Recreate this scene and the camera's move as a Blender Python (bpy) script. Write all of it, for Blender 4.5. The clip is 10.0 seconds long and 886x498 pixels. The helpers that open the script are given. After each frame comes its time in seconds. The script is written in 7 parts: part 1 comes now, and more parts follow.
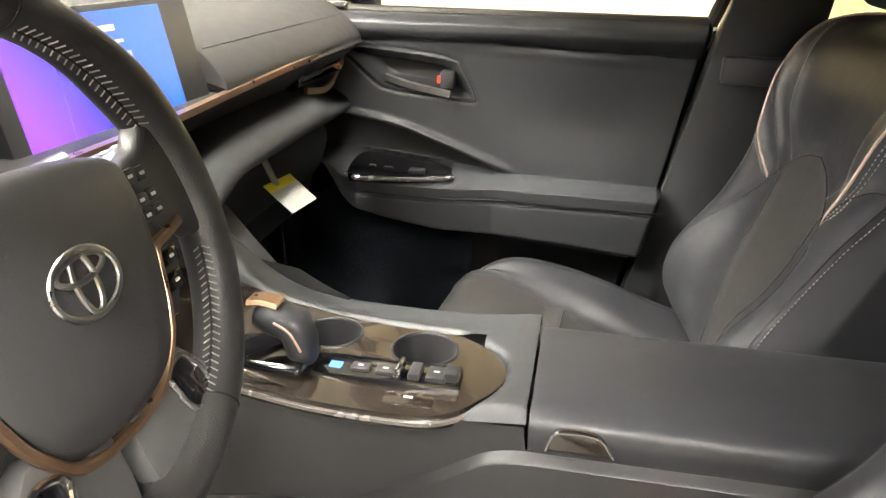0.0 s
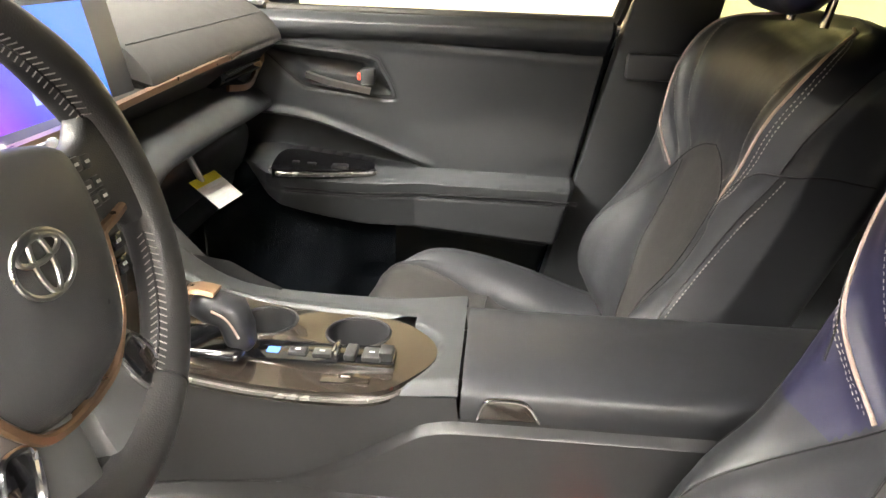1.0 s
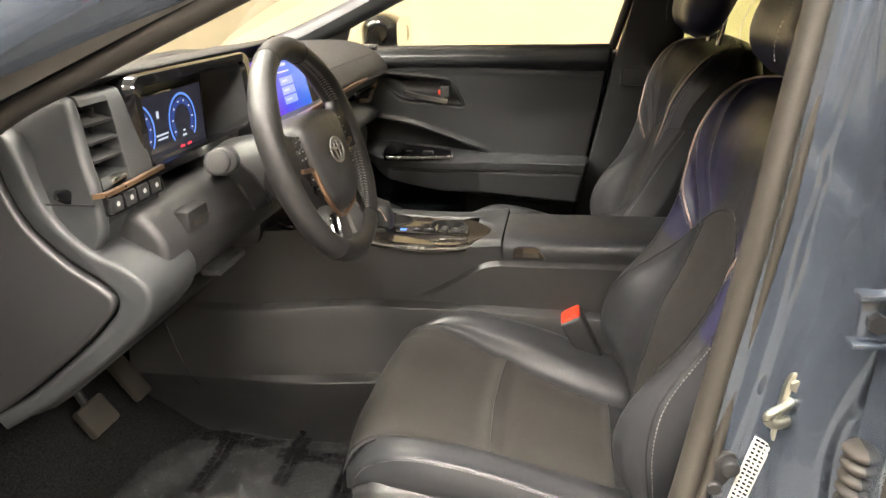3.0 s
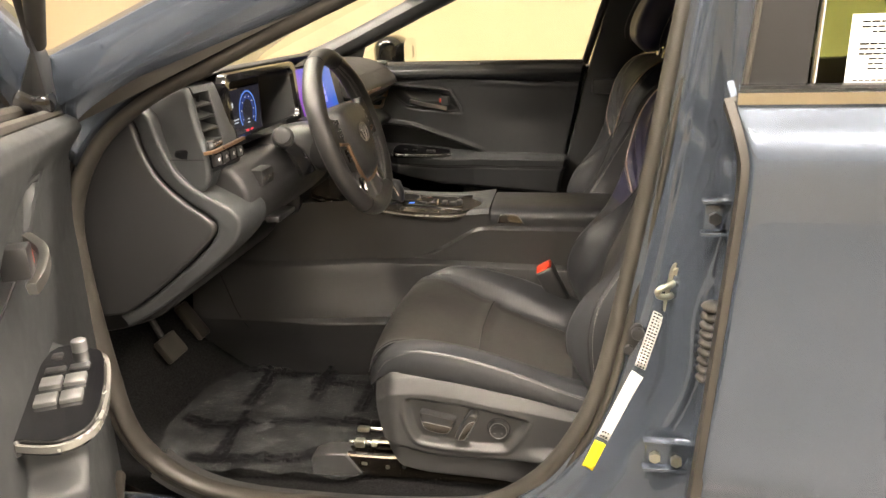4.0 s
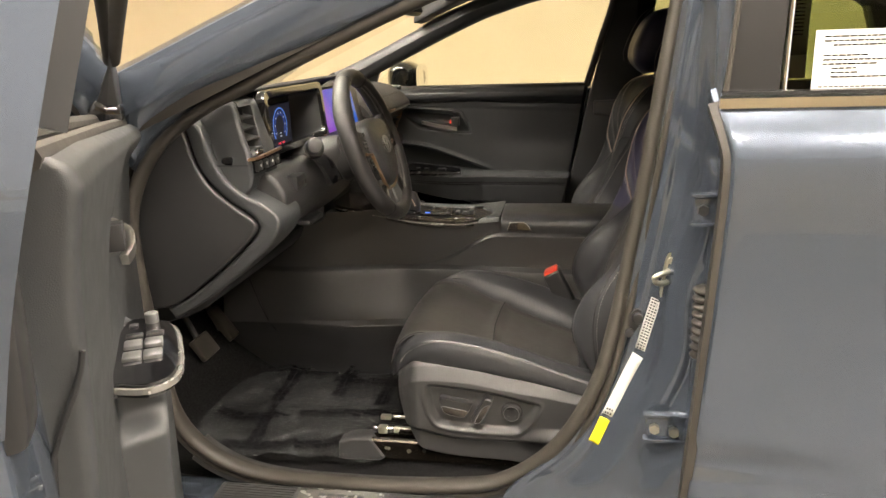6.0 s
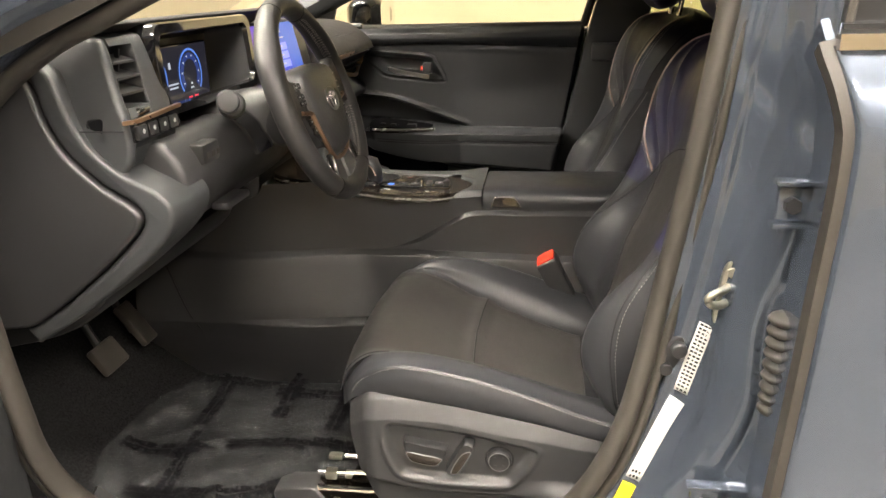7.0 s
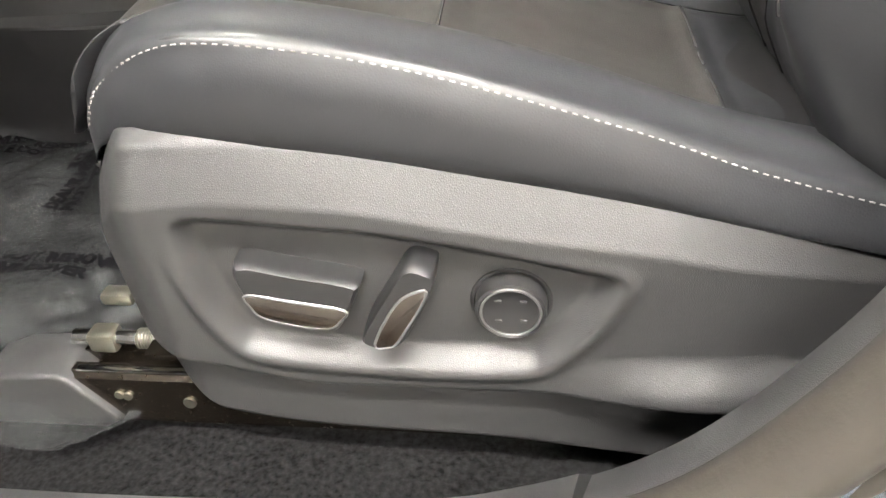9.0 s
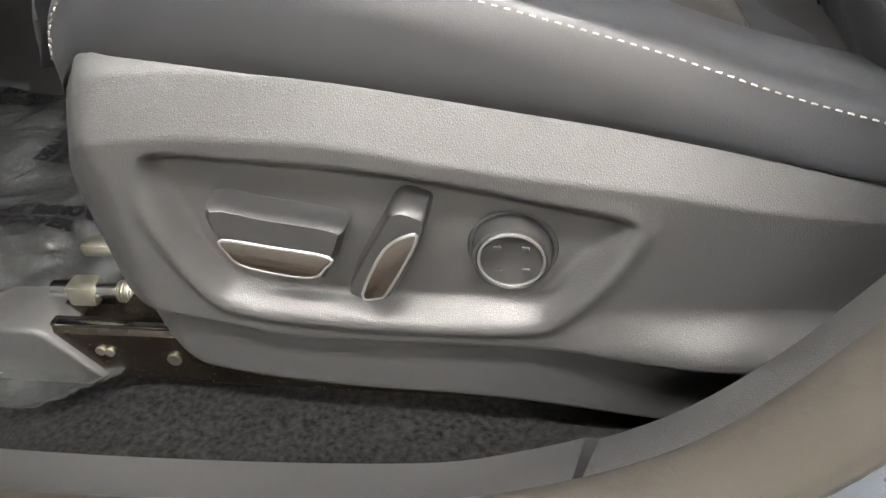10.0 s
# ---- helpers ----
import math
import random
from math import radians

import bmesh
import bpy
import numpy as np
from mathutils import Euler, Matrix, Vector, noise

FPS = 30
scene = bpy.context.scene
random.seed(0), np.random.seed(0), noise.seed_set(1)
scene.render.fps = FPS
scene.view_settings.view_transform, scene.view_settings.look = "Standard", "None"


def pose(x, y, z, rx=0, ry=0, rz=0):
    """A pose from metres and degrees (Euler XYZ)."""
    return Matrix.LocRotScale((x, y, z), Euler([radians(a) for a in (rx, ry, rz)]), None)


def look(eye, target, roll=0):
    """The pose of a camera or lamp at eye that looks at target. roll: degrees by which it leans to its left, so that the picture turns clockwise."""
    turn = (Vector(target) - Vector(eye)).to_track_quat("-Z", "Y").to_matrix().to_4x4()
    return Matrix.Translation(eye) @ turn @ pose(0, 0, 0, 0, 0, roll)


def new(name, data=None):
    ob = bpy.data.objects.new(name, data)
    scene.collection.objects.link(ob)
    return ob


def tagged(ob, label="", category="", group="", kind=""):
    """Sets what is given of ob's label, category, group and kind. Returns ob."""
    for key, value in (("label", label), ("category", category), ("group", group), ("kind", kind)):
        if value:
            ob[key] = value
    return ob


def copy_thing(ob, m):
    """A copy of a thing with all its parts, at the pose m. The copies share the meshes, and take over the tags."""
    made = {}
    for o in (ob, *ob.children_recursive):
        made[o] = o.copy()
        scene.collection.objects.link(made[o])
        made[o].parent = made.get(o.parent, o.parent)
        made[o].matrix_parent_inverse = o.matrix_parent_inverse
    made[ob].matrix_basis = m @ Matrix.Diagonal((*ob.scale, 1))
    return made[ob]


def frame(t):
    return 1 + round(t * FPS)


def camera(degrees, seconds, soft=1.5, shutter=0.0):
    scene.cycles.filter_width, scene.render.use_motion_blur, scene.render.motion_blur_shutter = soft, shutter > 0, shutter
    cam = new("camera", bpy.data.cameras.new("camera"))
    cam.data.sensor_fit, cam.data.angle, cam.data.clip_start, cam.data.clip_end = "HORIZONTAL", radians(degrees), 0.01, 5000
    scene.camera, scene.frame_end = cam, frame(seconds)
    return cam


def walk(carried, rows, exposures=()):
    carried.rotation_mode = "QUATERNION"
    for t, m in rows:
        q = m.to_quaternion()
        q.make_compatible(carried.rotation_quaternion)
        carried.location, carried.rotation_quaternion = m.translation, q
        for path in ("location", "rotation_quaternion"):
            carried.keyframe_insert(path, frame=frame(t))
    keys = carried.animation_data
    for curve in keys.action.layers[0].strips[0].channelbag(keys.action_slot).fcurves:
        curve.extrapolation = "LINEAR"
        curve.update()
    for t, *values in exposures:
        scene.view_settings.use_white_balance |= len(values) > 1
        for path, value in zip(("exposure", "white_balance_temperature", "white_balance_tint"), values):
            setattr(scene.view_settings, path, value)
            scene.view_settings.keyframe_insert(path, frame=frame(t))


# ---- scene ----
cam = camera(61.5, 10.0)
PATH = [
    (0, (-0.036, -0.683, 1.207), (-0.383, 1.135, 0.45), 1.1),
    (0.5, (-0.03, -0.701, 1.206), (-0.191, 1.142, 0.445), 2.0),
    (1, (-0.041, -0.729, 1.207), (-0.172, 1.12, 0.457), 1.9),
    (1.5, (-0.013, -0.816, 1.22), (-0.187, 1.039, 0.493), 1.0),
    (2, (0.035, -1.007, 1.233), (-0.212, 0.849, 0.528), -0.2),
    (2.5, (0.047, -1.201, 1.247), (-0.243, 0.654, 0.558), -1.0),
    (3, (0.051, -1.43, 1.269), (-0.269, 0.426, 0.594), -1.5),
    (3.2, (0.055, -1.51, 1.251), (-0.264, 0.36, 0.617), -1.6),
    (4.3, (0.136, -1.923, 1.271), (-0.201, -0.044, 0.675), -1.9),
    (4.5, (0.138, -1.975, 1.265), (-0.21, -0.086, 0.707), -1.9),
    (5, (0.117, -2.048, 1.257), (-0.227, -0.147, 0.739), -1.9),
    (5.5, (0.117, -2.053, 1.252), (-0.221, -0.147, 0.748), -1.9),
    (5.7, (0.122, -2.039, 1.251), (-0.223, -0.137, 0.74), -2.0),
    (7, (0.065, -1.582, 1.21), (-0.205, 0.283, 0.54), -1.6),
    (7.5, (0.054, -1.357, 1.123), (-0.208, 0.475, 0.366), -1.4),
    (8, (0.006, -1.147, 0.982), (-0.209, 0.635, 0.101), -1.8),
    (8.5, (0.01, -1.0, 0.877), (-0.271, 0.698, -0.142), -3.8),
    (9, (0.017, -0.924, 0.787), (-0.235, 0.669, -0.396), -4.5),
    (9.5, (0.024, -0.906, 0.757), (-0.237, 0.653, -0.468), -5.2),
    (10, (0.025, -0.901, 0.753), (-0.279, 0.635, -0.49), -5.6),
]
EXPOSURE = [(0, 1.9, 6400, 10), (1, 2.0, 6400, 10), (2, 1.75, 6500, 11), (3, 1.15, 6700, 11), (4.5, 0.65, 7300, 13), (5.7, 0.4, 7100, 12), (7, 0.8, 6800, 12), (8, 1.3, 6600, 11), (9, 1.5, 6300, 10), (10, 1.3, 6200, 10)]
walk(cam, [(t, look(eye, target, roll)) for t, eye, target, roll in PATH], EXPOSURE)


import functools
import mathutils

# ---- small building helpers ----
def thing(name, base=(0, 0, 0), label="", category="", group="", kind="", parent_pose=None):
    """An empty at the base of a thing; its parts hang under it."""
    ob = new(name)
    ob.empty_display_size = 0.05
    ob.matrix_basis = Matrix.Translation(base)
    return tagged(ob, label, category, group, kind)


def finish(me, mats, smooth=True, angle=35):
    for m in (mats if isinstance(mats, (list, tuple)) else [mats]):
        me.materials.append(m)
    if smooth:
        me.polygons.foreach_set("use_smooth", [True] * len(me.polygons))
        me.set_sharp_from_angle(angle=radians(angle))
    me.update()
    return me


def hang(ob, parent):
    if parent is not None:
        ob.parent = parent
        if parent.type == "EMPTY":
            ob.matrix_parent_inverse = parent.matrix_basis.inverted()
    return ob


def part(name, bm, material, parent, label="", smooth=True, angle=35):
    """Links a bmesh, in the place's own metres, as one mesh under a thing or a part."""
    me = bpy.data.meshes.new(name)
    bm.normal_update()
    bm.to_mesh(me)
    bm.free()
    finish(me, material, smooth, angle)
    return tagged(hang(new(name, me), parent), label, kind="stuff" if name in ("print", "stitching") else "")


def grid_part(name, verts, faces, material, parent, label="", smooth=True, angle=35, face_mats=None):
    me = bpy.data.meshes.new(name)
    me.from_pydata([tuple(map(float, v)) for v in verts], [], faces)
    finish(me, material, smooth, angle)
    if face_mats is not None:
        me.polygons.foreach_set("material_index", face_mats)
    return tagged(hang(new(name, me), parent), label)


def catmull(points, n=8, closed=False):
    """A smooth line through control points."""
    p = [np.array(q, float) for q in points]
    m = len(p)
    out = []
    for i in range(m if closed else m - 1):
        a, b, c, d = (p[(i + k) % m] if closed else p[min(max(i + k, 0), m - 1)] for k in (-1, 0, 1, 2))
        for j in range(n):
            t = j / n
            out.append(0.5 * (2 * b + (c - a) * t + (2 * a - 5 * b + 4 * c - d) * t * t + (3 * b - a - 3 * c + d) * t ** 3))
    if not closed:
        out.append(p[-1])
    return out


def blend(x, xs, ys):
    """Smooth value through a few control values."""
    x = np.clip(x, xs[0], xs[-1])
    i = int(np.clip(np.searchsorted(xs, x) - 1, 0, len(xs) - 2))
    t = (x - xs[i]) / (xs[i + 1] - xs[i])
    def slope(k):
        if k == 0 or k == len(xs) - 1:
            j = min(max(k, 1), len(xs) - 1)
            return (ys[j] - ys[j - 1]) / (xs[j] - xs[j - 1])
        return (ys[k + 1] - ys[k - 1]) / (xs[k + 1] - xs[k - 1])
    h = xs[i + 1] - xs[i]
    return ((2 * t ** 3 - 3 * t * t + 1) * ys[i] + (t ** 3 - 2 * t * t + t) * h * slope(i)
            + (-2 * t ** 3 + 3 * t * t) * ys[i + 1] + (t ** 3 - t * t) * h * slope(i + 1))


def step(x, a, b):
    t = np.clip((x - a) / (b - a), 0, 1)
    return t * t * (3 - 2 * t)


def add_box(bm, lo, hi, bevel=0.0, segments=2, turn=None):
    """A box from corner to corner, its edges rounded; turn: a matrix applied about its middle."""
    lo, hi = Vector(lo), Vector(hi)
    mid = (lo + hi) / 2
    made = bmesh.ops.create_cube(bm, size=1.0)["verts"]
    for v in made:
        v.co = Vector((v.co.x * (hi.x - lo.x), v.co.y * (hi.y - lo.y), v.co.z * (hi.z - lo.z)))
    if bevel:
        edges = list({e for v in made for e in v.link_edges})
        made = list({v for f in bmesh.ops.bevel(bm, geom=edges, offset=bevel, segments=segments, profile=0.5, affect="EDGES")["faces"] for v in f.verts} | {v for v in made if v.is_valid})
    for v in made:
        v.co = (turn @ v.co if turn else v.co) + mid
    return made


def box(lo, hi, bevel=0.0, segments=2, turn=None):
    bm = bmesh.new()
    add_box(bm, lo, hi, bevel, segments, turn)
    return bm


def add_prism(bm, outline, lo, hi, axis="y", bevel=0.0, segments=2):
    """An outline (in the two other axes, in x, y, z order) given thickness along an axis."""
    k = "xyz".index(axis)
    def at(p, w):
        q = list(p)
        q.insert(k, w)
        return q
    a = [bm.verts.new(at(p, lo)) for p in outline]
    b = [bm.verts.new(at(p, hi)) for p in outline]
    n = len(outline)
    faces = [bm.faces.new(a), bm.faces.new(b[::-1])]
    faces += [bm.faces.new((a[i], b[i], b[(i + 1) % n], a[(i + 1) % n])[::-1]) for i in range(n)]
    bmesh.ops.recalc_face_normals(bm, faces=faces)
    if bevel:
        edges = [e for f in faces[:2] for e in f.edges]
        bmesh.ops.bevel(bm, geom=edges, offset=bevel, segments=segments, profile=0.5, affect="EDGES")


def prism(outline, lo, hi, axis="y", bevel=0.0, segments=2):
    bm = bmesh.new()
    add_prism(bm, outline, lo, hi, axis, bevel, segments)
    return bm


def add_sweep(bm, line, section, closed=False, up=(0, 0, 1), caps=True):
    """Sweeps a closed section, given as (across, up) pairs, along a line."""
    line = [Vector(p) for p in line]
    n, m = len(line), len(section)
    rings = []
    prev = None
    for i, p in enumerate(line):
        a = line[(i - 1) % n] if closed or i else line[0]
        b = line[(i + 1) % n] if closed or i < n - 1 else line[-1]
        t = (b - a).normalized()
        ref = Vector(up)
        if abs(t.dot(ref)) > 0.97 and prev is not None:
            ref = prev
        side = t.cross(ref)
        if side.length < 1e-6:
            side = t.orthogonal()
        side.normalize()
        upv = side.cross(t).normalized()
        prev = upv
        rings.append([bm.verts.new(p + side * s[0] + upv * s[1]) for s in section])
    for i in range(n if closed else n - 1):
        r, q = rings[i], rings[(i + 1) % n]
        for j in range(m):
            bm.faces.new((r[j], r[(j + 1) % m], q[(j + 1) % m], q[j]))
    if not closed and caps:
        bm.faces.new(rings[0][::-1])
        bm.faces.new(rings[-1])


def circle(r, n=10, squash=1.0, turn=0.0):
    return [(r * math.cos(2 * math.pi * k / n + turn), r * squash * math.sin(2 * math.pi * k / n + turn)) for k in range(n)]


def sweep(line, section, closed=False, up=(0, 0, 1)):
    bm = bmesh.new()
    add_sweep(bm, line, section, closed, up)
    bmesh.ops.recalc_face_normals(bm, faces=bm.faces)
    return bm


def tube(line, r, n=10, closed=False, up=(0, 0, 1)):
    return sweep(line, circle(r, n), closed, up)


def loft(rings, closed_ring=True, cap=True):
    """Vertices and faces that join rings of equal count."""
    n = len(rings[0])
    verts = [p for r in rings for p in r]
    faces = []
    for i in range(len(rings) - 1):
        for j in range(n if closed_ring else n - 1):
            k = (j + 1) % n
            faces.append((i * n + j, i * n + k, (i + 1) * n + k, (i + 1) * n + j))
    if cap and closed_ring:
        faces.append(tuple(range(n))[::-1])
        faces.append(tuple(range((len(rings) - 1) * n, len(rings) * n)))
    return verts, faces


def add_cylinder(bm, mid, axis, r, length, n=24, bevel=0.0, r2=None):
    q = Vector(axis).normalized().to_track_quat("Z", "Y").to_matrix().to_4x4()
    made = bmesh.ops.create_cone(bm, cap_ends=True, segments=n, radius1=r, radius2=r if r2 is None else r2, depth=length)["verts"]
    if bevel:
        edges = [e for e in {e for v in made for e in v.link_edges} if abs(e.verts[0].co.z - e.verts[1].co.z) < 1e-6]
        got = bmesh.ops.bevel(bm, geom=edges, offset=bevel, segments=3, profile=0.5, affect="EDGES")
        made = list({v for f in got["faces"] for v in f.verts} | {v for v in made if v.is_valid})
    for v in made:
        v.co = q @ v.co + Vector(mid)


def cylinder(mid, axis, r, length, n=24, bevel=0.0, r2=None):
    bm = bmesh.new()
    add_cylinder(bm, mid, axis, r, length, n, bevel, r2)
    return bm


def dashes(line, length, gap, thick, lift=0.0):
    """Stitches along a dense line: short rounded threads end to end."""
    bm = bmesh.new()
    line = [Vector(p) for p in line]
    walked, on = 0.0, []
    run = [(0.0, line[0])]
    for a, b in zip(line, line[1:]):
        walked += (b - a).length
        run.append((walked, b))
    def at(s):
        for (s0, a), (s1, b) in zip(run, run[1:]):
            if s <= s1:
                return a.lerp(b, (s - s0) / max(s1 - s0, 1e-9))
        return run[-1][1]
    s = 0.0
    ref = Vector((0.3, -0.5, 0.8))
    while s + length < walked:
        a, b = at(s), at(s + length)
        t = (b - a).normalized()
        side = t.cross(ref).normalized() * thick
        up = side.cross(t).normalized() * thick
        m = (a + b) / 2
        ring = [[bm.verts.new(c + o) for o in (side, up, -side, -up)] for c in (a + t * thick * 0.3, m + up * 0.3, b - t * thick * 0.3)]
        for r, q in zip(ring, ring[1:]):
            for j in range(4):
                bm.faces.new((r[j], r[(j + 1) % 4], q[(j + 1) % 4], q[j]))
        bm.faces.new(ring[0][::-1])
        bm.faces.new(ring[-1])
        s += length + gap
    bmesh.ops.recalc_face_normals(bm, faces=bm.faces)
    return bm


def polygon_distance(px, pz, outline):
    """Signed distance to a closed outline, positive inside."""
    pts = np.array(outline)
    best = np.full(px.shape, 1e9)
    inside = np.zeros(px.shape, bool)
    n = len(pts)
    for i in range(n):
        a, b = pts[i], pts[(i + 1) % n]
        ab = b - a
        t = np.clip(((px - a[0]) * ab[0] + (pz - a[1]) * ab[1]) / (ab @ ab + 1e-12), 0, 1)
        best = np.minimum(best, np.hypot(px - a[0] - t * ab[0], pz - a[1] - t * ab[1]))
        cross = ((a[1] > pz) != (b[1] > pz)) & (px < (b[0] - a[0]) * (pz - a[1]) / (b[1] - a[1] + 1e-12) + a[0])
        inside ^= cross
    return np.where(inside, best, -best)


# ---- light: a closed showroom with ceiling panels ----
LIGHTS = 98.0
world = bpy.data.worlds.new("showroom air")
scene.world = world
world.use_nodes = True
world.node_tree.nodes["Background"].inputs["Color"].default_value = (1, 0.95, 0.88, 1)
world.node_tree.nodes["Background"].inputs["Strength"].default_value = 0.006
# strength of the glow added behind the rear wall's openings
FILL_GLOW = 1.5


# ---- materials ----
def material(name, color, rough=0.5, metal=0.0, coat=0.0, spec=0.5, vary=0.12, vary_scale=6.0, grain=0.0, grain_scale=900.0,
             pores="noise", rough_vary=0.03, coat_rough=0.05, sheen=0.0, broad=0.0, broad_scale=18.0):
    """A surface with two scales of colour and gloss variation, and fine relief."""
    m = bpy.data.materials.new(name)
    m.use_nodes = True
    nodes, links = m.node_tree.nodes, m.node_tree.links
    p = nodes["Principled BSDF"]
    p.inputs["Metallic"].default_value = metal
    p.inputs["Coat Weight"].default_value = coat
    p.inputs["Coat Roughness"].default_value = coat_rough
    p.inputs["Specular IOR Level"].default_value = spec
    p.inputs["Sheen Weight"].default_value = sheen
    where = nodes.new("ShaderNodeTexCoord")
    big = nodes.new("ShaderNodeTexNoise")
    big.inputs["Scale"].default_value = vary_scale
    big.inputs["Detail"].default_value = 5
    links.new(where.outputs["Object"], big.inputs["Vector"])
    ramp = nodes.new("ShaderNodeMapRange")
    ramp.inputs["From Min"].default_value, ramp.inputs["From Max"].default_value = 0.3, 0.7
    ramp.inputs["To Min"].default_value, ramp.inputs["To Max"].default_value = 1 - vary, 1 + vary
    links.new(big.outputs["Fac"], ramp.inputs["Value"])
    mix = nodes.new("ShaderNodeMix")
    mix.data_type, mix.blend_type = "RGBA", "MULTIPLY"
    mix.inputs["Factor"].default_value = 1.0
    mix.inputs["A"].default_value = (*color, 1)
    links.new(ramp.outputs["Result"], mix.inputs["B"])
    links.new(mix.outputs["Result"], p.inputs["Base Color"])
    fine = nodes.new("ShaderNodeTexNoise")
    fine.inputs["Scale"].default_value = vary_scale * 9
    fine.inputs["Detail"].default_value = 4
    links.new(where.outputs["Object"], fine.inputs["Vector"])
    rr = nodes.new("ShaderNodeMapRange")
    rr.inputs["From Min"].default_value, rr.inputs["From Max"].default_value = 0.3, 0.7
    rr.inputs["To Min"].default_value, rr.inputs["To Max"].default_value = max(0.02, rough - rough_vary), min(1, rough + rough_vary)
    links.new(fine.outputs["Fac"], rr.inputs["Value"])
    links.new(rr.outputs["Result"], p.inputs["Roughness"])
    last = None
    if grain:
        if pores == "cells":
            tex = nodes.new("ShaderNodeTexVoronoi")
            tex.feature = "DISTANCE_TO_EDGE"
            tex.inputs["Scale"].default_value = grain_scale
            out = tex.outputs["Distance"]
        else:
            tex = nodes.new("ShaderNodeTexNoise")
            tex.inputs["Scale"].default_value = grain_scale
            tex.inputs["Detail"].default_value = 3
            out = tex.outputs["Fac"]
        links.new(where.outputs["Object"], tex.inputs["Vector"])
        bump = nodes.new("ShaderNodeBump")
        bump.inputs["Strength"].default_value = grain
        bump.inputs["Distance"].default_value = 0.0006
        links.new(out, bump.inputs["Height"])
        last = bump
    if broad:
        wave = nodes.new("ShaderNodeTexNoise")
        wave.inputs["Scale"].default_value = broad_scale
        wave.inputs["Detail"].default_value = 2
        links.new(where.outputs["Object"], wave.inputs["Vector"])
        bump = nodes.new("ShaderNodeBump")
        bump.inputs["Strength"].default_value = broad
        bump.inputs["Distance"].default_value = 0.004
        links.new(wave.outputs["Fac"], bump.inputs["Height"])
        if last:
            links.new(last.outputs["Normal"], bump.inputs["Normal"])
        last = bump
    if last:
        links.new(last.outputs["Normal"], p.inputs["Normal"])
    return m


def glowing(name, color, strength):
    m = bpy.data.materials.new(name)
    m.use_nodes = True
    p = m.node_tree.nodes["Principled BSDF"]
    p.inputs["Base Color"].default_value = (0.02, 0.02, 0.02, 1)
    p.inputs["Roughness"].default_value = 0.15
    p.inputs["Emission Color"].default_value = (*color, 1)
    p.inputs["Emission Strength"].default_value = strength
    return m


def glass(name, color, rough=0.0):
    """Thin clear glass: mostly let through, with a gloss at its face."""
    m = bpy.data.materials.new(name)
    m.use_nodes = True
    nodes, links = m.node_tree.nodes, m.node_tree.links
    nodes.remove(nodes["Principled BSDF"])
    clear = nodes.new("ShaderNodeBsdfTransparent")
    clear.inputs["Color"].default_value = (*color, 1)
    shine = nodes.new("ShaderNodeBsdfGlossy")
    shine.inputs["Roughness"].default_value = rough
    fres = nodes.new("ShaderNodeFresnel")
    fres.inputs["IOR"].default_value = 1.45
    mix = nodes.new("ShaderNodeMixShader")
    links.new(fres.outputs["Fac"], mix.inputs["Fac"])
    links.new(clear.outputs["BSDF"], mix.inputs[1])
    links.new(shine.outputs["BSDF"], mix.inputs[2])
    links.new(mix.outputs["Shader"], nodes["Material Output"].inputs["Surface"])
    return m


LEATHER = material("black leather", (0.027, 0.028, 0.031), 0.38, spec=0.45, grain=0.14, grain_scale=650, pores="cells", broad=0.06, vary=0.1)
NAVY = material("navy leather", (0.022, 0.021, 0.050), 0.38, spec=0.45, grain=0.14, grain_scale=650, pores="cells", broad=0.06, vary=0.1)
INSERT = material("perforated insert leather", (0.036, 0.034, 0.032), 0.38, spec=0.5, grain=0.3, grain_scale=420, pores="cells", broad=0.05, vary=0.1)
RIM = material("steering wheel leather", (0.028, 0.027, 0.027), 0.42, grain=0.4, grain_scale=500, pores="cells", vary=0.15, vary_scale=12)
PLASTIC = material("grained dark plastic", (0.040, 0.040, 0.041), 0.37, spec=0.48, grain=0.40, grain_scale=900, pores="cells", vary=0.08)
SOFT = material("soft dark trim", (0.031, 0.033, 0.035), 0.47, grain=0.4, grain_scale=600, pores="cells", vary=0.08, broad=0.08)
DASH = material("dashboard skin", (0.019, 0.018, 0.017), 0.64, spec=0.22, grain=0.4, grain_scale=600, pores="cells", vary=0.08)
SILVER = material("satin silver trim", (0.22, 0.22, 0.22), 0.38, metal=0.7, vary=0.05)
BRIGHT = material("soft bright trim", (0.72, 0.70, 0.66), 0.30, metal=1.0, vary=0.05)
TRIMDARK = material("dark console trim", (0.028, 0.028, 0.029), 0.40, grain=0.3, grain_scale=620, pores="cells", vary=0.08)
PULL = material("satin plated trim", (0.34, 0.33, 0.31), 0.26, metal=0.65, vary=0.04)
SATIN = material("satin black plastic", (0.020, 0.020, 0.021), 0.42, vary=0.06, rough_vary=0.015)
PIANO = material("piano black", (0.006, 0.006, 0.007), 0.10, coat=1.0, vary=0.1, rough_vary=0.0)
BRONZE = material("dark bronze gloss trim", (0.035, 0.027, 0.021), 0.20, metal=0.4, coat=1.0, rough_vary=0.01)
COPPER = material("copper trim", (0.42, 0.27, 0.17), 0.3, metal=0.9)
EMBLEM = material("pale satin metal", (0.42, 0.42, 0.41), 0.3, metal=1.0)
CHROME = material("satin chrome", (0.62, 0.61, 0.60), 0.16, metal=1.0, vary=0.05)
STEEL = material("zinc plated steel", (0.44, 0.43, 0.36), 0.34, metal=0.95, vary=0.2, vary_scale=40)
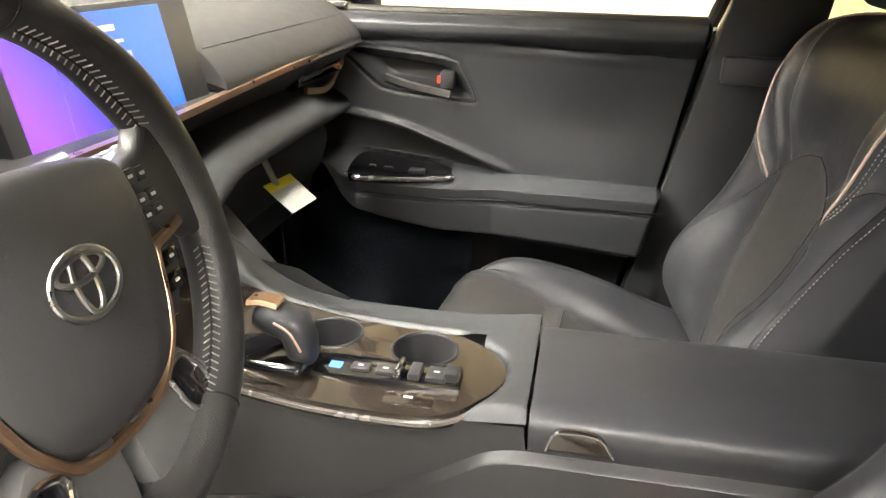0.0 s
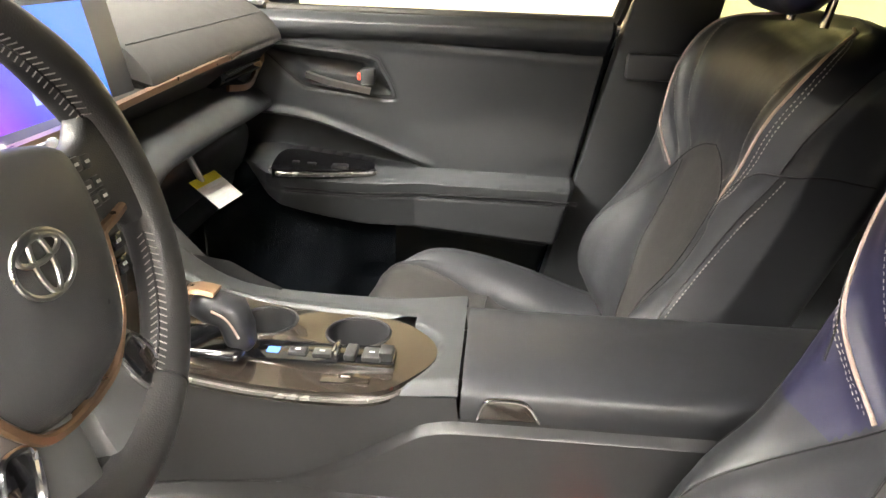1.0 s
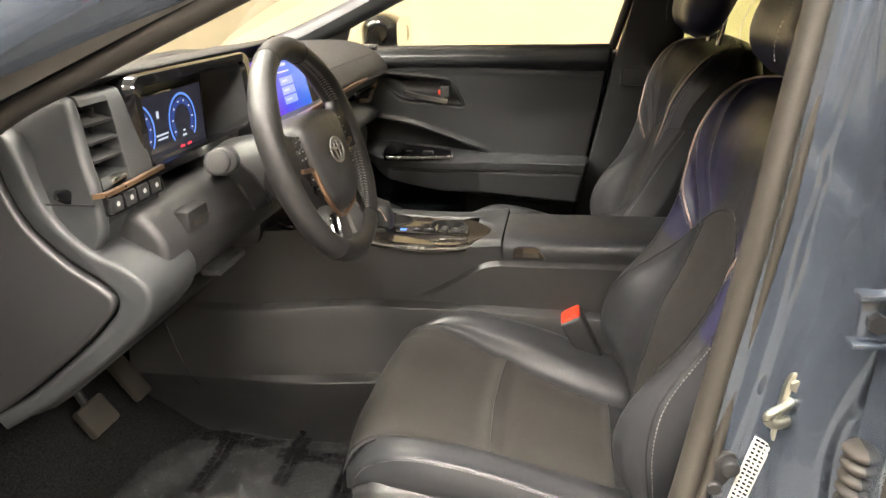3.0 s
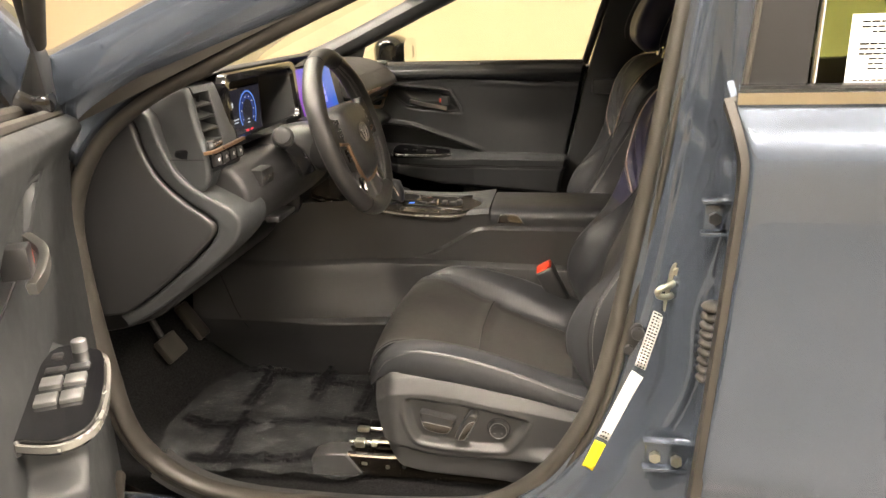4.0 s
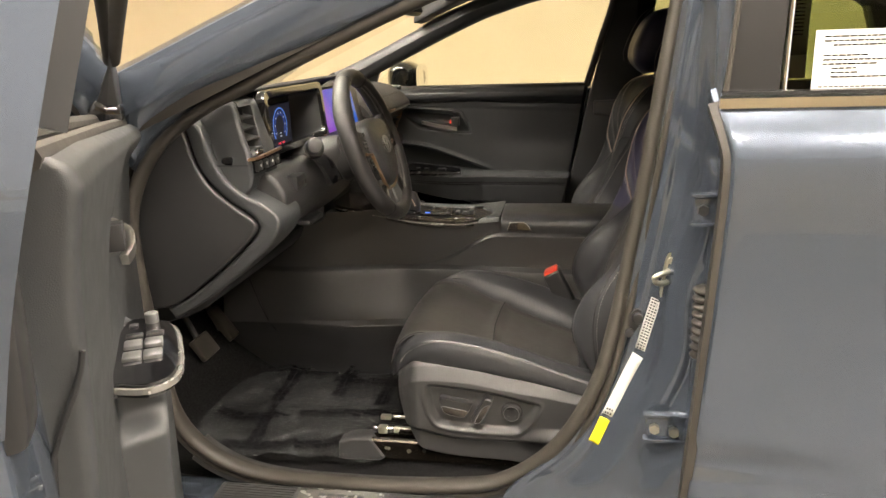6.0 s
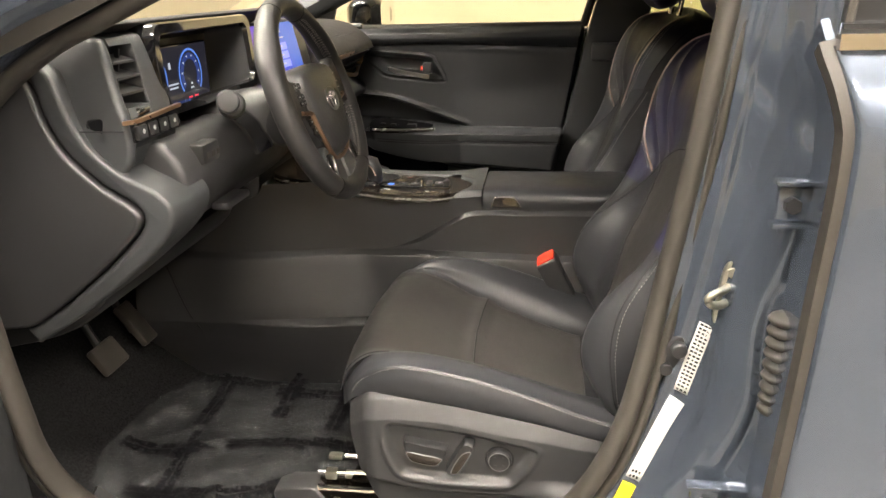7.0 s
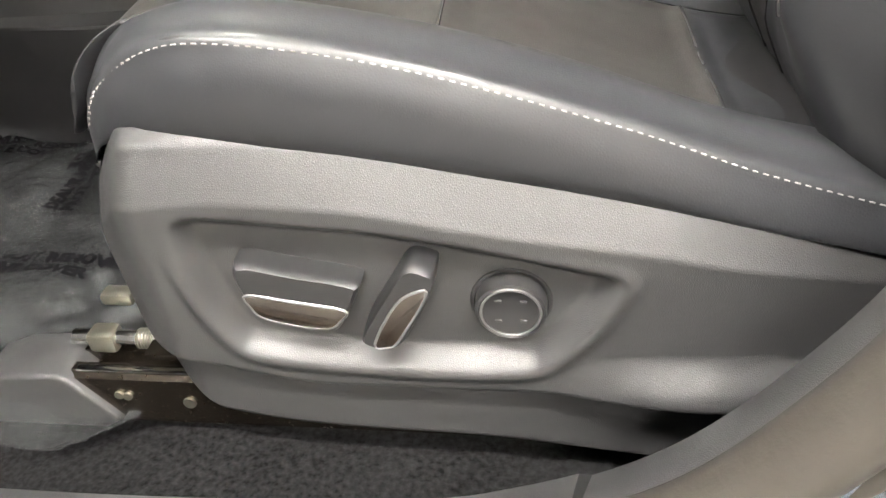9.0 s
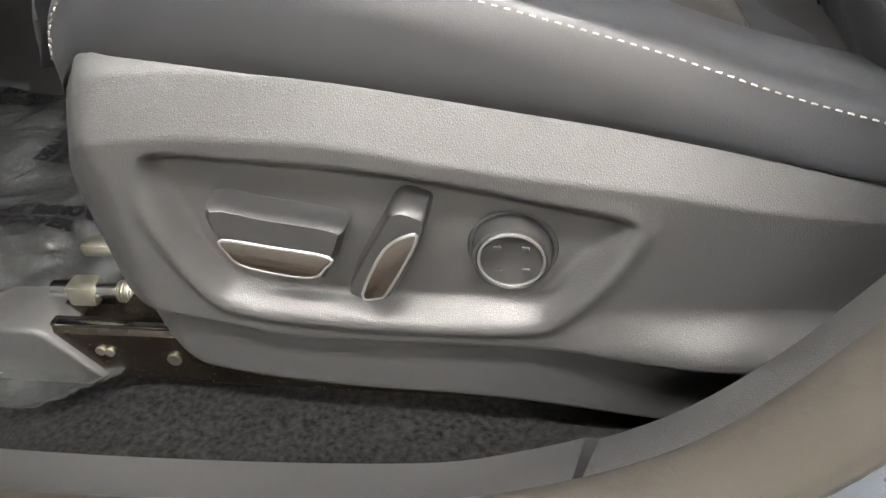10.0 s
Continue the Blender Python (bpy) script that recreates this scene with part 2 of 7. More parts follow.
RAIL = material("oiled dark steel", (0.06, 0.05, 0.04), 0.25, metal=0.9, vary=0.3, vary_scale=30)
RUBBER = material("rubber seal", (0.038, 0.034, 0.029), 0.50, spec=0.4, grain=0.3, grain_scale=300, vary=0.15)
CARPET = material("black carpet", (0.008, 0.008, 0.0085), 0.95, spec=0.15, grain=1.0, grain_scale=420, vary=0.95, vary_scale=240)
PAINT = material("grey blue car paint", (0.088, 0.108, 0.142), 0.26, metal=0.65, coat=1.0, coat_rough=0.015, vary=0.015, vary_scale=300, rough_vary=0.0)
THREAD = material("pale thread", (0.36, 0.34, 0.32), 0.7, grain=0.5, grain_scale=2000)
PIPING = material("pinkish tan piping", (0.50, 0.38, 0.32), 0.5)
RED = material("red plastic", (0.75, 0.05, 0.02), 0.4)
WHITE = material("white paper", (0.52, 0.52, 0.49), 0.7, vary=0.04)
YELLOW = material("yellow label", (0.80, 0.68, 0.02), 0.55, vary=0.05)
INK = material("dark print", (0.006, 0.006, 0.007), 0.9, spec=0.05)
MARK = material("pale grey marking", (0.55, 0.55, 0.55), 0.5)
SEAM = material("sewn groove", (0.010, 0.010, 0.011), 0.8)
FELT = material("dark headliner felt", (0.06, 0.06, 0.062), 0.95, spec=0.2, grain=0.6, grain_scale=900)
MIRROR = material("mirror glass", (0.85, 0.86, 0.87), 0.02, metal=1.0, vary=0.01, rough_vary=0.0)
WALLPAINT = material("warm cream wall paint", (0.47, 0.385, 0.25), 0.85, spec=0.25, grain=0.3, grain_scale=160, vary=0.05, vary_scale=0.8)
CONCRETE = material("polished showroom floor", (0.14, 0.137, 0.13), 0.35, grain=0.15, grain_scale=60, vary=0.18, vary_scale=1.4)
CEILING = material("white ceiling paint", (0.75, 0.74, 0.70), 0.9, vary=0.04, vary_scale=1.0)
CLEAR = glass("windscreen glass", (0.90, 0.95, 0.90))
TINT = glass("tinted rear glass", (0.50, 0.57, 0.38))


# ---- the showroom ----
def slab(name, lo, hi, mat, label, category, bevel=0.0):
    ob = part(name, box(lo, hi, bevel), mat, None, label, smooth=False)
    return tagged(ob, label, category, kind="structure")


X0, X1, Y0, Y1, TOP = -6.5, 6.0, -7.5, 3.4, 3.2
slab("floor", (X0, Y0, -0.1), (X1, Y1, 0), CONCRETE, "polished pale grey concrete showroom floor", "floor")
slab("wall_east", (X0, Y1, 0), (X1, Y1 + 0.15, TOP), WALLPAINT, "plain cream painted showroom wall beyond the car", "wall")
slab("wall_west", (X0, Y0 - 0.15, 0), (X1, Y0, TOP), WALLPAINT, "plain cream showroom wall behind the camera", "wall")
# wall behind the car; its two window openings are unseen, added for fill light
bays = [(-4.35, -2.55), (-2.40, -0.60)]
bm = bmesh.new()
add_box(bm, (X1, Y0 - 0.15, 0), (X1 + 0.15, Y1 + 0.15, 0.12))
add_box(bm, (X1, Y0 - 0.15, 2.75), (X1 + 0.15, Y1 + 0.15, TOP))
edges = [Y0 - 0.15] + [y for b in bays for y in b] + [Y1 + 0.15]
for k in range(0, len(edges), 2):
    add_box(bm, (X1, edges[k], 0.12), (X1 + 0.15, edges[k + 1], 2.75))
tagged(part("wall_south", bm, WALLPAINT, None, smooth=False), "cream painted wall with two added, unseen window openings", "wall", kind="structure")
# added glowing sheet that brightens the open door's trim
FILL_PANE = glowing("added pale fill glow", (0.97, 0.96, 0.93), FILL_GLOW)
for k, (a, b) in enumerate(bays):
    win = thing("window_%d" % (k + 1), (X1, (a + b) / 2, 0.12), "unseen window opening with a white frame, added for fill light", "window", "shop windows", "structure")
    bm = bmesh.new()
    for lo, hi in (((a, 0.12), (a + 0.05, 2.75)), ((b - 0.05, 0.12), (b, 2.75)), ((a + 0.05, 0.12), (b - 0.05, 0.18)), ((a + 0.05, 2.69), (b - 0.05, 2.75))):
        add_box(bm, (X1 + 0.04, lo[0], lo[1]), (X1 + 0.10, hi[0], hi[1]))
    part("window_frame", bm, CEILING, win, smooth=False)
outside = part("backdrop", box((X1 + 0.28, Y0, 0), (X1 + 0.30, Y1, TOP)), FILL_PANE, None, smooth=False)
tagged(outside, "glowing sheet added behind the unseen window openings", "backdrop", kind="structure")
slab("wall_north", (X0 - 0.15, Y0 - 0.15, 0), (X0, Y1 + 0.15, TOP), WALLPAINT, "plain cream painted wall ahead of the car", "wall")
slab("ceiling", (X0 - 0.15, Y0 - 0.15, TOP), (X1 + 0.15, Y1 + 0.15, TOP + 0.1), CEILING, "white painted showroom ceiling", "ceiling")
for k, (x, z) in enumerate([(X0 + 0.01, 0), (X1 - 0.01, 0)]):
    slab("baseboard", (x - 0.01, Y0, 0), (x + 0.01, Y1, 0.1), CEILING, "white skirting board", "skirting")
slab("baseboard", (X0 + 0.03, Y1 - 0.02, 0), (X1 - 0.03, Y1, 0.1), CEILING, "white skirting board", "skirting")

PANEL = glowing("lit diffuser", (1.0, 0.93, 0.83), LIGHTS)


def ceiling_light():
    lamp = thing("ceiling_light", (0, 0, TOP), "long white ceiling light with a lit diffuser", "ceiling light", "showroom ceiling lights")
    bm = bmesh.new()
    for lo, hi in (((-0.62, -0.17, TOP - 0.06), (0.62, -0.15, TOP)), ((-0.62, 0.15, TOP - 0.06), (0.62, 0.17, TOP)),
                   ((-0.62, -0.15, TOP - 0.06), (-0.60, 0.15, TOP)), ((0.60, -0.15, TOP - 0.06), (0.62, 0.15, TOP))):
        add_box(bm, lo, hi)
    part("frame", bm, CEILING, lamp, smooth=False)
    part("diffuser", box((-0.6, -0.15, TOP - 0.045), (0.6, 0.15, TOP - 0.03)), PANEL, lamp, "lit diffuser", smooth=False)
    return lamp


first = ceiling_light()
spots = [(x, y) for y in (-1.75, 0.2) for x in (-3.2, -1.45, 0.4, 2.2, 4.0)] + [(0.4, -3.7), (2.2, -3.7)]
first.matrix_basis = pose(spots[0][0], spots[0][1], TOP)
for x, y in spots[1:]:
    copy_thing(first, pose(x, y, TOP))


# ---- the car's body ----
car = thing("car_body", (0, 0, 0), "grey-blue painted car body shell with its door opening bare", "car body")

# the line of the door opening, from the windscreen pillar down, along the sill and up the middle pillar
OPENING = catmull([(-0.05, 1.350), (-0.211, 1.288), (-0.441, 1.190), (-0.544, 1.142), (-0.632, 1.072), (-0.685, 0.97), (-0.690, 0.85),
                   (-0.672, 0.66), (-0.640, 0.500), (-0.53, 0.418), (-0.312, 0.402), (-0.085, 0.414), (0.005, 0.442), (0.083, 0.510), (0.130, 0.576), (0.165, 0.650),
                   (0.187, 0.722), (0.214, 0.852), (0.237, 1.0), (0.257, 1.14), (0.284, 1.31), (0.300, 1.40)], 8)


def opening_depth(z, x=-1.0):
    """How far out the seal lies; it runs further in along the middle pillar."""
    front = -0.715 - 0.035 * step(z, 0.40, 0.62) + 0.05 * step(z, 0.9, 1.5)
    back = -0.715 - 0.020 * step(z, 0.40, 0.52) + 0.045 * step(z, 0.58, 0.90) + 0.03 * step(z, 1.0, 1.4)
    return front + (back - front) * step(x, -0.10, 0.08)


part("weatherstrip", sweep([(x, opening_depth(z, x), z) for x, z in OPENING], circle(0.0125, 16, 1.6), up=(0, -1, 0)), RUBBER, car, "brown-black rubber door seal", angle=60)
part("weatherstrip_bead", sweep([(x, opening_depth(z, x) - 0.004, z) for x, z in OPENING], [(a + 0.0185, b) for a, b in circle(0.0075, 12, 1.3)], up=(0, -1, 0)), RUBBER, car, angle=60)


def inward(line, by):
    out = []
    for i, p in enumerate(line):
        a, b = line[max(i - 1, 0)], line[min(i + 1, len(line) - 1)]
        d = (b - a) / (np.linalg.norm(b - a) + 1e-9)
        out.append(p + np.array((-d[1], d[0])) * by)
    return out


# inner scuff trim, in two lengths with a joint
low = inward(OPENING, 0.012)
knee = [p for p in low if -0.62 < p[0] < 0.020 and p[1] < 0.6]
post = [p for p in low if p[0] >= 0.024 and p[1] < 1.39]
for name, line in (("scuff_trim", knee), ("pillar_trim", post)):
    if name == "scuff_trim":
        section = [(0.046, -0.056), (0.028, -0.046), (0.020, -0.010), (0.014, 0.02), (0.046, 0.02)]
    else:
        section = [(0.030, -0.044), (0.020, -0.036), (0.010, -0.006), (0.008, 0.02), (0.030, 0.02)]
    part(name, sweep([(x, opening_depth(z, x) + 0.012, z) for x, z in line], section, up=(0, -1, 0)), PLASTIC, car, "dark grained sill trim" if name == "scuff_trim" else "")

# painted sill
SILL = catmull([(-0.70, 0.24), (-0.70, 0.375), (-0.735, 0.395), (-0.775, 0.392), (-0.80, 0.375), (-0.825, 0.33), (-0.85, 0.29), (-0.845, 0.22), (-0.80, 0.17), (-0.72, 0.17)], 4, True)
part("sill", prism(SILL, -1.10, 1.25, "x"), PAINT, car, "painted door sill")
plate = part("sill_plate", box((-0.575, -0.792, 0.394), (-0.06, -0.738, 0.402), 0.003), PLASTIC, car, "ribbed black sill plate")
for k in range(6):
    for lo, hi in ((-0.565, -0.415), (-0.226, -0.07)):
        part("rib", box((lo, -0.786 + 0.008 * k, 0.402), (hi, -0.782 + 0.008 * k, 0.4035)), PLASTIC, plate, smooth=False)
badge = part("badge", box((-0.405, -0.784, 0.4022), (-0.236, -0.744, 0.4045), 0.001), PULL, plate, "brushed steel insert with worn lettering")
bm = bmesh.new()
for k in range(5):
    add_box(bm, (-0.365 + 0.02 * k, -0.768, 0.4046), (-0.352 + 0.02 * k, -0.760, 0.405))
part("mark", bm, SATIN, badge, smooth=False)

# middle pillar: a painted web from the seal out to the gap of the rear door
def pillar_edge(z):
    return blend(z, [0.38, 0.442, 0.510, 0.576, 0.650, 0.722, 0.852, 1.0, 1.14, 1.31, 1.42], [-0.02, 0.005, 0.083, 0.130, 0.165, 0.187, 0.214, 0.237, 0.257, 0.284, 0.303])


def pillar_point(s, z):
    a = pillar_edge(z) + 0.004
    b = 0.375 + 0.01 * step(z, 1.0, 1.3)
    x = a + (b - a) * s
    y = blend(z, [0.38, 0.50, 0.60, 0.70, 0.85, 1.10, 1.43], [-0.752, -0.748, -0.735, -0.712, -0.702, -0.692, -0.668]) - 0.030 * step(s, 0.10, 0.55) - 0.052 * step(s, 0.45, 0.95)
    # pressed channel down the pillar, with a stepped shoulder near the top
    lane = 0.275 + 0.05 * step(z, 0.8, 1.1) - 0.10 * step(0.75 - z, 0.0, 0.3)
    y -= 0.016 * step(x - lane, -0.012, 0.010) * step(z, 0.55, 0.7) * (1 - step(x - lane, 0.03, 0.05))
    y += 0.010 * np.exp(-((x - 0.295) / 0.022) ** 2 - ((z - 1.02) / 0.06) ** 2)
    # beads beside the seal and along the rear of the pillar
    y -= 0.005 * np.exp(-((x - a - 0.030) / 0.007) ** 2)
    y -= 0.006 * np.exp(-((x - b + 0.045) / 0.010) ** 2) * step(z, 0.6, 0.8)
    y += 0.008 * np.exp(-((z - 1.10 + 0.9 * (x - 0.30)) / 0.020) ** 2) * step(x, 0.27, 0.30)
    y += 0.03 * step(s, 0.86, 1.0)
    return x, y, z


def pillar_y(x, z):
    a, b = pillar_edge(z) + 0.004, 0.375 + 0.01 * step(z, 1.0, 1.3)
    return pillar_point(np.clip((x - a) / (b - a), 0, 1), z)[1]


zs, ss = np.linspace(0.385, 1.43, 90), np.linspace(0, 1, 44)
verts = [pillar_point(s, z) for z in zs for s in ss]
faces = [(i * 44 + j, i * 44 + j + 1, (i + 1) * 44 + j + 1, (i + 1) * 44 + j) for i in range(89) for j in range(43)]
part_ob = grid_part("middle_pillar", verts, faces, PAINT, car, "painted middle pillar with a pressed channel", angle=60)
thick = part_ob.modifiers.new("thickness", "SOLIDIFY")
thick.thickness, thick.offset = 0.004, 1.0

# windscreen pillar and roof rail, outside
A_LINE = catmull([(-1.05, -0.80, 1.06), (-0.80, -0.80, 1.125), (-0.63, -0.795, 1.190), (-0.438, -0.765, 1.275), (-0.316, -0.745, 1.328), (-0.15, -0.72, 1.392), (0.1, -0.70, 1.445), (0.6, -0.69, 1.46), (1.2, -0.69, 1.42)], 8)
section = [(-0.045, -0.030), (0.030, -0.040), (0.040, -0.010), (0.030, 0.025), (0.0, 0.038), (-0.045, 0.030)]
part("windscreen_pillar", sweep(A_LINE, [(a, b) for a, b in section]), PAINT, car, "painted windscreen pillar and roof rail")
inner = [(x, y + 0.035, z - 0.042) for x, y, z in A_LINE if x > -0.78]
part("pillar_lining", sweep(inner, [(-0.035, -0.022), (0.03, -0.03), (0.035, 0.02), (-0.035, 0.025)]), RUBBER, car, "dark pillar lining")
P_LINE = [(x, -y - 0.055, z - 0.025) for x, y, z in A_LINE if x > -1.0]
part("windscreen_pillar", sweep(P_LINE, circle(0.045, 12, 0.8)), SOFT, car, "dark lined windscreen pillar")

# painted flange from the windscreen pillar down to the seal
top_line = np.array(A_LINE)
xs = np.linspace(-0.66, -0.05, 40)
upper = [p for p in OPENING if p[1] > 1.0 and p[0] < 0.0]
open_x, open_z = [p[0] for p in upper][::-1], [p[1] for p in upper][::-1]
verts, faces = [], []
for x in xs:
    low_z = float(np.interp(x, open_x, open_z)) + 0.006
    high = [float(np.interp(x, top_line[:, 0], top_line[:, k])) for k in (1, 2)]
    for t in np.linspace(0, 1, 8):
        y = opening_depth(low_z) - 0.012 + (high[0] - 0.030 - opening_depth(low_z) + 0.012) * t - 0.012 * math.sin(math.pi * t)
        verts.append((x, y, low_z + (high[1] - 0.012 - low_z) * t))
faces = [(i * 8 + j, (i + 1) * 8 + j, (i + 1) * 8 + j + 1, i * 8 + j + 1) for i in range(len(xs) - 1) for j in range(7)]
flange = grid_part("pillar_flange", verts, faces, PAINT, car, "painted flange beside the door seal", angle=60)
thick = flange.modifiers.new("thickness", "SOLIDIFY")
thick.thickness, thick.offset = 0.004, 0.0

# wing and bonnet ahead of the opening
WING = catmull([(-1.9, 0.80), (-1.4, 1.02), (-1.05, 1.07), (-0.80, 1.10), (-0.72, 1.08), (-0.715, 0.75), (-0.73, 0.35), (-1.0, 0.25), (-1.5, 0.25), (-1.9, 0.45)], 4, True)
part("front_wing", prism(WING, -0.90, -0.80, "y", 0.02, 3), PAINT, car, "painted front wing")
HOOD = catmull([(-2.3, 0.78), (-1.7, 0.98), (-1.1, 1.075), (-0.98, 1.08), (-0.98, 1.04), (-1.7, 0.94), (-2.3, 0.70)], 4, True)
part("bonnet", prism(HOOD, -0.795, 0.79, "y", 0.01), PAINT, car, "painted bonnet")
glass_sheet = [(-0.985, -0.72, 1.10), (-0.985, 0.72, 1.10), (-0.27, 0.60, 1.405), (-0.27, -0.64, 1.405)]
pane = grid_part("windscreen", glass_sheet, [(0, 1, 2, 3)], CLEAR, car, "clear windscreen", smooth=False)
pane.visible_shadow = False

# lining: roof, carpet, far side and the space behind the seats
part("headlining", box((-0.30, -0.64, 1.415), (1.45, 0.62, 1.435), 0.008), FELT, car, "dark felt headlining")
part("header_lining", sweep([(-0.285, -0.62, 1.40), (-0.30, 0, 1.405), (-0.285, 0.60, 1.40)], circle(0.022, 10)), FELT, car)


def floor_height(x, y):
    return 0.385 + 0.34 * step(x, -0.66, -1.05) + 0.012 * noise.noise((x * 5, y * 5, 0)) * 0.6 - 0.006 * step(abs(y + 0.60), 0.06, 0)


nx, ny = 90, 60
verts = [(x, y, floor_height(x, y)) for x in np.linspace(-1.05, 1.3, nx) for y in np.linspace(-0.705, 0.70, ny)]
faces = [(i * ny + j, (i + 1) * ny + j, (i + 1) * ny + j + 1, i * ny + j + 1) for i in range(nx - 1) for j in range(ny - 1)]
grid_part("carpet", verts, faces, CARPET, car, "black speckled carpet")
part("bulkhead", box((-1.10, -0.70, 0.40), (-1.03, 0.70, 1.10)), SATIN, car)
part("underbody", box((-1.9, -0.72, 0.17), (1.5, 0.72, 0.30)), SATIN, car)

# far side, below and around the windows
bm = bmesh.new()
add_prism(bm, [(-1.1, 0.2), (1.6, 0.2), (1.6, 1.07), (-1.1, 1.03)], 0.80, 0.86, "y")
part("far_side", bm, PAINT, car, "painted far side", smooth=False)
P_POST = [(0.175, 1.05), (0.265, 1.415), (0.40, 1.415), (0.345, 1.05), (0.27, 0.60), (0.25, 0.40), (0.03, 0.40), (0.08, 0.62)]
part("far_pillar", prism(P_POST, 0.735, 0.79, "y", 0.008), SOFT, car, "dark lined middle pillar")
step_box = part("belt_anchor", box((0.19, 0.715, 0.985), (0.30, 0.74, 1.035), 0.008), PLASTIC, car)
part("roof_side", prism(catmull([(-0.42, 1.315), (-0.25, 1.385), (-0.05, 1.41), (0.2, 1.412), (0.26, 1.40), (0.6, 1.40), (0.95, 1.37), (1.10, 1.30), (1.5, 1.30), (1.5, 1.46), (0.2, 1.46), (-0.3, 1.43)], 4, True), 0.62, 0.78, "y", 0.006), FELT, car)
part("rear_trim", prism([(0.30, 0.40), (1.5, 0.40), (1.5, 1.10), (0.33, 1.075)], 0.74, 0.79, "y", 0.01), SOFT, car)
part("rear_quarter", prism([(1.12, 1.08), (1.5, 1.08), (1.5, 1.40), (1.02, 1.40)], 0.70, 0.78, "y", 0.01), SOFT, car)
part("rear_shelf", box((1.3, -0.70, 0.3), (1.5, 0.72, 1.12), 0.02), SATIN, car)
part("tail_panel", box((1.46, -0.72, 1.1), (1.5, 0.72, 1.44)), FELT, car)
back_glass = grid_part("far_rear_glass", [(0.33, 0.765, 1.05), (1.2, 0.765, 1.08), (1.1, 0.72, 1.42), (0.33, 0.72, 1.42)], [(0, 1, 2, 3)], TINT, car, "green tinted rear side glass", smooth=False)
back_glass.visible_shadow = False


# ---- doors ----
# A front door in its closed place on the far side: x along the car, y outwards, z up. The near one is its mirror image, swung open.
def door_rear(z):
    return blend(z, [0.35, 0.45, 0.56, 0.70, 0.85, 1.085], [-0.03, 0.01, 0.062, 0.10, 0.130, 0.170])


BEZEL = catmull([(-0.535, 1.028), (-0.42, 1.022), (-0.30, 1.008), (-0.275, 0.985), (-0.250, 0.936), (-0.262, 0.926), (-0.34, 0.934), (-0.425, 0.944), (-0.46, 0.965), (-0.50, 1.0)], 5, True)
SWOOSH = catmull([(-0.70, 0.880), (-0.60, 0.890), (-0.53, 0.893), (-0.42, 0.880), (-0.312, 0.845), (-0.23, 0.815), (-0.165, 0.790)], 10)


def door_depth(x, z, near=False):
    """How far the trim's face lies from the middle of the car."""
    x, z = np.asarray(x, float), np.asarray(z, float)
    if near:
        return near_depth(x, z)
    y = 0.738 + 0.0 * x
    # ledge under the glass and the groove below it
    y -= 0.028 * step(z, 1.025, 1.06) - 0.02 * step(z, 1.07, 1.088)
    groove = 1.023 + 0.045 * (0.15 - x) * step(x, -0.70, -0.20)
    y += 0.006 * np.exp(-((z - groove) / 0.0035) ** 2) - 0.003 * np.exp(-((z - groove + 0.014) / 0.008) ** 2)
    # wide shallow dish of the main panel
    y += 0.010 * np.exp(-((z - 0.90) / 0.06) ** 2 - ((x + 0.02) / 0.16) ** 2)
    # swept shoulder that runs down into the armrest
    line = np.interp(x, [p[0] for p in SWOOSH], [p[1] for p in SWOOSH])
    below = step(line - z, 0.004, 0.014) * (1 - step(x, -0.21, -0.165))
    y += 0.045 * below * step(-x, 0.17, 0.32)
    y -= 0.012 * np.exp(-((z - line - 0.001) / 0.007) ** 2) * (1 - step(x, -0.22, -0.155))
    # armrest: a deep front end with a flat top, thinning rearwards
    top = np.interp(x, [-0.60, -0.46, -0.29, 0.15], [0.815, 0.808, 0.790, 0.778])
    bottom = np.interp(x, [-0.60, -0.54, -0.50, -0.46, -0.40, -0.30, 0.15], [0.790, 0.775, 0.752, 0.730, 0.710, 0.684, 0.640])
    reach = np.interp(x, [-0.62, -0.56, -0.52, -0.48, -0.45, -0.36, -0.20, 0.17], [0.0, 0.02, 0.075, 0.125, 0.142, 0.122, 0.076, 0.056])
    reach = reach + 0.045 * below * step(-x, 0.17, 0.32)
    body = step(z, bottom - 0.012, bottom + 0.016) * (1 - step(z, top - 0.010, top + 0.003))
    y -= reach * body
    y -= 0.006 * np.exp(-((z - (top - 0.035)) / 0.004) ** 2) * -1 * (reach > 0.02) * 0.5
    # pocket below
    y += 0.03 * (1 - step(z, bottom - 0.03, bottom - 0.012)) * step(z, 0.40, 0.5)
    y += 0.004 * np.exp(-((z - bottom + 0.008) / 0.004) ** 2)
    # handle dish: a thin groove round it, then a deep scoop that is shallower beside the lever
    d = polygon_distance(x, z, BEZEL)
    y += 0.004 * np.exp(-((d + 0.001) / 0.0026) ** 2)
    y += 0.010 * step(d, 0.006, 0.012) + 0.034 * step(d, 0.012, 0.026) * (1 - 0.75 * step(x, -0.325, -0.300))
    return y


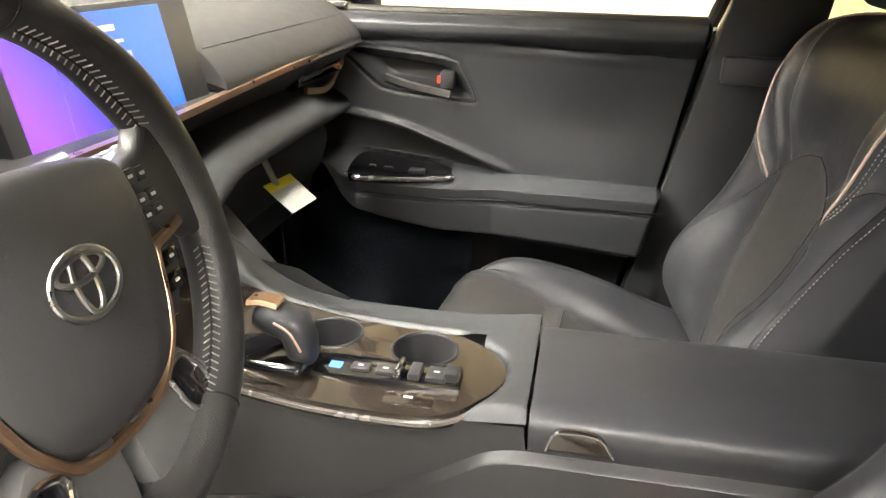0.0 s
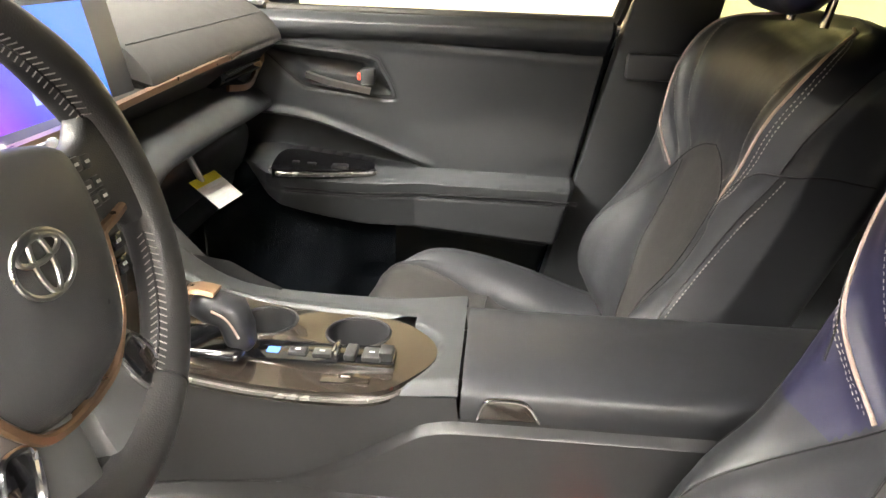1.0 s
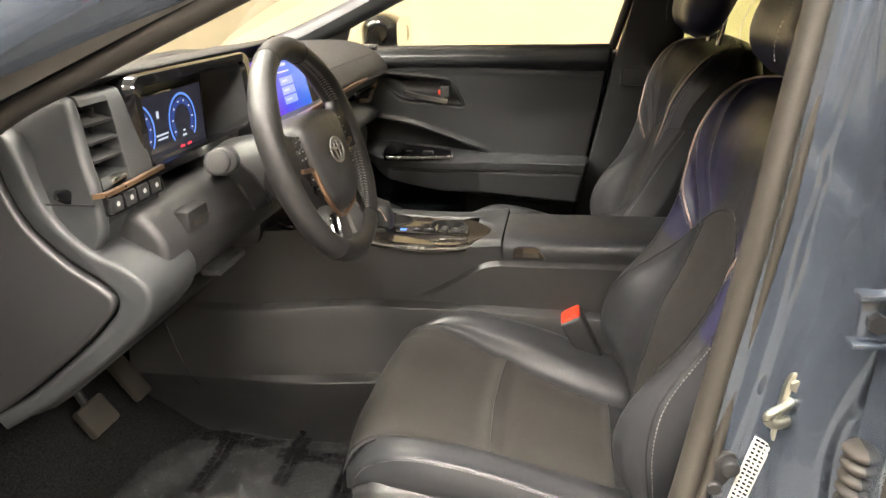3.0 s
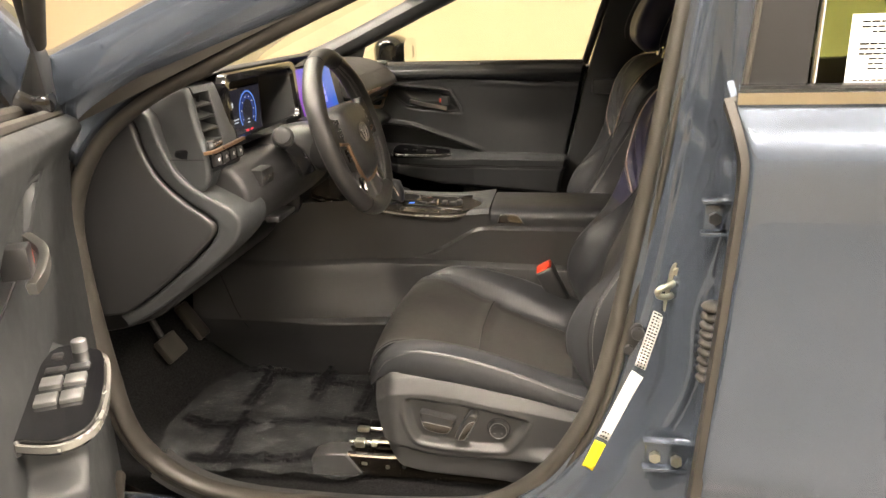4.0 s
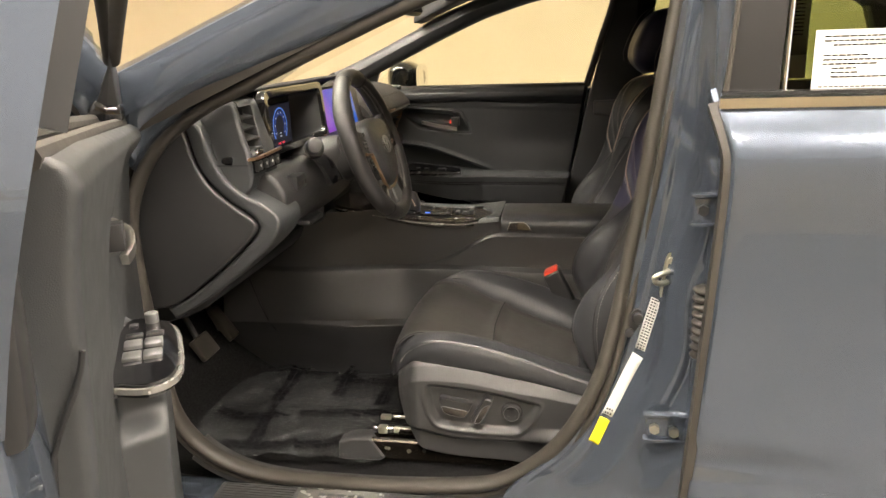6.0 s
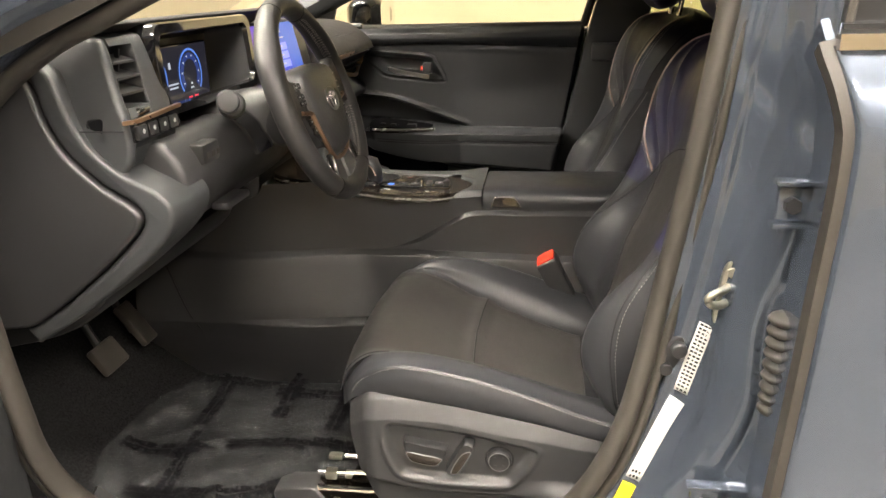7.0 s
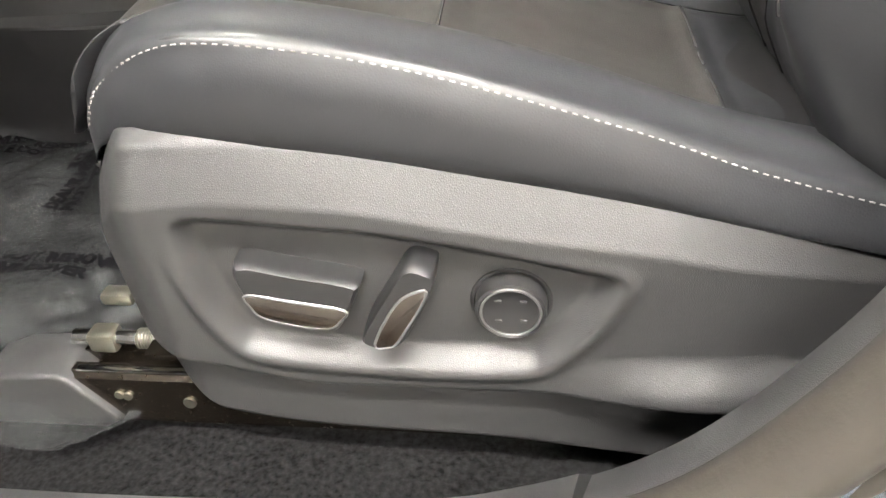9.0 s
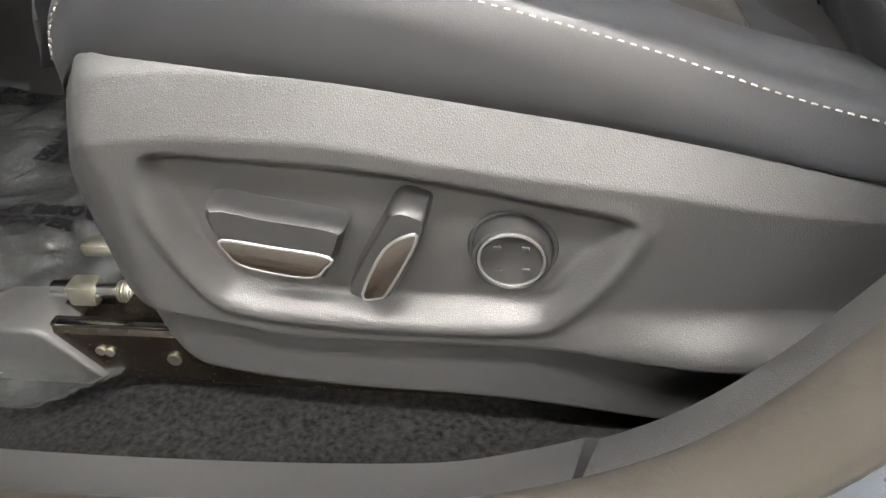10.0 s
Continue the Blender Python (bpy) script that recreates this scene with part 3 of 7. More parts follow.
def near_depth(x, z):
    """The open door's trim: a soft ledge, a dished panel with the handle, a tall armrest and a full roll behind it."""
    y = np.interp(z, [0.36, 0.70, 0.85, 1.00, 1.065, 1.080, 1.088], [0.764, 0.757, 0.749, 0.736, 0.724, 0.728, 0.740]) + 0.0 * x
    roll = np.interp(z, [0.36, 0.60, 0.80, 0.95, 1.06], [0.10, 0.06, 0.00, -0.10, -0.32])
    y += 0.020 * (1 - step(x - roll, -0.03, 0.12)) * (1 - step(z, 1.02, 1.07))
    y += 0.016 * np.exp(-((x + 0.16) / 0.13) ** 2 - ((z - 0.93) / 0.07) ** 2)
    end = -0.062 - 0.030 * step(z, 0.745, 0.775)
    reach = 0.060 * step(x, -0.36, -0.28) * (1 - step(x, end - 0.03, end))
    y -= reach * step(z, 0.40, 0.52) * (1 - step(z, 0.808, 0.816))
    y += 0.012 * (1 - step(z, 0.60, 0.66)) * step(z, 0.42, 0.5) * (reach < 0.01)
    d = polygon_distance(x - 0.15, z, BEZEL)
    y += 0.004 * np.exp(-((d + 0.001) / 0.0026) ** 2)
    return np.minimum(0.766, y + 0.010 * step(d, 0.006, 0.012) + 0.026 * step(d, 0.012, 0.026) * (1 - 0.75 * step(x, -0.175, -0.150)))


def near_rear(z):
    return np.interp(z, [0.36, 0.60, 0.85, 1.09], [0.190, 0.220, 0.232, 0.240])


def near_return(z):
    """How far out the open door's trim edge turns."""
    return np.interp(z, [0.36, 0.80, 1.00, 1.06, 1.088], [0.812, 0.800, 0.776, 0.760, 0.750])


def front_door(side):
    """side +1: the far door, shut. side -1: the near door, built shut and then swung open."""
    far = side > 0
    base = (-0.68, 0.80 * side, 0.30)
    door = thing("front_door", base,
                 "shut passenger door with dark moulded trim" if far else "open driver door with dark moulded trim and blue frame", "car door")
    def m(p):
        return (p[0], p[1] * side, p[2] + (0.0 if far else float(np.interp(p[0], [-0.70, 0.10, 0.35], [-0.030, 0.024, 0.034])) * step(p[2], 0.86, 1.03)))
    slip, out = (0.0, 0.0) if far else (0.15, 0.020)
    def h(p):
        """Places of the handle's parts."""
        return m((p[0] + slip, p[1] + out, p[2]))
    def q(x, y):
        """Places on the armrest's top."""
        return (x, y)
    nz, nx = (240, 230) if far else (190, 190)
    zs = np.linspace(0.36, 1.088, nz)
    verts, faces = [], []
    for z in zs:
        rear = door_rear(z) if far else near_rear(z)
        xs = -0.70 + (rear + 0.70) * np.linspace(0, 1, nx)
        ys = door_depth(xs, np.full(nx, z), not far)
        if far:
            ys = ys + 0.03 * step(xs, rear - 0.012, rear)
        else:
            # rounded rear edge that turns outwards to the painted frame
            a = np.linspace(0, math.pi / 2, 9)
            xs[-10:-1] = rear - 0.016 + 0.016 * np.sin(a)
            ys[-10:-1] = ys[-11] + 0.012 * (1 - np.cos(a))
            xs[-1], ys[-1] = rear + 0.002, near_return(z)
        verts += [m((x, y, z)) for x, y in zip(xs, ys)]
    for i in range(nz - 1):
        for j in range(nx - 1):
            quad = (i * nx + j, i * nx + j + 1, (i + 1) * nx + j + 1, (i + 1) * nx + j)
            faces.append(quad if far else quad[::-1])
    trim = grid_part("trim_panel", verts, faces, SOFT, door, "dark grey moulded trim" if far else "grey moulded trim", angle=50)
    # ledge to the glass
    part("belt_strip", sweep([m((-0.66, 0.752, 1.090)), m((-0.2, 0.752, 1.089)), m((0.165 if far else 0.245, 0.752, 1.088))], circle(0.009, 8)), RUBBER, door)
    # handle dish, rim and pull
    part("handle_bezel", tube([m((x + slip, float(door_depth(x + slip, z, not far)) - 0.0004, z)) for x, z in BEZEL], 0.0016, 8, True, up=(0, 1, 0)), SEAM, door, "dark groove round the handle")
    lever = part("door_handle", sweep([h(p) for p in catmull([(-0.425, 0.738, 0.968), (-0.38, 0.716, 0.960), (-0.33, 0.712, 0.951), (-0.296, 0.718, 0.944)], 6)],
                 [(-0.004, -0.007), (0.005, -0.007), (0.006, 0.004), (0.001, 0.006), (-0.004, 0.005)]), BRIGHT, door, "satin chrome pull")
    def block(lo, hi, bevel):
        a, b = h(lo), h(hi)
        return box((a[0], min(a[1], b[1]), a[2]), (b[0], max(a[1], b[1]), b[2]), bevel)
    part("lock_knob", block((-0.315, 0.715, 0.955), (-0.288, 0.742, 0.985), 0.003), SATIN, lever)
    part("lock_flag", block((-0.3210, 0.716, 0.963), (-0.3155, 0.726, 0.976), 0.001), RED, lever, "red lock flag")
    # switch plate on the armrest
    plate = catmull([(-0.280, 0.760), (-0.270, 0.714), (-0.24, 0.700), (-0.165, 0.6945), (-0.10, 0.697), (-0.072, 0.708), (-0.063, 0.730), (-0.076, 0.758), (-0.09, 0.772)], 5, True) if not far else catmull([(-0.462, 0.592), (-0.44, 0.585), (-0.36, 0.625), (-0.290, 0.672), (-0.284, 0.69), (-0.30, 0.725), (-0.40, 0.735), (-0.47, 0.72)], 5, True)
    def high(x):
        return np.interp(x, [-0.60, -0.46, -0.29, 0.15], [0.819, 0.812, 0.793, 0.780]) if far else 0.819
    bm = bmesh.new()
    a = [bm.verts.new(m((*q(x, y), high(x) + 0.005))) for x, y in plate]
    b = [bm.verts.new(m((*q(x, y), high(x) - 0.012))) for x, y in plate]
    bm.faces.new(a if far else a[::-1])
    for i in range(len(a)):
        k = (i + 1) % len(a)
        bm.faces.new((a[i], b[i], b[k], a[k]))
    bmesh.ops.recalc_face_normals(bm, faces=bm.faces)
    deck = part("switch_plate", bm, PIANO, door, "piano black switch plate", angle=30)
    edge = catmull([(-0.27, 0.712), (-0.24, 0.697), (-0.165, 0.6915), (-0.10, 0.694), (-0.070, 0.706), (-0.060, 0.730), (-0.073, 0.760), (-0.086, 0.774)], 5) if not far else catmull([(-0.468, 0.600), (-0.455, 0.588), (-0.437, 0.582), (-0.36, 0.622), (-0.292, 0.665), (-0.280, 0.682), (-0.288, 0.70)], 5)
    part("chrome_edge", sweep([m((*q(x, y), high(x) - 0.002)) for x, y in edge], [(-0.003, -0.004), (0.001, -0.005), (0.003, -0.002), (0.003, 0.001), (0.001, 0.003), (-0.003, 0.003)]), PULL, deck, "bright edge strip")
    def key(x, y, w, d, h, mat=SATIN, label=""):
        z = high(x) + 0.003
        x, y = q(x, y)
        lo, hi = m((x - w / 2, y - d / 2, z)), m((x + w / 2, y + d / 2, z + h))
        return part("switch", box((lo[0], min(lo[1], hi[1]), lo[2]), (hi[0], max(lo[1], hi[1]), hi[2]), 0.002), mat, deck, label)
    if far:
        key(-0.345, 0.655, 0.030, 0.020, 0.008)
        key(-0.40, 0.65, 0.018, 0.012, 0.004)
        key(-0.43, 0.645, 0.014, 0.010, 0.004)
    else:
        for x in (-0.187, -0.147):
            for y in (0.7235, 0.7475):
                key(x, y, 0.024, 0.022, 0.007, SILVER, "window switch with a bright top")
        for y in (0.7225, 0.7475):
            key(-0.222, y, 0.013, 0.022, 0.005, SATIN, "lock switch")
        part("mirror_knob", cylinder(m((-0.270, 0.727, 0.829)), (0, 0, 1), 0.009, 0.018, 20, 0.002), SILVER, deck, "round mirror knob")
        key(-0.262, 0.750, 0.012, 0.012, 0.005, SATIN, "mirror switch")
    if far:
        for drop in (0.030, 0.037):
            line = [(x, np.interp(x, [-0.60, -0.46, -0.29, 0.15], [0.815, 0.808, 0.790, 0.778]) - drop) for x in np.linspace(-0.44, 0.12, 40)]
            part("seam", tube([m((x, float(door_depth(x, z, False)) - 0.0004, z)) for x, z in line], 0.0013, 6), SEAM, trim)
        shell = prism([(-0.70, 0.30), (-0.02, 0.30), (0.13, 0.75), (0.21, 1.075), (-0.70, 1.075)], 0.795, 0.90, "y", 0.02, 3)
        part("outer_skin", shell, PAINT, door, "painted outer skin")
        pane = grid_part("window_glass", [(-0.64, 0.77, 1.08), (0.18, 0.77, 1.08), (0.265, 0.69, 1.41), (-0.25, 0.69, 1.40)], [(0, 1, 2, 3)], CLEAR, door, "clear side glass", smooth=False)
        pane.visible_shadow = False
        part("window_frame", sweep(catmull([(-0.62, 0.75, 1.165), (-0.53, 0.74, 1.222), (-0.357, 0.70, 1.318), (-0.171, 0.675, 1.380), (0.009, 0.665, 1.398), (0.20, 0.665, 1.398), (0.248, 0.675, 1.375), (0.205, 0.72, 1.22), (0.166, 0.755, 1.085)], 6), circle(0.012, 8)), RUBBER, door, "black window frame")
        part("sail_panel", prism([(-0.70, 1.085), (-0.60, 1.085), (-0.565, 1.195), (-0.62, 1.175), (-0.70, 1.12)], 0.735, 0.755, "y", 0.004), SATIN, door)
    return door


def wing_mirror(door, side):
    """Housing with a slanted glass, on a short arm, as one part of its door."""
    rings = []
    for t in np.linspace(0, 1, 10):
        x = -0.565 + 0.105 * t
        s = math.sin(math.pi * min(1, 0.18 + t * 0.75)) ** 0.6
        ring = []
        for k in range(28):
            a = 2 * math.pi * k / 28
            c, d = math.cos(a), math.sin(a)
            w = 0.5 * np.sign(c) * abs(c) ** 0.6
            h = 0.5 * np.sign(d) * abs(d) ** 0.6
            ring.append((x + 0.02 * w, side * (0.915 + 0.20 * w * s), 1.122 + 0.125 * h * s))
        rings.append(ring)
    v, f = loft(rings)
    body = grid_part("mirror_housing", v, f, PIANO, door, "glossy black door mirror housing", angle=50)
    rim = []
    for k in range(28):
        a = 2 * math.pi * k / 28
        c, d = math.cos(a), math.sin(a)
        w = 0.5 * np.sign(c) * abs(c) ** 0.6
        h = 0.5 * np.sign(d) * abs(d) ** 0.6
        rim.append((-0.456 + 0.012 * w, side * (0.915 + 0.165 * w), 1.122 + 0.10 * h))
    grid_part("mirror_glass", rim, [tuple(range(28))], MIRROR, body, "mirror glass", smooth=False)
    part("mirror_arm", box((-0.56, min(side * 0.74, side * 0.86), 1.075), (-0.50, max(side * 0.74, side * 0.86), 1.105), 0.01), PIANO, body)


far_door = front_door(1)
wing_mirror(far_door, 1)
near_door = front_door(-1)
# frame, seals and shut face that only the open door shows
skin = catmull([(-0.70, 0.30), (0.25, 0.30), (0.33, 0.60), (0.355, 0.9), (0.36, 1.07), (-0.70, 1.035)], 1, True)
part("outer_skin", prism(skin, -0.92, -0.855, "y", 0.015, 3), PAINT, near_door, "painted outer skin")
part("door_frame_panel", prism([(-0.69, 0.34), (0.24, 0.34), (0.31, 0.62), (0.335, 0.85), (0.342, 1.105), (-0.2, 1.07), (-0.69, 1.035)], -0.853, -0.772, "y", 0.012, 3), PAINT, near_door, "painted inner frame")
FRAME_BACK = 0.0
frame_line = catmull([(-0.62, -0.79, 1.10), (-0.50, -0.775, 1.185), (-0.36, -0.745, 1.27), (-0.17, -0.71, 1.355), (0.05, -0.69, 1.395), (0.20, -0.69, 1.405), (0.285, -0.705, 1.375), (0.315, -0.752, 1.22), (0.336, -0.795, 1.07), (0.340, -0.815, 0.98)], 6)
frame_line = [(x + FRAME_BACK * step(x, -0.1, 0.30), y + 0.026 * step(x, 0.2, 0.30), z) for x, y, z in frame_line]
part("window_frame", sweep(frame_line, [(-0.004, -0.018), (0.040, -0.022), (0.046, 0.014), (-0.004, 0.016)]), PAINT, near_door, "painted window frame")
inner_post = [(0.150, -0.765, 1.125), (0.160, -0.760, 1.15), (0.200, -0.737, 1.20), (0.240, -0.713, 1.25), (0.262, -0.695, 1.32)]
outer_post = [(0.338, -0.800, 1.05), (0.330, -0.783, 1.12), (0.318, -0.758, 1.20), (0.306, -0.738, 1.26), (0.290, -0.710, 1.34)]
verts = [tuple(np.array(a) + (np.array(b) - np.array(a)) * t) for a, b in zip(inner_post, outer_post) for t in (0.55, 0.7, 0.85, 1)]
verts = [(x + FRAME_BACK, y + 0.02, z) for x, y, z in verts]
post_panel = grid_part("post_panel", verts, [(i * 4 + j, i * 4 + j + 1, (i + 1) * 4 + j + 1, (i + 1) * 4 + j) for i in range(4) for j in range(3)], PAINT, near_door, "painted rear post")
thick = post_panel.modifiers.new("thickness", "SOLIDIFY")
thick.thickness, thick.offset = 0.012, 0.0
run_line = [(x - 0.04, y + 0.012, z) for x, y, z in frame_line if z > 1.12 and x > 0.1]
part("glass_run", sweep(run_line, [(-0.016, -0.012), (0.012, -0.012), (0.012, 0.012), (-0.016, 0.012)]), SATIN, near_door, "dark glass run")
seal_line = catmull([(-0.64, -0.765, 0.42), (0.14, -0.765, 0.42), (0.26, -0.80, 0.50), (0.33, -0.835, 0.75), (0.366, -0.822, 0.92), (0.384, -0.797, 0.99), (0.390, -0.776, 1.065), (0.386, -0.758, 1.145), (0.376, -0.738, 1.23), (0.33, -0.690, 1.36), (0.20, -0.668, 1.385), (0.05, -0.662, 1.380), (-0.17, -0.68, 1.34), (-0.36, -0.715, 1.255), (-0.50, -0.745, 1.17)], 6)
part("weatherstrip", tube(seal_line, 0.0125, 12), RUBBER, near_door, "brown-black rubber door seal")
part("seal_bead", tube([(x + 0.010, y + 0.006, z) for x, y, z in seal_line[12:60]], 0.006, 8), RUBBER, near_door)
part("belt_end_cap", prism(catmull([(-0.757, 1.098), (-0.772, 1.102), (-0.778, 1.04), (-0.786, 0.975), (-0.768, 0.962), (-0.759, 0.985)], 4, True), 0.30, 0.332, "x", 0.004, 2), SATIN, near_door, "dark belt end cap")
part("outer_end_cap", prism(catmull([(-0.780, 1.150), (-0.812, 1.156), (-0.822, 1.10), (-0.828, 1.035), (-0.800, 1.026), (-0.788, 1.08)], 4, True), 0.31, 0.352, "x", 0.004, 2), SATIN, near_door, "dark outer end cap")
part("edge_seam", tube([(near_rear(z) + 0.003, -(0.62 * near_return(z) + 0.38 * float(door_depth(near_rear(z) - 0.02, z, True)) - 0.022 * step(z, 0.90, 0.985)), z) for z in np.linspace(0.38, 0.985, 40)], 0.0022, 8), SEAM, near_door, "dark groove along the trim edge")
sail = part("sail_panel", prism([(-0.70, 1.045), (-0.53, 1.055), (-0.44, 1.215), (-0.50, 1.20), (-0.70, 1.10)], -0.775, -0.745, "y", 0.004), SATIN, near_door, "black mirror sail panel")
pane = grid_part("window_glass", [(-0.62, -0.775, 1.045), (0.34, -0.785, 1.08), (0.30, -0.70, 1.385), (-0.17, -0.70, 1.365)], [(0, 1, 2, 3)], CLEAR, near_door, "clear side glass", smooth=False)
pane.visible_shadow = False
wing_mirror(near_door, -1)
DOOR_SWING = -61.0
near_door.matrix_basis = pose(-0.71, -0.78, 0.37, 0, 0, DOOR_SWING)

# ---- rear door, shut ----
rear = thing("rear_door", (0.75, -0.86, 0.30), "shut rear door in grey-blue paint with tinted glass", "car door")


def rear_edge(z):
    return blend(z, [0.35, 0.49, 0.70, 0.886, 1.068, 1.11, 1.146], [0.296, 0.301, 0.314, 0.327, 0.338, 0.330, 0.319])


def rear_skin(z):
    return blend(z, [0.30, 0.42, 0.55, 0.65, 0.75, 0.85, 0.95, 1.06, 1.11, 1.148], [-0.850, -0.878, -0.897, -0.902, -0.901, -0.897, -0.892, -0.884, -0.870, -0.848])


zs = np.linspace(0.30, 1.148, 70)
verts, faces = [], []
NX = 60
for z in zs:
    a = rear_edge(z)
    xs = [a, a + 0.002, a + 0.006] + list(np.linspace(a + 0.012, 1.40, NX - 3))
    for j, x in enumerate(xs):
        y = rear_skin(z) + (0.008, 0.003, 0.0006)[j] if j < 3 else rear_skin(z)
        # lower sculpted wedge
        w = np.exp(-((z - (0.60 - 0.05 * (x - 0.35))) / 0.028) ** 2) * (1 - step(x, 0.33, 0.60))
        verts.append((x, y + 0.015 * w, z))
for i in range(len(zs) - 1):
    for j in range(NX - 1):
        faces.append((i * NX + j, i * NX + j + 1, (i + 1) * NX + j + 1, (i + 1) * NX + j))
grid_part("outer_skin", verts, faces, PAINT, rear, "painted outer skin", angle=50)
part("edge_seal", sweep([(rear_edge(z) - 0.001, rear_skin(z) + 0.016, z) for z in zs], [(-0.006, -0.010), (0.008, -0.010), (0.008, 0.012), (-0.006, 0.012)], up=(0, 1, 0)), RUBBER, rear, "grey-brown edge seal")
part("shut_face", sweep([(rear_edge(z) + 0.006, rear_skin(z) + 0.07, z) for z in zs], [(-0.004, -0.045), (0.004, -0.045), (0.004, 0.045), (-0.004, 0.045)], up=(0, 1, 0)), PAINT, rear)
part("belt_moulding", sweep([(0.322, -0.850, 1.153), (0.7, -0.850, 1.153), (1.3, -0.850, 1.156)], [(-0.006, -0.008), (0.006, -0.008), (0.006, 0.006), (-0.006, 0.006)]), CHROME, rear, "black and bright belt moulding")
part("belt_rubber", sweep([(0.325, -0.846, 1.163), (0.7, -0.846, 1.163), (1.3, -0.846, 1.166)], circle(0.006, 8)), PIANO, rear)
part("window_post", prism([(0.331, 1.155), (0.405, 1.155), (0.412, 1.42), (0.352, 1.42)], -0.840, -0.815, "y", 0.004), SATIN, rear, "black window post")
part("post_edge", sweep([(0.331, -0.842, 1.155), (0.353, -0.835, 1.42)], circle(0.004, 8)), RUBBER, rear)
part("glass_edge", sweep([(0.410, -0.840, 1.160), (0.417, -0.83, 1.42)], circle(0.0035, 8)), CHROME, rear)
near_glass = grid_part("window_glass", [(0.405, -0.835, 1.155), (1.3, -0.835, 1.158), (1.2, -0.80, 1.42), (0.41, -0.80, 1.42)], [(0, 1, 2, 3)], TINT, rear, "green tinted glass", smooth=False)
near_glass.visible_shadow = False
part("inner_trim", box((0.42, -0.80, 0.45), (1.3, -0.75, 1.15), 0.01), SOFT, rear)
part("roof_frame", box((0.33, -0.80, 1.42), (1.4, -0.66, 1.46), 0.01), PAINT, rear)


# ---- dashboard ----
dash = thing("dashboard", (-0.6, 0, 0.75), "dark two-tier dashboard with a copper trim line and two screens", "dashboard")
# upper pad: far half
PAD = catmull([(-1.0, 1.10), (-0.80, 1.118), (-0.62, 1.122), (-0.54, 1.110), (-0.495, 1.086), (-0.468, 1.058), (-0.462, 1.042), (-0.472, 1.034), (-0.60, 1.025), (-0.95, 1.02)], 5, True)
part("pad_shelf", prism([(x - 0.050 if x > -0.62 else x, z - (0.012 if x > -0.62 else 0)) for x, z in PAD], -0.02, 0.1495, "y"), DASH, dash)
part("upper_pad", prism(PAD, 0.150, 0.70, "y", 0.006), DASH, dash, "soft dark grey upper pad")
PADN = catmull([(-1.0, 1.10), (-0.85, 1.135), (-0.68, 1.150), (-0.575, 1.168), (-0.515, 1.1755), (-0.497, 1.1715), (-0.515, 1.1625), (-0.56, 1.13), (-0.60, 1.05), (-0.95, 1.02)], 5, True)
part("upper_pad", prism(PADN, -0.672, -0.03, "y", 0.014, 3), DASH, dash, "soft dark grey upper pad")
part("pad_seam", tube([(-0.4955, 0.16 + 0.01 * k, 1.0865) for k in range(53)], 0.0012, 6), SEAM, dash)
part("trim_line", sweep(catmull([(-0.452, -0.21, 1.036), (-0.458, -0.02, 1.033), (-0.462, 0.16, 1.036), (-0.461, 0.36, 1.041), (-0.470, 0.52, 1.038)], 6), [(-0.005, -0.004), (0.005, -0.004), (0.005, 0.004), (-0.005, 0.004)]), COPPER, dash, "copper trim line")
FASCIA = catmull([(-0.472, 1.036), (-0.480, 1.018), (-0.52, 0.985), (-0.55, 0.965), (-0.62, 0.97), (-0.62, 1.03)], 4, True)
part("fascia", prism(FASCIA, -0.20, 0.66, "y", 0.004), SATIN, dash, "satin black fascia")
GLOVE = catmull([(-0.57, 0.990), (-0.50, 0.982), (-0.462, 0.966), (-0.447, 0.950), (-0.455, 0.934), (-0.50, 0.912), (-0.58, 0.892), (-0.75, 0.875), (-0.75, 0.96)], 5, True)
rings = []
for y in np.linspace(0.0, 0.725, 34):
    drop = 0.035 * step(y, 0.40, 0.72) + 0.030 * step(0.16 - y, 0.0, 0.16)
    back = 0.050 * step(y, 0.42, 0.72) - 0.010 * step(0.2 - y, 0, 0.2)
    rings.append([(x - back * step(x, -0.60, -0.50), y, z - drop * step(x, -0.62, -0.50)) for x, z in GLOVE])
v, f = loft(rings)
grid_part("lower_tier", v, f, SOFT, dash, "soft grey lower tier that sweeps into the door", angle=60)
part("glovebox", prism(catmull([(-0.62, 0.90), (-0.53, 0.895), (-0.515, 0.86), (-0.54, 0.80), (-0.60, 0.77), (-0.75, 0.77), (-0.75, 0.89)], 4, True), 0.14, 0.64, "y", 0.012, 3), SATIN, dash, "dark glovebox under the tier")
part("lower_panel", prism(catmull([(-0.60, 0.80), (-0.56, 0.79), (-0.60, 0.70), (-0.72, 0.62), (-0.90, 0.60), (-0.90, 0.80)], 3, True), 0.12, 0.68, "y", 0.01), SATIN, dash)
part("centre_panel", prism(catmull([(-0.56, 0.98), (-0.50, 0.965), (-0.490, 0.93), (-0.51, 0.86), (-0.54, 0.80), (-0.72, 0.80), (-0.72, 0.98)], 4, True), -0.17, 0.13, "y", 0.01), SATIN, dash, "dark centre stack")
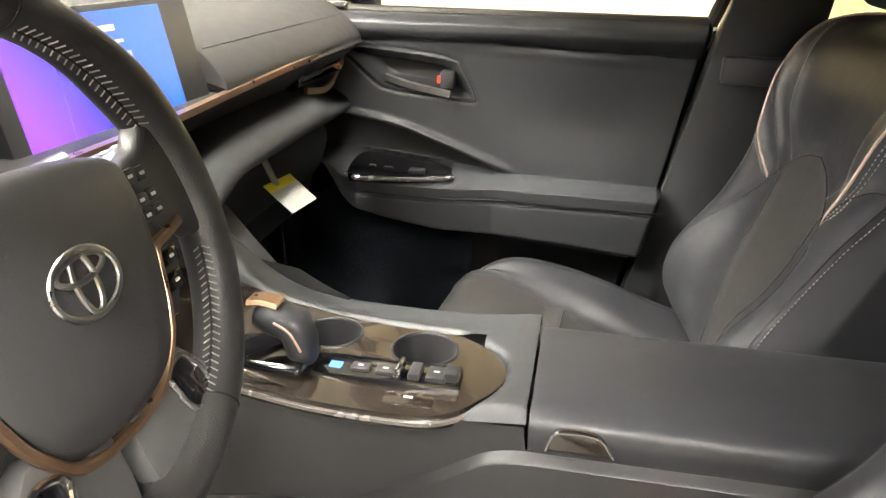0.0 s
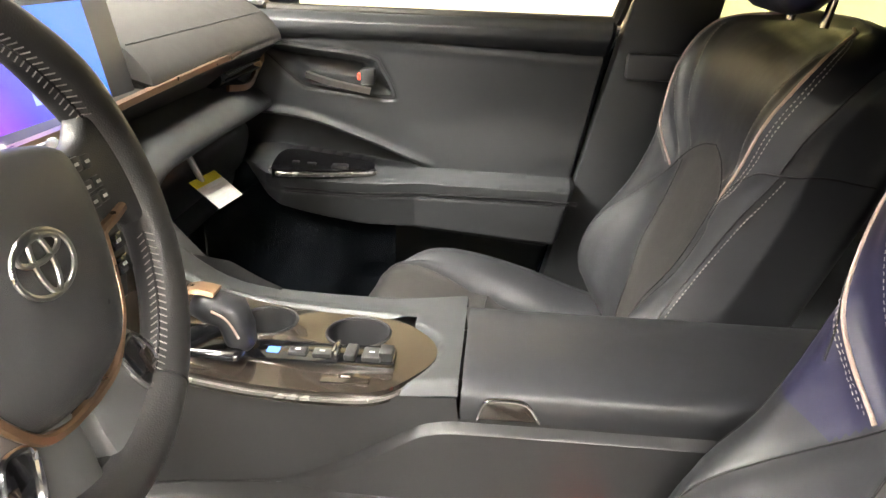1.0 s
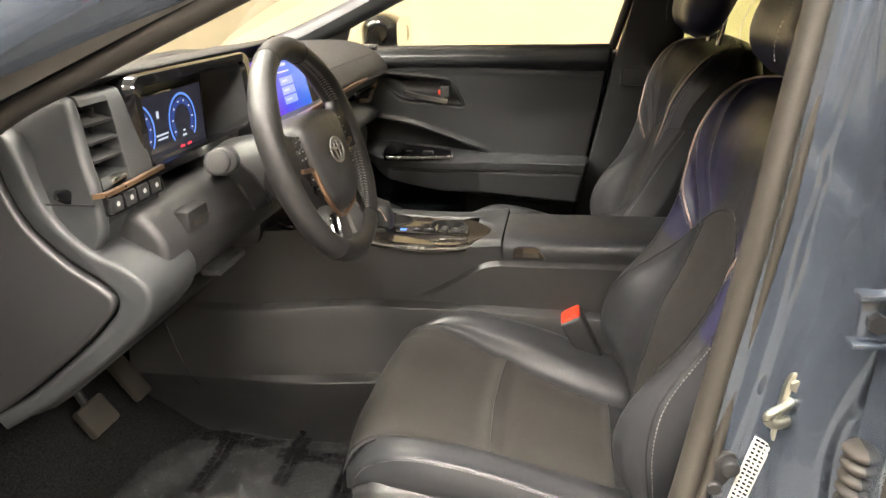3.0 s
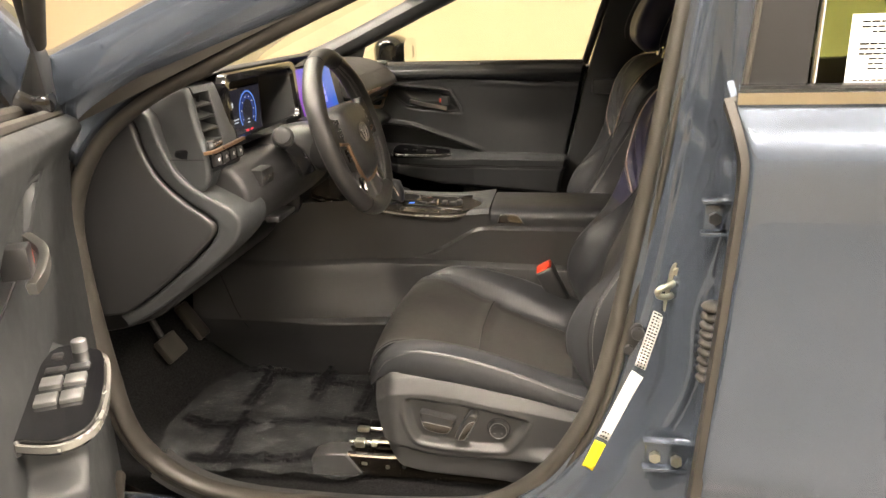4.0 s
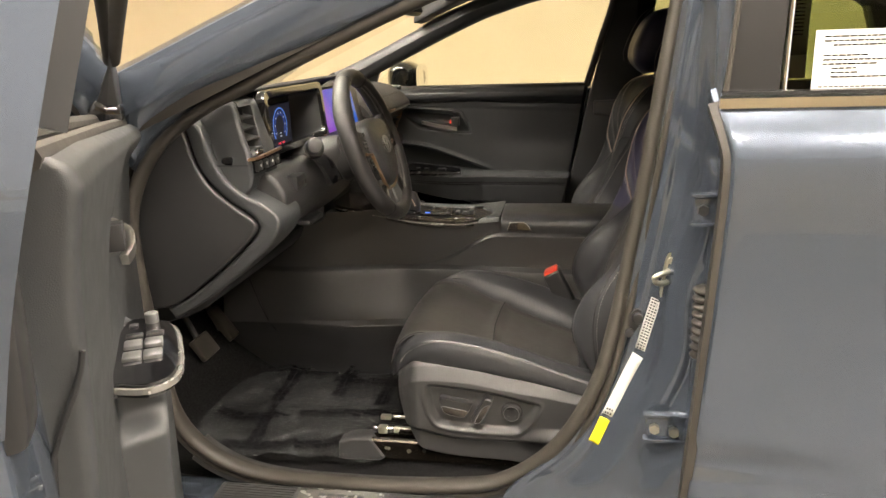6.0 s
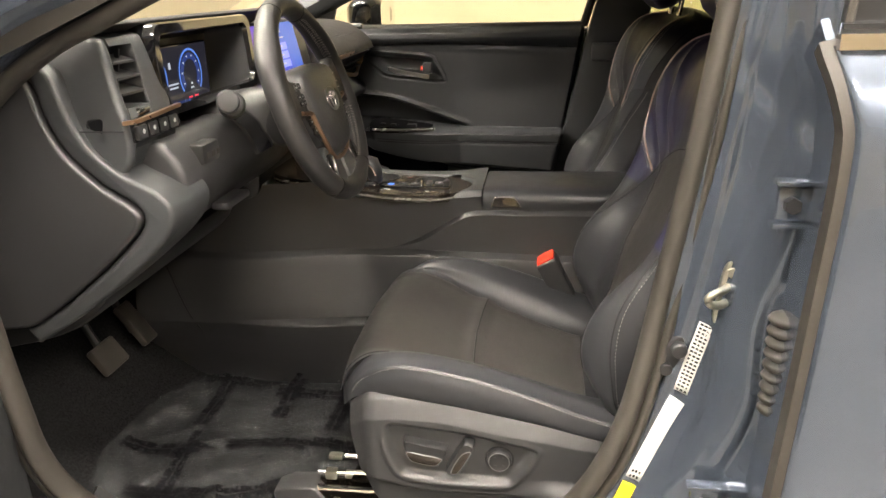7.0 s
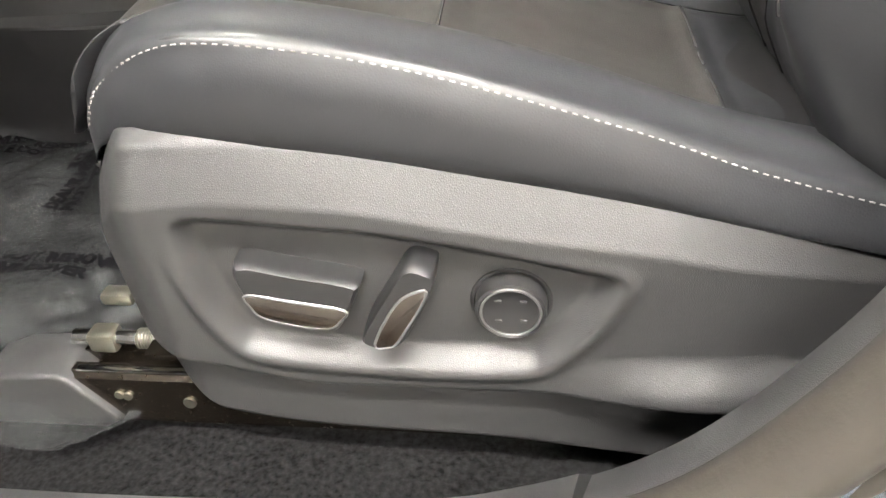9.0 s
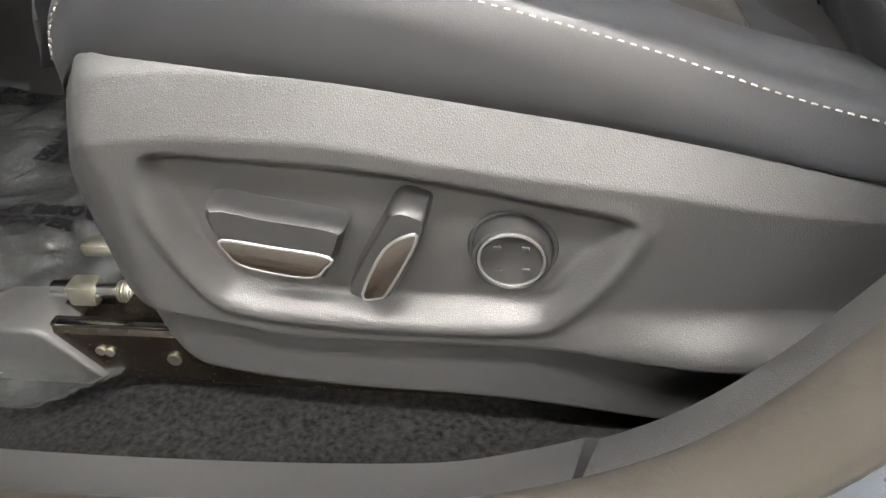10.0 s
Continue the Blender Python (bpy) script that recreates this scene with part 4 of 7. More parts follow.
# far vent, with a bright lip
vent = part("air_vent", prism(catmull([(-0.60, 1.030), (-0.500, 1.030), (-0.492, 1.010), (-0.500, 0.985), (-0.54, 0.972), (-0.60, 0.972)], 3, True), 0.46, 0.665, "y", 0.006), PIANO, dash, "dark air vent with a bright lip")
for k in range(3):
    part("slat", box((-0.497, 0.475, 0.990 + 0.013 * k), (-0.489, 0.645, 0.992 + 0.013 * k)), SATIN, vent, smooth=False)
part("vent_lip", sweep(catmull([(-0.470, 0.515, 1.038), (-0.474, 0.585, 1.036), (-0.482, 0.640, 1.026), (-0.492, 0.664, 1.004), (-0.500, 0.655, 0.984), (-0.492, 0.600, 0.972), (-0.486, 0.540, 0.972), (-0.492, 0.480, 0.980)], 6), [(-0.003, -0.005), (0.003, -0.005), (0.004, 0.004), (-0.003, 0.006)]), COPPER, vent, "copper lip")
part("vent_cap", box((-0.512, 0.560, 1.040), (-0.474, 0.668, 1.062), 0.006, 3), SATIN, vent, "dark corner cap")
# near end: cheek, swept lip and pod
CHEEK = catmull([(-0.60, 1.118), (-0.578, 1.105), (-0.567, 1.06), (-0.545, 1.015), (-0.505, 0.975), (-0.468, 0.950), (-0.456, 0.932), (-0.470, 0.908), (-0.52, 0.862), (-0.60, 0.80), (-0.66, 0.768), (-0.72, 0.80), (-0.72, 1.08)], 5, True)
part("end_panel", prism(CHEEK, -0.722, -0.690, "y", 0.006, 3), SATIN, dash, "dark end panel")
part("end_backing", prism([(-0.60, 1.10), (-0.56, 1.0), (-0.48, 0.93), (-0.66, 0.77), (-0.9, 0.77), (-0.9, 1.08)], -0.689, -0.64, "y"), SATIN, dash)
inner_edge = [(-0.60, 1.120), (-0.576, 1.106), (-0.565, 1.06), (-0.543, 1.016), (-0.503, 0.977), (-0.466, 0.952), (-0.454, 0.932), (-0.468, 0.906), (-0.518, 0.860), (-0.598, 0.798), (-0.66, 0.764)]
outer_edge = [(-0.59, 1.135), (-0.552, 1.118), (-0.535, 1.07), (-0.515, 1.026), (-0.478, 0.992), (-0.430, 0.966), (-0.412, 0.940), (-0.428, 0.902), (-0.488, 0.848), (-0.572, 0.786), (-0.645, 0.742)]
LIP = catmull(inner_edge, 5) + catmull(outer_edge[::-1], 5)
part("swept_lip", prism(LIP, -0.716, -0.600, "y", 0.007, 3), SOFT, dash, "dark swept lip")
POD = catmull([(-0.60, 1.150), (-0.545, 1.160), (-0.508, 1.158), (-0.494, 1.146), (-0.474, 1.090), (-0.462, 1.060), (-0.460, 1.020), (-0.470, 0.995), (-0.51, 0.970), (-0.60, 0.962)], 4, True)


def pod_face(z):
    """Where the pod's rear face stands at a height."""
    return -0.462 - 0.37 * (z - 1.06)


pod = part("vent_pod", prism(POD, -0.709, -0.690, "y", 0.007, 3), SOFT, dash, "dark vent pod")
part("pod_cheek", prism(POD, -0.635, -0.583, "y", 0.004, 2), SOFT, pod)
part("pod_brow", prism([p for p in POD if p[1] > 1.142], -0.690, -0.635, "y"), SOFT, pod, smooth=False)
bm = bmesh.new()
add_prism(bm, [(pod_face(1.07) - 0.001, 1.070), (pod_face(1.06) - 0.001, 1.058), (-0.462, 1.02), (-0.475, 0.995), (-0.51, 0.972), (-0.60, 0.964), (-0.60, 1.07)], -0.690, -0.635, "y")
part("pod_bridge", bm, SOFT, pod, smooth=False)
part("pod_seam", box((-0.58, -0.7098, 1.0435), (-0.464, -0.7085, 1.0455)), SEAM, pod, smooth=False)
nvent = part("air_vent", prism([(pod_face(1.15) - 0.040, 1.15), (pod_face(1.06) - 0.040, 1.06), (pod_face(1.06) - 0.060, 1.06), (pod_face(1.15) - 0.060, 1.15)], -0.691, -0.634, "y"), PIANO, dash, "dark air vent", smooth=False)
for k in range(3):
    z = 1.085 + 0.019 * k
    part("slat", prism([(pod_face(z) - 0.003, z), (pod_face(z) - 0.003, z + 0.003), (pod_face(z) - 0.034, z + 0.010), (pod_face(z) - 0.034, z + 0.006)], -0.6905, -0.6345, "y"), SATIN, nvent, smooth=False)
part("vane", box((pod_face(1.11) - 0.026, -0.656, 1.072), (pod_face(1.11) - 0.020, -0.653, 1.140)), SATIN, nvent, smooth=False)
part("vent_knob", box((-0.478, -0.676, 1.0590), (-0.458, -0.648, 1.068), 0.003), CHROME, nvent, "bright vent slider")
part("top_grille", box((-0.590, -0.690, 1.1555), (-0.545, -0.645, 1.1625), 0.003), RUBBER, pod, "narrow top grille")
# the pod leans inwards above its switch panel
for ob in [pod, nvent] + list(pod.children) + list(nvent.children):
    for v in ob.data.vertices:
        v.co.y += 0.33 * max(0.0, v.co.z - 1.06)
swp = part("switch_panel", prism(catmull([(-0.52, 1.058), (-0.458, 1.057), (-0.452, 1.053), (-0.449, 1.036), (-0.456, 1.028), (-0.52, 1.02)], 3, True), -0.7000, -0.586, "y", 0.005, 3), PIANO, dash, "black switch panel with a copper top edge")
part("trim_edge", sweep(catmull([(-0.462, -0.7115, 1.055), (-0.455, -0.7095, 1.056), (-0.449, -0.702, 1.0565), (-0.448, -0.65, 1.058), (-0.449, -0.586, 1.060)], 4), [(-0.003, -0.002), (0.003, -0.002), (0.003, 0.003), (-0.003, 0.003)]), COPPER, swp, "copper edge")
for k in range(4):
    key = part("button", box((-0.456, -0.702 + 0.028 * k, 1.032), (-0.4480, -0.679 + 0.028 * k, 1.050), 0.002), SATIN, swp)
    part("mark", cylinder((-0.4478, -0.690 + 0.028 * k, 1.042), (1, 0, 0), 0.0030, 0.001, 10), MARK, key, smooth=False)
small = part("lower_switch", box((-0.450, -0.600, 0.975), (-0.415, -0.545, 1.005), 0.005), SATIN, dash, "small lower switch block")
for k in range(3):
    part("mark", box((-0.4148, -0.592 + 0.017 * k, 0.984), (-0.414, -0.582 + 0.017 * k, 0.992)), RUBBER, small, smooth=False)
# instrument hood and screens: a deep funnel with a gloss lip round its mouth
def mouth(y0, y1, z0, z1, r, x_low, x_high, n=7):
    out = []
    for cy, cz, a0 in ((y1 - r, z1 - r, 0), (y0 + r, z1 - r, 90), (y0 + r, z0 + r, 180), (y1 - r, z0 + r, 270)):
        for k in range(n):
            a = radians(a0 + 90 * k / (n - 1))
            y, z = cy + r * math.cos(a), cz + r * math.sin(a)
            out.append((x_low + (x_high - x_low) * (z - z0) / (z1 - z0), y + 0.018 * (z - z0) / (z1 - z0), z))
    return out


OUT = (-0.592, -0.232, 1.040, 1.169, 0.022)
rows = [mouth(*OUT, -0.53, -0.55), mouth(*OUT, -0.472, -0.486), mouth(-0.589, -0.235, 1.043, 1.167, 0.020, -0.466, -0.481), mouth(-0.575, -0.249, 1.055, 1.155, 0.016, -0.466, -0.481), mouth(-0.572, -0.252, 1.057, 1.152, 0.015, -0.474, -0.489)]
v, f = loft(rows, cap=False)
hood = grid_part("instrument_hood", v, f, PIANO, dash, "gloss black instrument hood", angle=40)
v, f = loft([mouth(-0.572, -0.252, 1.057, 1.152, 0.015, -0.474, -0.489), mouth(-0.560, -0.262, 1.030, 1.150, 0.016, -0.52, -0.53), mouth(-0.550, -0.272, 1.018, 1.145, 0.014, -0.545, -0.552)], cap=False)
grid_part("hood_lining", v, f, SATIN, hood, "satin black lining", angle=40)
part("hood_back", box((-0.60, -0.580, 1.005), (-0.552, -0.24, 1.160), 0.004), SATIN, dash)
cluster = part("instrument_screen", box((-0.556, -0.545, 1.022), (-0.540, -0.282, 1.130), 0.004, 2), PIANO, dash, "lit digital instrument screen")
BLUE = glowing("blue screen light", (0.10, 0.24, 0.80), 0.7)
PALE = glowing("pale screen light", (0.55, 0.62, 0.75), 0.55)
REDLIT = glowing("red screen light", (0.8, 0.05, 0.08), 0.8)
DIM = glowing("dim screen ground", (0.05, 0.05, 0.075), 0.22)
HAZE = glowing("dim blue glow", (0.03, 0.06, 0.25), 0.5)


def ring(bm, y, z, r, w, a0, a1, x=-0.534, n=40):
    p = []
    for k in range(n + 1):
        a = radians(a0 + (a1 - a0) * k / n)
        p.append((bm.verts.new((x, y + math.cos(a) * r, z + math.sin(a) * r)), bm.verts.new((x, y + math.cos(a) * (r - w), z + math.sin(a) * (r - w)))))
    for (a, b), (c, d) in zip(p, p[1:]):
        bm.faces.new((a, c, d, b))


part("screen_ground", box((-0.541, -0.540, 1.026), (-0.5395, -0.287, 1.126)), DIM, cluster, smooth=False)
for y in (-0.480, -0.355):
    bm = bmesh.new()
    ring(bm, y, 1.078, 0.042, 0.0035, -40, 220, -0.5386)
    part("dial", bm, BLUE, cluster, "blue dial ring", smooth=False)
    bm = bmesh.new()
    ring(bm, y, 1.078, 0.0345, 0.010, -40, 220, -0.5390)
    part("dial_glow", bm, HAZE, cluster, "dim blue dial glow", smooth=False)
    for k in range(8):
        a = radians(-30 + 34 * k)
        c, d = y + math.cos(a) * 0.030, 1.078 + math.sin(a) * 0.030
        part("mark", box((-0.5388, c - 0.0016, d - 0.0012), (-0.5382, c + 0.0016, d + 0.0012)), PALE, cluster, smooth=False)
    for k, w in enumerate((0.010, 0.006)):
        part("mark", box((-0.5388, y - w / 2, 1.054 + 0.007 * k), (-0.5382, y + w / 2, 1.0565 + 0.007 * k)), PALE, cluster, smooth=False)
    for k in (-1, 1):
        part("warning_light", box((-0.5388, y + 0.011 * k - 0.006, 1.038), (-0.5382, y + 0.011 * k + 0.006, 1.0415)), REDLIT, cluster, "red warning light", smooth=False)
part("mark", box((-0.5388, -0.429, 1.092), (-0.5382, -0.423, 1.102)), PALE, cluster, smooth=False)
for k, w in enumerate((0.034, 0.028)):
    part("mark", box((-0.5388, -0.42 - w / 2, 1.066 - 0.006 * k), (-0.5382, -0.42 + w / 2, 1.0685 - 0.006 * k)), PALE, cluster, smooth=False)

# centre screen, leaning and turned to the driver
SCREEN = pose(-0.498, -0.020, 1.089, 0, -12, -2)


def on_screen(lo, hi, bevel=0.0):
    bm = box(lo, hi, bevel)
    bm.transform(SCREEN)
    return bm


display = part("centre_display", on_screen((-0.022, -0.150, -0.064), (0.0, 0.166, 0.062), 0.006), SATIN, dash, "black framed centre display lit blue and violet")


def screen_light():
    m = bpy.data.materials.new("blue to violet screen")
    m.use_nodes = True
    n, l = m.node_tree.nodes, m.node_tree.links
    p = n["Principled BSDF"]
    p.inputs["Base Color"].default_value = (0.02, 0.02, 0.02, 1)
    p.inputs["Roughness"].default_value = 0.2
    w = n.new("ShaderNodeTexCoord")
    s = n.new("ShaderNodeSeparateXYZ")
    l.new(w.outputs["Generated"], s.inputs["Vector"])
    mix = n.new("ShaderNodeMath")
    mix.operation = "MULTIPLY_ADD"
    mix.inputs[1].default_value = 0.30
    l.new(s.outputs["Z"], mix.inputs[0])
    l.new(s.outputs["Y"], mix.inputs[2])
    r = n.new("ShaderNodeValToRGB")
    e = r.color_ramp.elements
    e[0].position, e[0].color = 0.12, (0.36, 0.07, 0.90, 1)
    e[1].position, e[1].color = 0.95, (0.01, 0.17, 0.95, 1)
    mid = e.new(0.45)
    mid.color = (0.08, 0.06, 0.95, 1)
    l.new(mix.outputs[0], r.inputs["Fac"])
    l.new(r.outputs["Color"], p.inputs["Emission Color"])
    p.inputs["Emission Strength"].default_value = 0.42
    return m


part("screen", on_screen((0.0002, -0.130, -0.054), (0.0016, 0.108, 0.054)), screen_light(), display, "lit screen", smooth=False)
bm = bmesh.new()
for lo, hi in (((0.0018, 0.0, 0.034), (0.0022, 0.050, 0.040)), ((0.0018, 0.004, 0.022), (0.0022, 0.058, 0.025))):
    add_box(bm, lo, hi)
for k in range(3):
    add_box(bm, (0.0018, 0.012, 0.004 - 0.018 * k), (0.0022, 0.040, 0.008 - 0.018 * k))
bm.transform(SCREEN @ Matrix.Translation((0, -0.026, 0)))
part("mark", bm, PALE, display, "pale menu lines", smooth=False)
bm = bmesh.new()
for k in range(3):
    add_box(bm, (0.0016, 0.004, -0.002 - 0.018 * k), (0.0018, 0.066, 0.013 - 0.018 * k))
bm.transform(SCREEN @ Matrix.Translation((0, -0.026, 0)))
part("menu_tile", bm, glowing("tile light", (0.16, 0.22, 0.95), 0.9), display, smooth=False)
# controls between screens and wheel
part("start_button", cylinder((-0.452, -0.150, 1.005), (1, 0, 0.3), 0.017, 0.012, 28, 0.003), SATIN, dash, "round start button")

# column, shroud and stalks
ring_list = []
for t, (hx, hz) in zip(np.linspace(0, 1, 9), [(0.075, 0.062)] * 3 + [(0.072, 0.060), (0.070, 0.058), (0.066, 0.055), (0.060, 0.050), (0.052, 0.044), (0.040, 0.034)]):
    mid = Vector((-0.56, -0.365, 0.945)).lerp(Vector((-0.385, -0.365, 1.022)), t)
    ring_list.append([tuple(mid + Vector((-0.35 * hz * math.sin(a) , 0, 0)) + Vector((0, hx * np.sign(math.cos(a)) * abs(math.cos(a)) ** 0.7, hz * np.sign(math.sin(a)) * abs(math.sin(a)) ** 0.7))) for a in np.linspace(0, 2 * math.pi, 24, endpoint=False)])
v, f = loft(ring_list)
shroud = grid_part("column_shroud", v, f, PLASTIC, dash, "dark column shroud", angle=50)
part("shroud_slot", sweep([(-0.44, -0.437, 1.035), (-0.405, -0.438, 1.005), (-0.385, -0.436, 0.965)], [(-0.004, -0.012), (0.004, -0.012), (0.004, 0.012), (-0.004, 0.012)]), PIANO, shroud)
for side, label in ((-1, "light stalk with a round grey end"), (1, "wiper stalk with pale symbols")):
    line = [(-0.440, -0.365 + side * 0.06, 1.030), (-0.420, -0.365 + side * 0.115, 1.042), (-0.402, -0.365 + side * (0.165 if side < 0 else 0.145), 1.052)]
    bm = tube(line, 0.013, 14)
    stalk = part("stalk", bm, SATIN, dash, label)
    bm = bmesh.new()
    add_cylinder(bm, (-0.392, -0.365 + side * (0.185 if side < 0 else 0.165), 1.058 if side < 0 else 1.040), (0.09, side * 0.2, 0.04), 0.0165, 0.045, 24, 0.004)
    end = part("stalk_end", bm, PLASTIC, stalk)
    if side < 0:
        part("collar", cylinder((-0.416, -0.365 + side * 0.118, 1.044), (0.09, side * 0.2, 0.04), 0.022, 0.030, 24, 0.004, 0.019), SATIN, stalk)
    else:
        bm = bmesh.new()
        for k in range(4):
            add_box(bm, (-0.392, -0.228 + 0.014 * k, 1.052 + 0.001 * k), (-0.388, -0.221 + 0.014 * k, 1.056 + 0.001 * k))
        part("mark", bm, MARK, end, smooth=False)
KNEE = catmull([(-0.475, 1.022), (-0.44, 1.008), (-0.42, 0.97), (-0.43, 0.93), (-0.455, 0.895), (-0.51, 0.855), (-0.60, 0.81), (-0.72, 0.80), (-0.72, 0.98), (-0.55, 1.005)], 4, True)
part("knee_panel", prism(KNEE, -0.655, -0.16, "y", 0.012, 3), TRIMDARK, dash, "dark knee panel")
part("release_lever", box((-0.455, -0.520, 0.885), (-0.425, -0.430, 0.897), 0.004), SATIN, dash, "bonnet release lever")
part("under_panel", prism(catmull([(-0.62, 0.82), (-0.56, 0.80), (-0.62, 0.74), (-0.75, 0.70), (-0.95, 0.68), (-0.95, 0.82)], 3, True), -0.66, -0.20, "y", 0.01), SATIN, dash)


# ---- steering wheel ----
WHEEL = pose(-0.317, -0.365, 1.0345, 0, -18.6, 0)   # its face looks back and up
wheel = thing("steering_wheel", (-0.317, -0.365, 1.0345), "black leather steering wheel with pale stitching and round emblem", "steering wheel")


def at_wheel(p):
    """Wheel's own axes: x towards the driver, y to the far side, z up the rim."""
    return WHEEL @ Vector(p)


def wheel_bm(bm):
    bm.transform(WHEEL)
    return bm


R, RT = 0.1574, 0.0169


def rim_at(a, b, swell=1.0):
    """A place on the rim's skin: a round the wheel, b round its section."""
    deg = (math.degrees(a) + 180) % 360 - 180
    fat = 1.0 + 0.13 * sum(math.exp(-((deg - k) / 13) ** 2) for k in (32, 148))
    thin = 1.0 + 0.10 * sum(math.exp(-((deg - k) / 20) ** 2) for k in (8, 172, -188))
    out = Vector((0, math.cos(a), math.sin(a)))
    return out * (R + RT * fat * thin * swell * math.cos(b)) + Vector((RT * 1.10 * fat * swell * math.sin(b), 0, 0))


verts, faces = loft([[tuple(at_wheel(rim_at(a, b))) for b in np.linspace(0, 2 * math.pi, 20, endpoint=False)] for a in np.linspace(0, 2 * math.pi, 120)], cap=False)
rim = grid_part("rim", verts, faces, RIM, wheel, "black leather rim", angle=70)


def thread(bm, a, b, r):
    """One stitch: a short four-sided thread."""
    t = (b - a).normalized()
    side = t.cross(Vector((0.3, 0.5, 0.8))).normalized() * r
    up = side.cross(t).normalized() * r
    rows = [[bm.verts.new(c + o) for o in (side, up, -side, -up)] for c in (a, b)]
    for j in range(4):
        bm.faces.new((rows[0][j], rows[0][(j + 1) % 4], rows[1][(j + 1) % 4], rows[1][j]))
    bm.faces.new(rows[0][::-1])
    bm.faces.new(rows[1])


for a0, a1 in ((-58, -14), (24, 66), (114, 156), (194, 238)):
    bm = bmesh.new()
    for a in np.arange(radians(a0), radians(a1), 0.0052 / (R - RT)):
        for b0, b1 in ((2.52, 2.84), (3.16, 2.86)):
            thread(bm, at_wheel(rim_at(a, b0, 1.02)), at_wheel(rim_at(a + 0.022, b1, 1.02)), 0.00052)
    bmesh.ops.recalc_face_normals(bm, faces=bm.faces)
    part("stitching", bm, THREAD, rim, "pale cross-stitched thread")
    groove = [at_wheel(rim_at(a, 2.85, 1.0)) for a in np.linspace(radians(a0), radians(a1), 40)]
    part("seam", tube(groove, 0.0011, 6), SEAM, rim)
for a in (68, 112, 270 - 32, 270 + 32):
    ring_pts = [at_wheel(rim_at(radians(a), b, 1.005)) for b in np.linspace(0, 2 * math.pi, 24, endpoint=False)]
    part("seam", tube(ring_pts, 0.0009, 6, True), SEAM, rim)
# hub pad: a domed shield, wide at its top, with a rolled edge
PADLINE = catmull([(-0.068, 0.050), (0.0, 0.058), (0.068, 0.050), (0.084, 0.030), (0.080, -0.015), (0.064, -0.060), (0.040, -0.088), (0.0, -0.096), (-0.040, -0.088), (-0.064, -0.060), (-0.080, -0.015), (-0.084, 0.030)], 6, True)
rings = [[(-0.045, y * 1.03, (z + 0.01) * 1.03 - 0.01) for y, z in PADLINE]]
for s, x in ((1.03, -0.012), (1.025, 0.000), (1.005, 0.009), (0.97, 0.0145), (0.92, 0.0180), (0.80, 0.0210), (0.55, 0.0235), (0.25, 0.0245)):
    rings.append([(x - 0.012 * step(abs((z + 0.01) * s), 0.055, 0.11), y * s, (z + 0.01) * s - 0.01) for y, z in PADLINE])
v, f = loft([[tuple(at_wheel(p)) for p in r] for r in rings])
pad = grid_part("hub_pad", v, f, PLASTIC, wheel, "grained dark hub pad", angle=60)
# round emblem: plain rings, no lettering
bm = bmesh.new()
for ry, rz, oz in ((0.0265, 0.0185, 0), (0.0080, 0.0175, 0.0005), (0.0190, 0.0068, 0.0085)):
    line = [(0.0262, ry * math.cos(a), oz - 0.007 + rz * math.sin(a)) for a in np.linspace(0, 2 * math.pi, 48, endpoint=False)]
    add_sweep(bm, line, circle(0.0019, 8, 0.8), True, up=(1, 0, 0))
bmesh.ops.recalc_face_normals(bm, faces=bm.faces)
part("emblem", wheel_bm(bm), EMBLEM, pad, "chrome emblem of plain rings")
bm = bmesh.new()
for z, w in ((-0.052, 0.018), (-0.046, 0.010)):
    add_box(bm, (0.0210, 0.024, z), (0.0222, 0.024 + w, z + 0.0028))
part("mark", wheel_bm(bm), SATIN, pad, smooth=False)
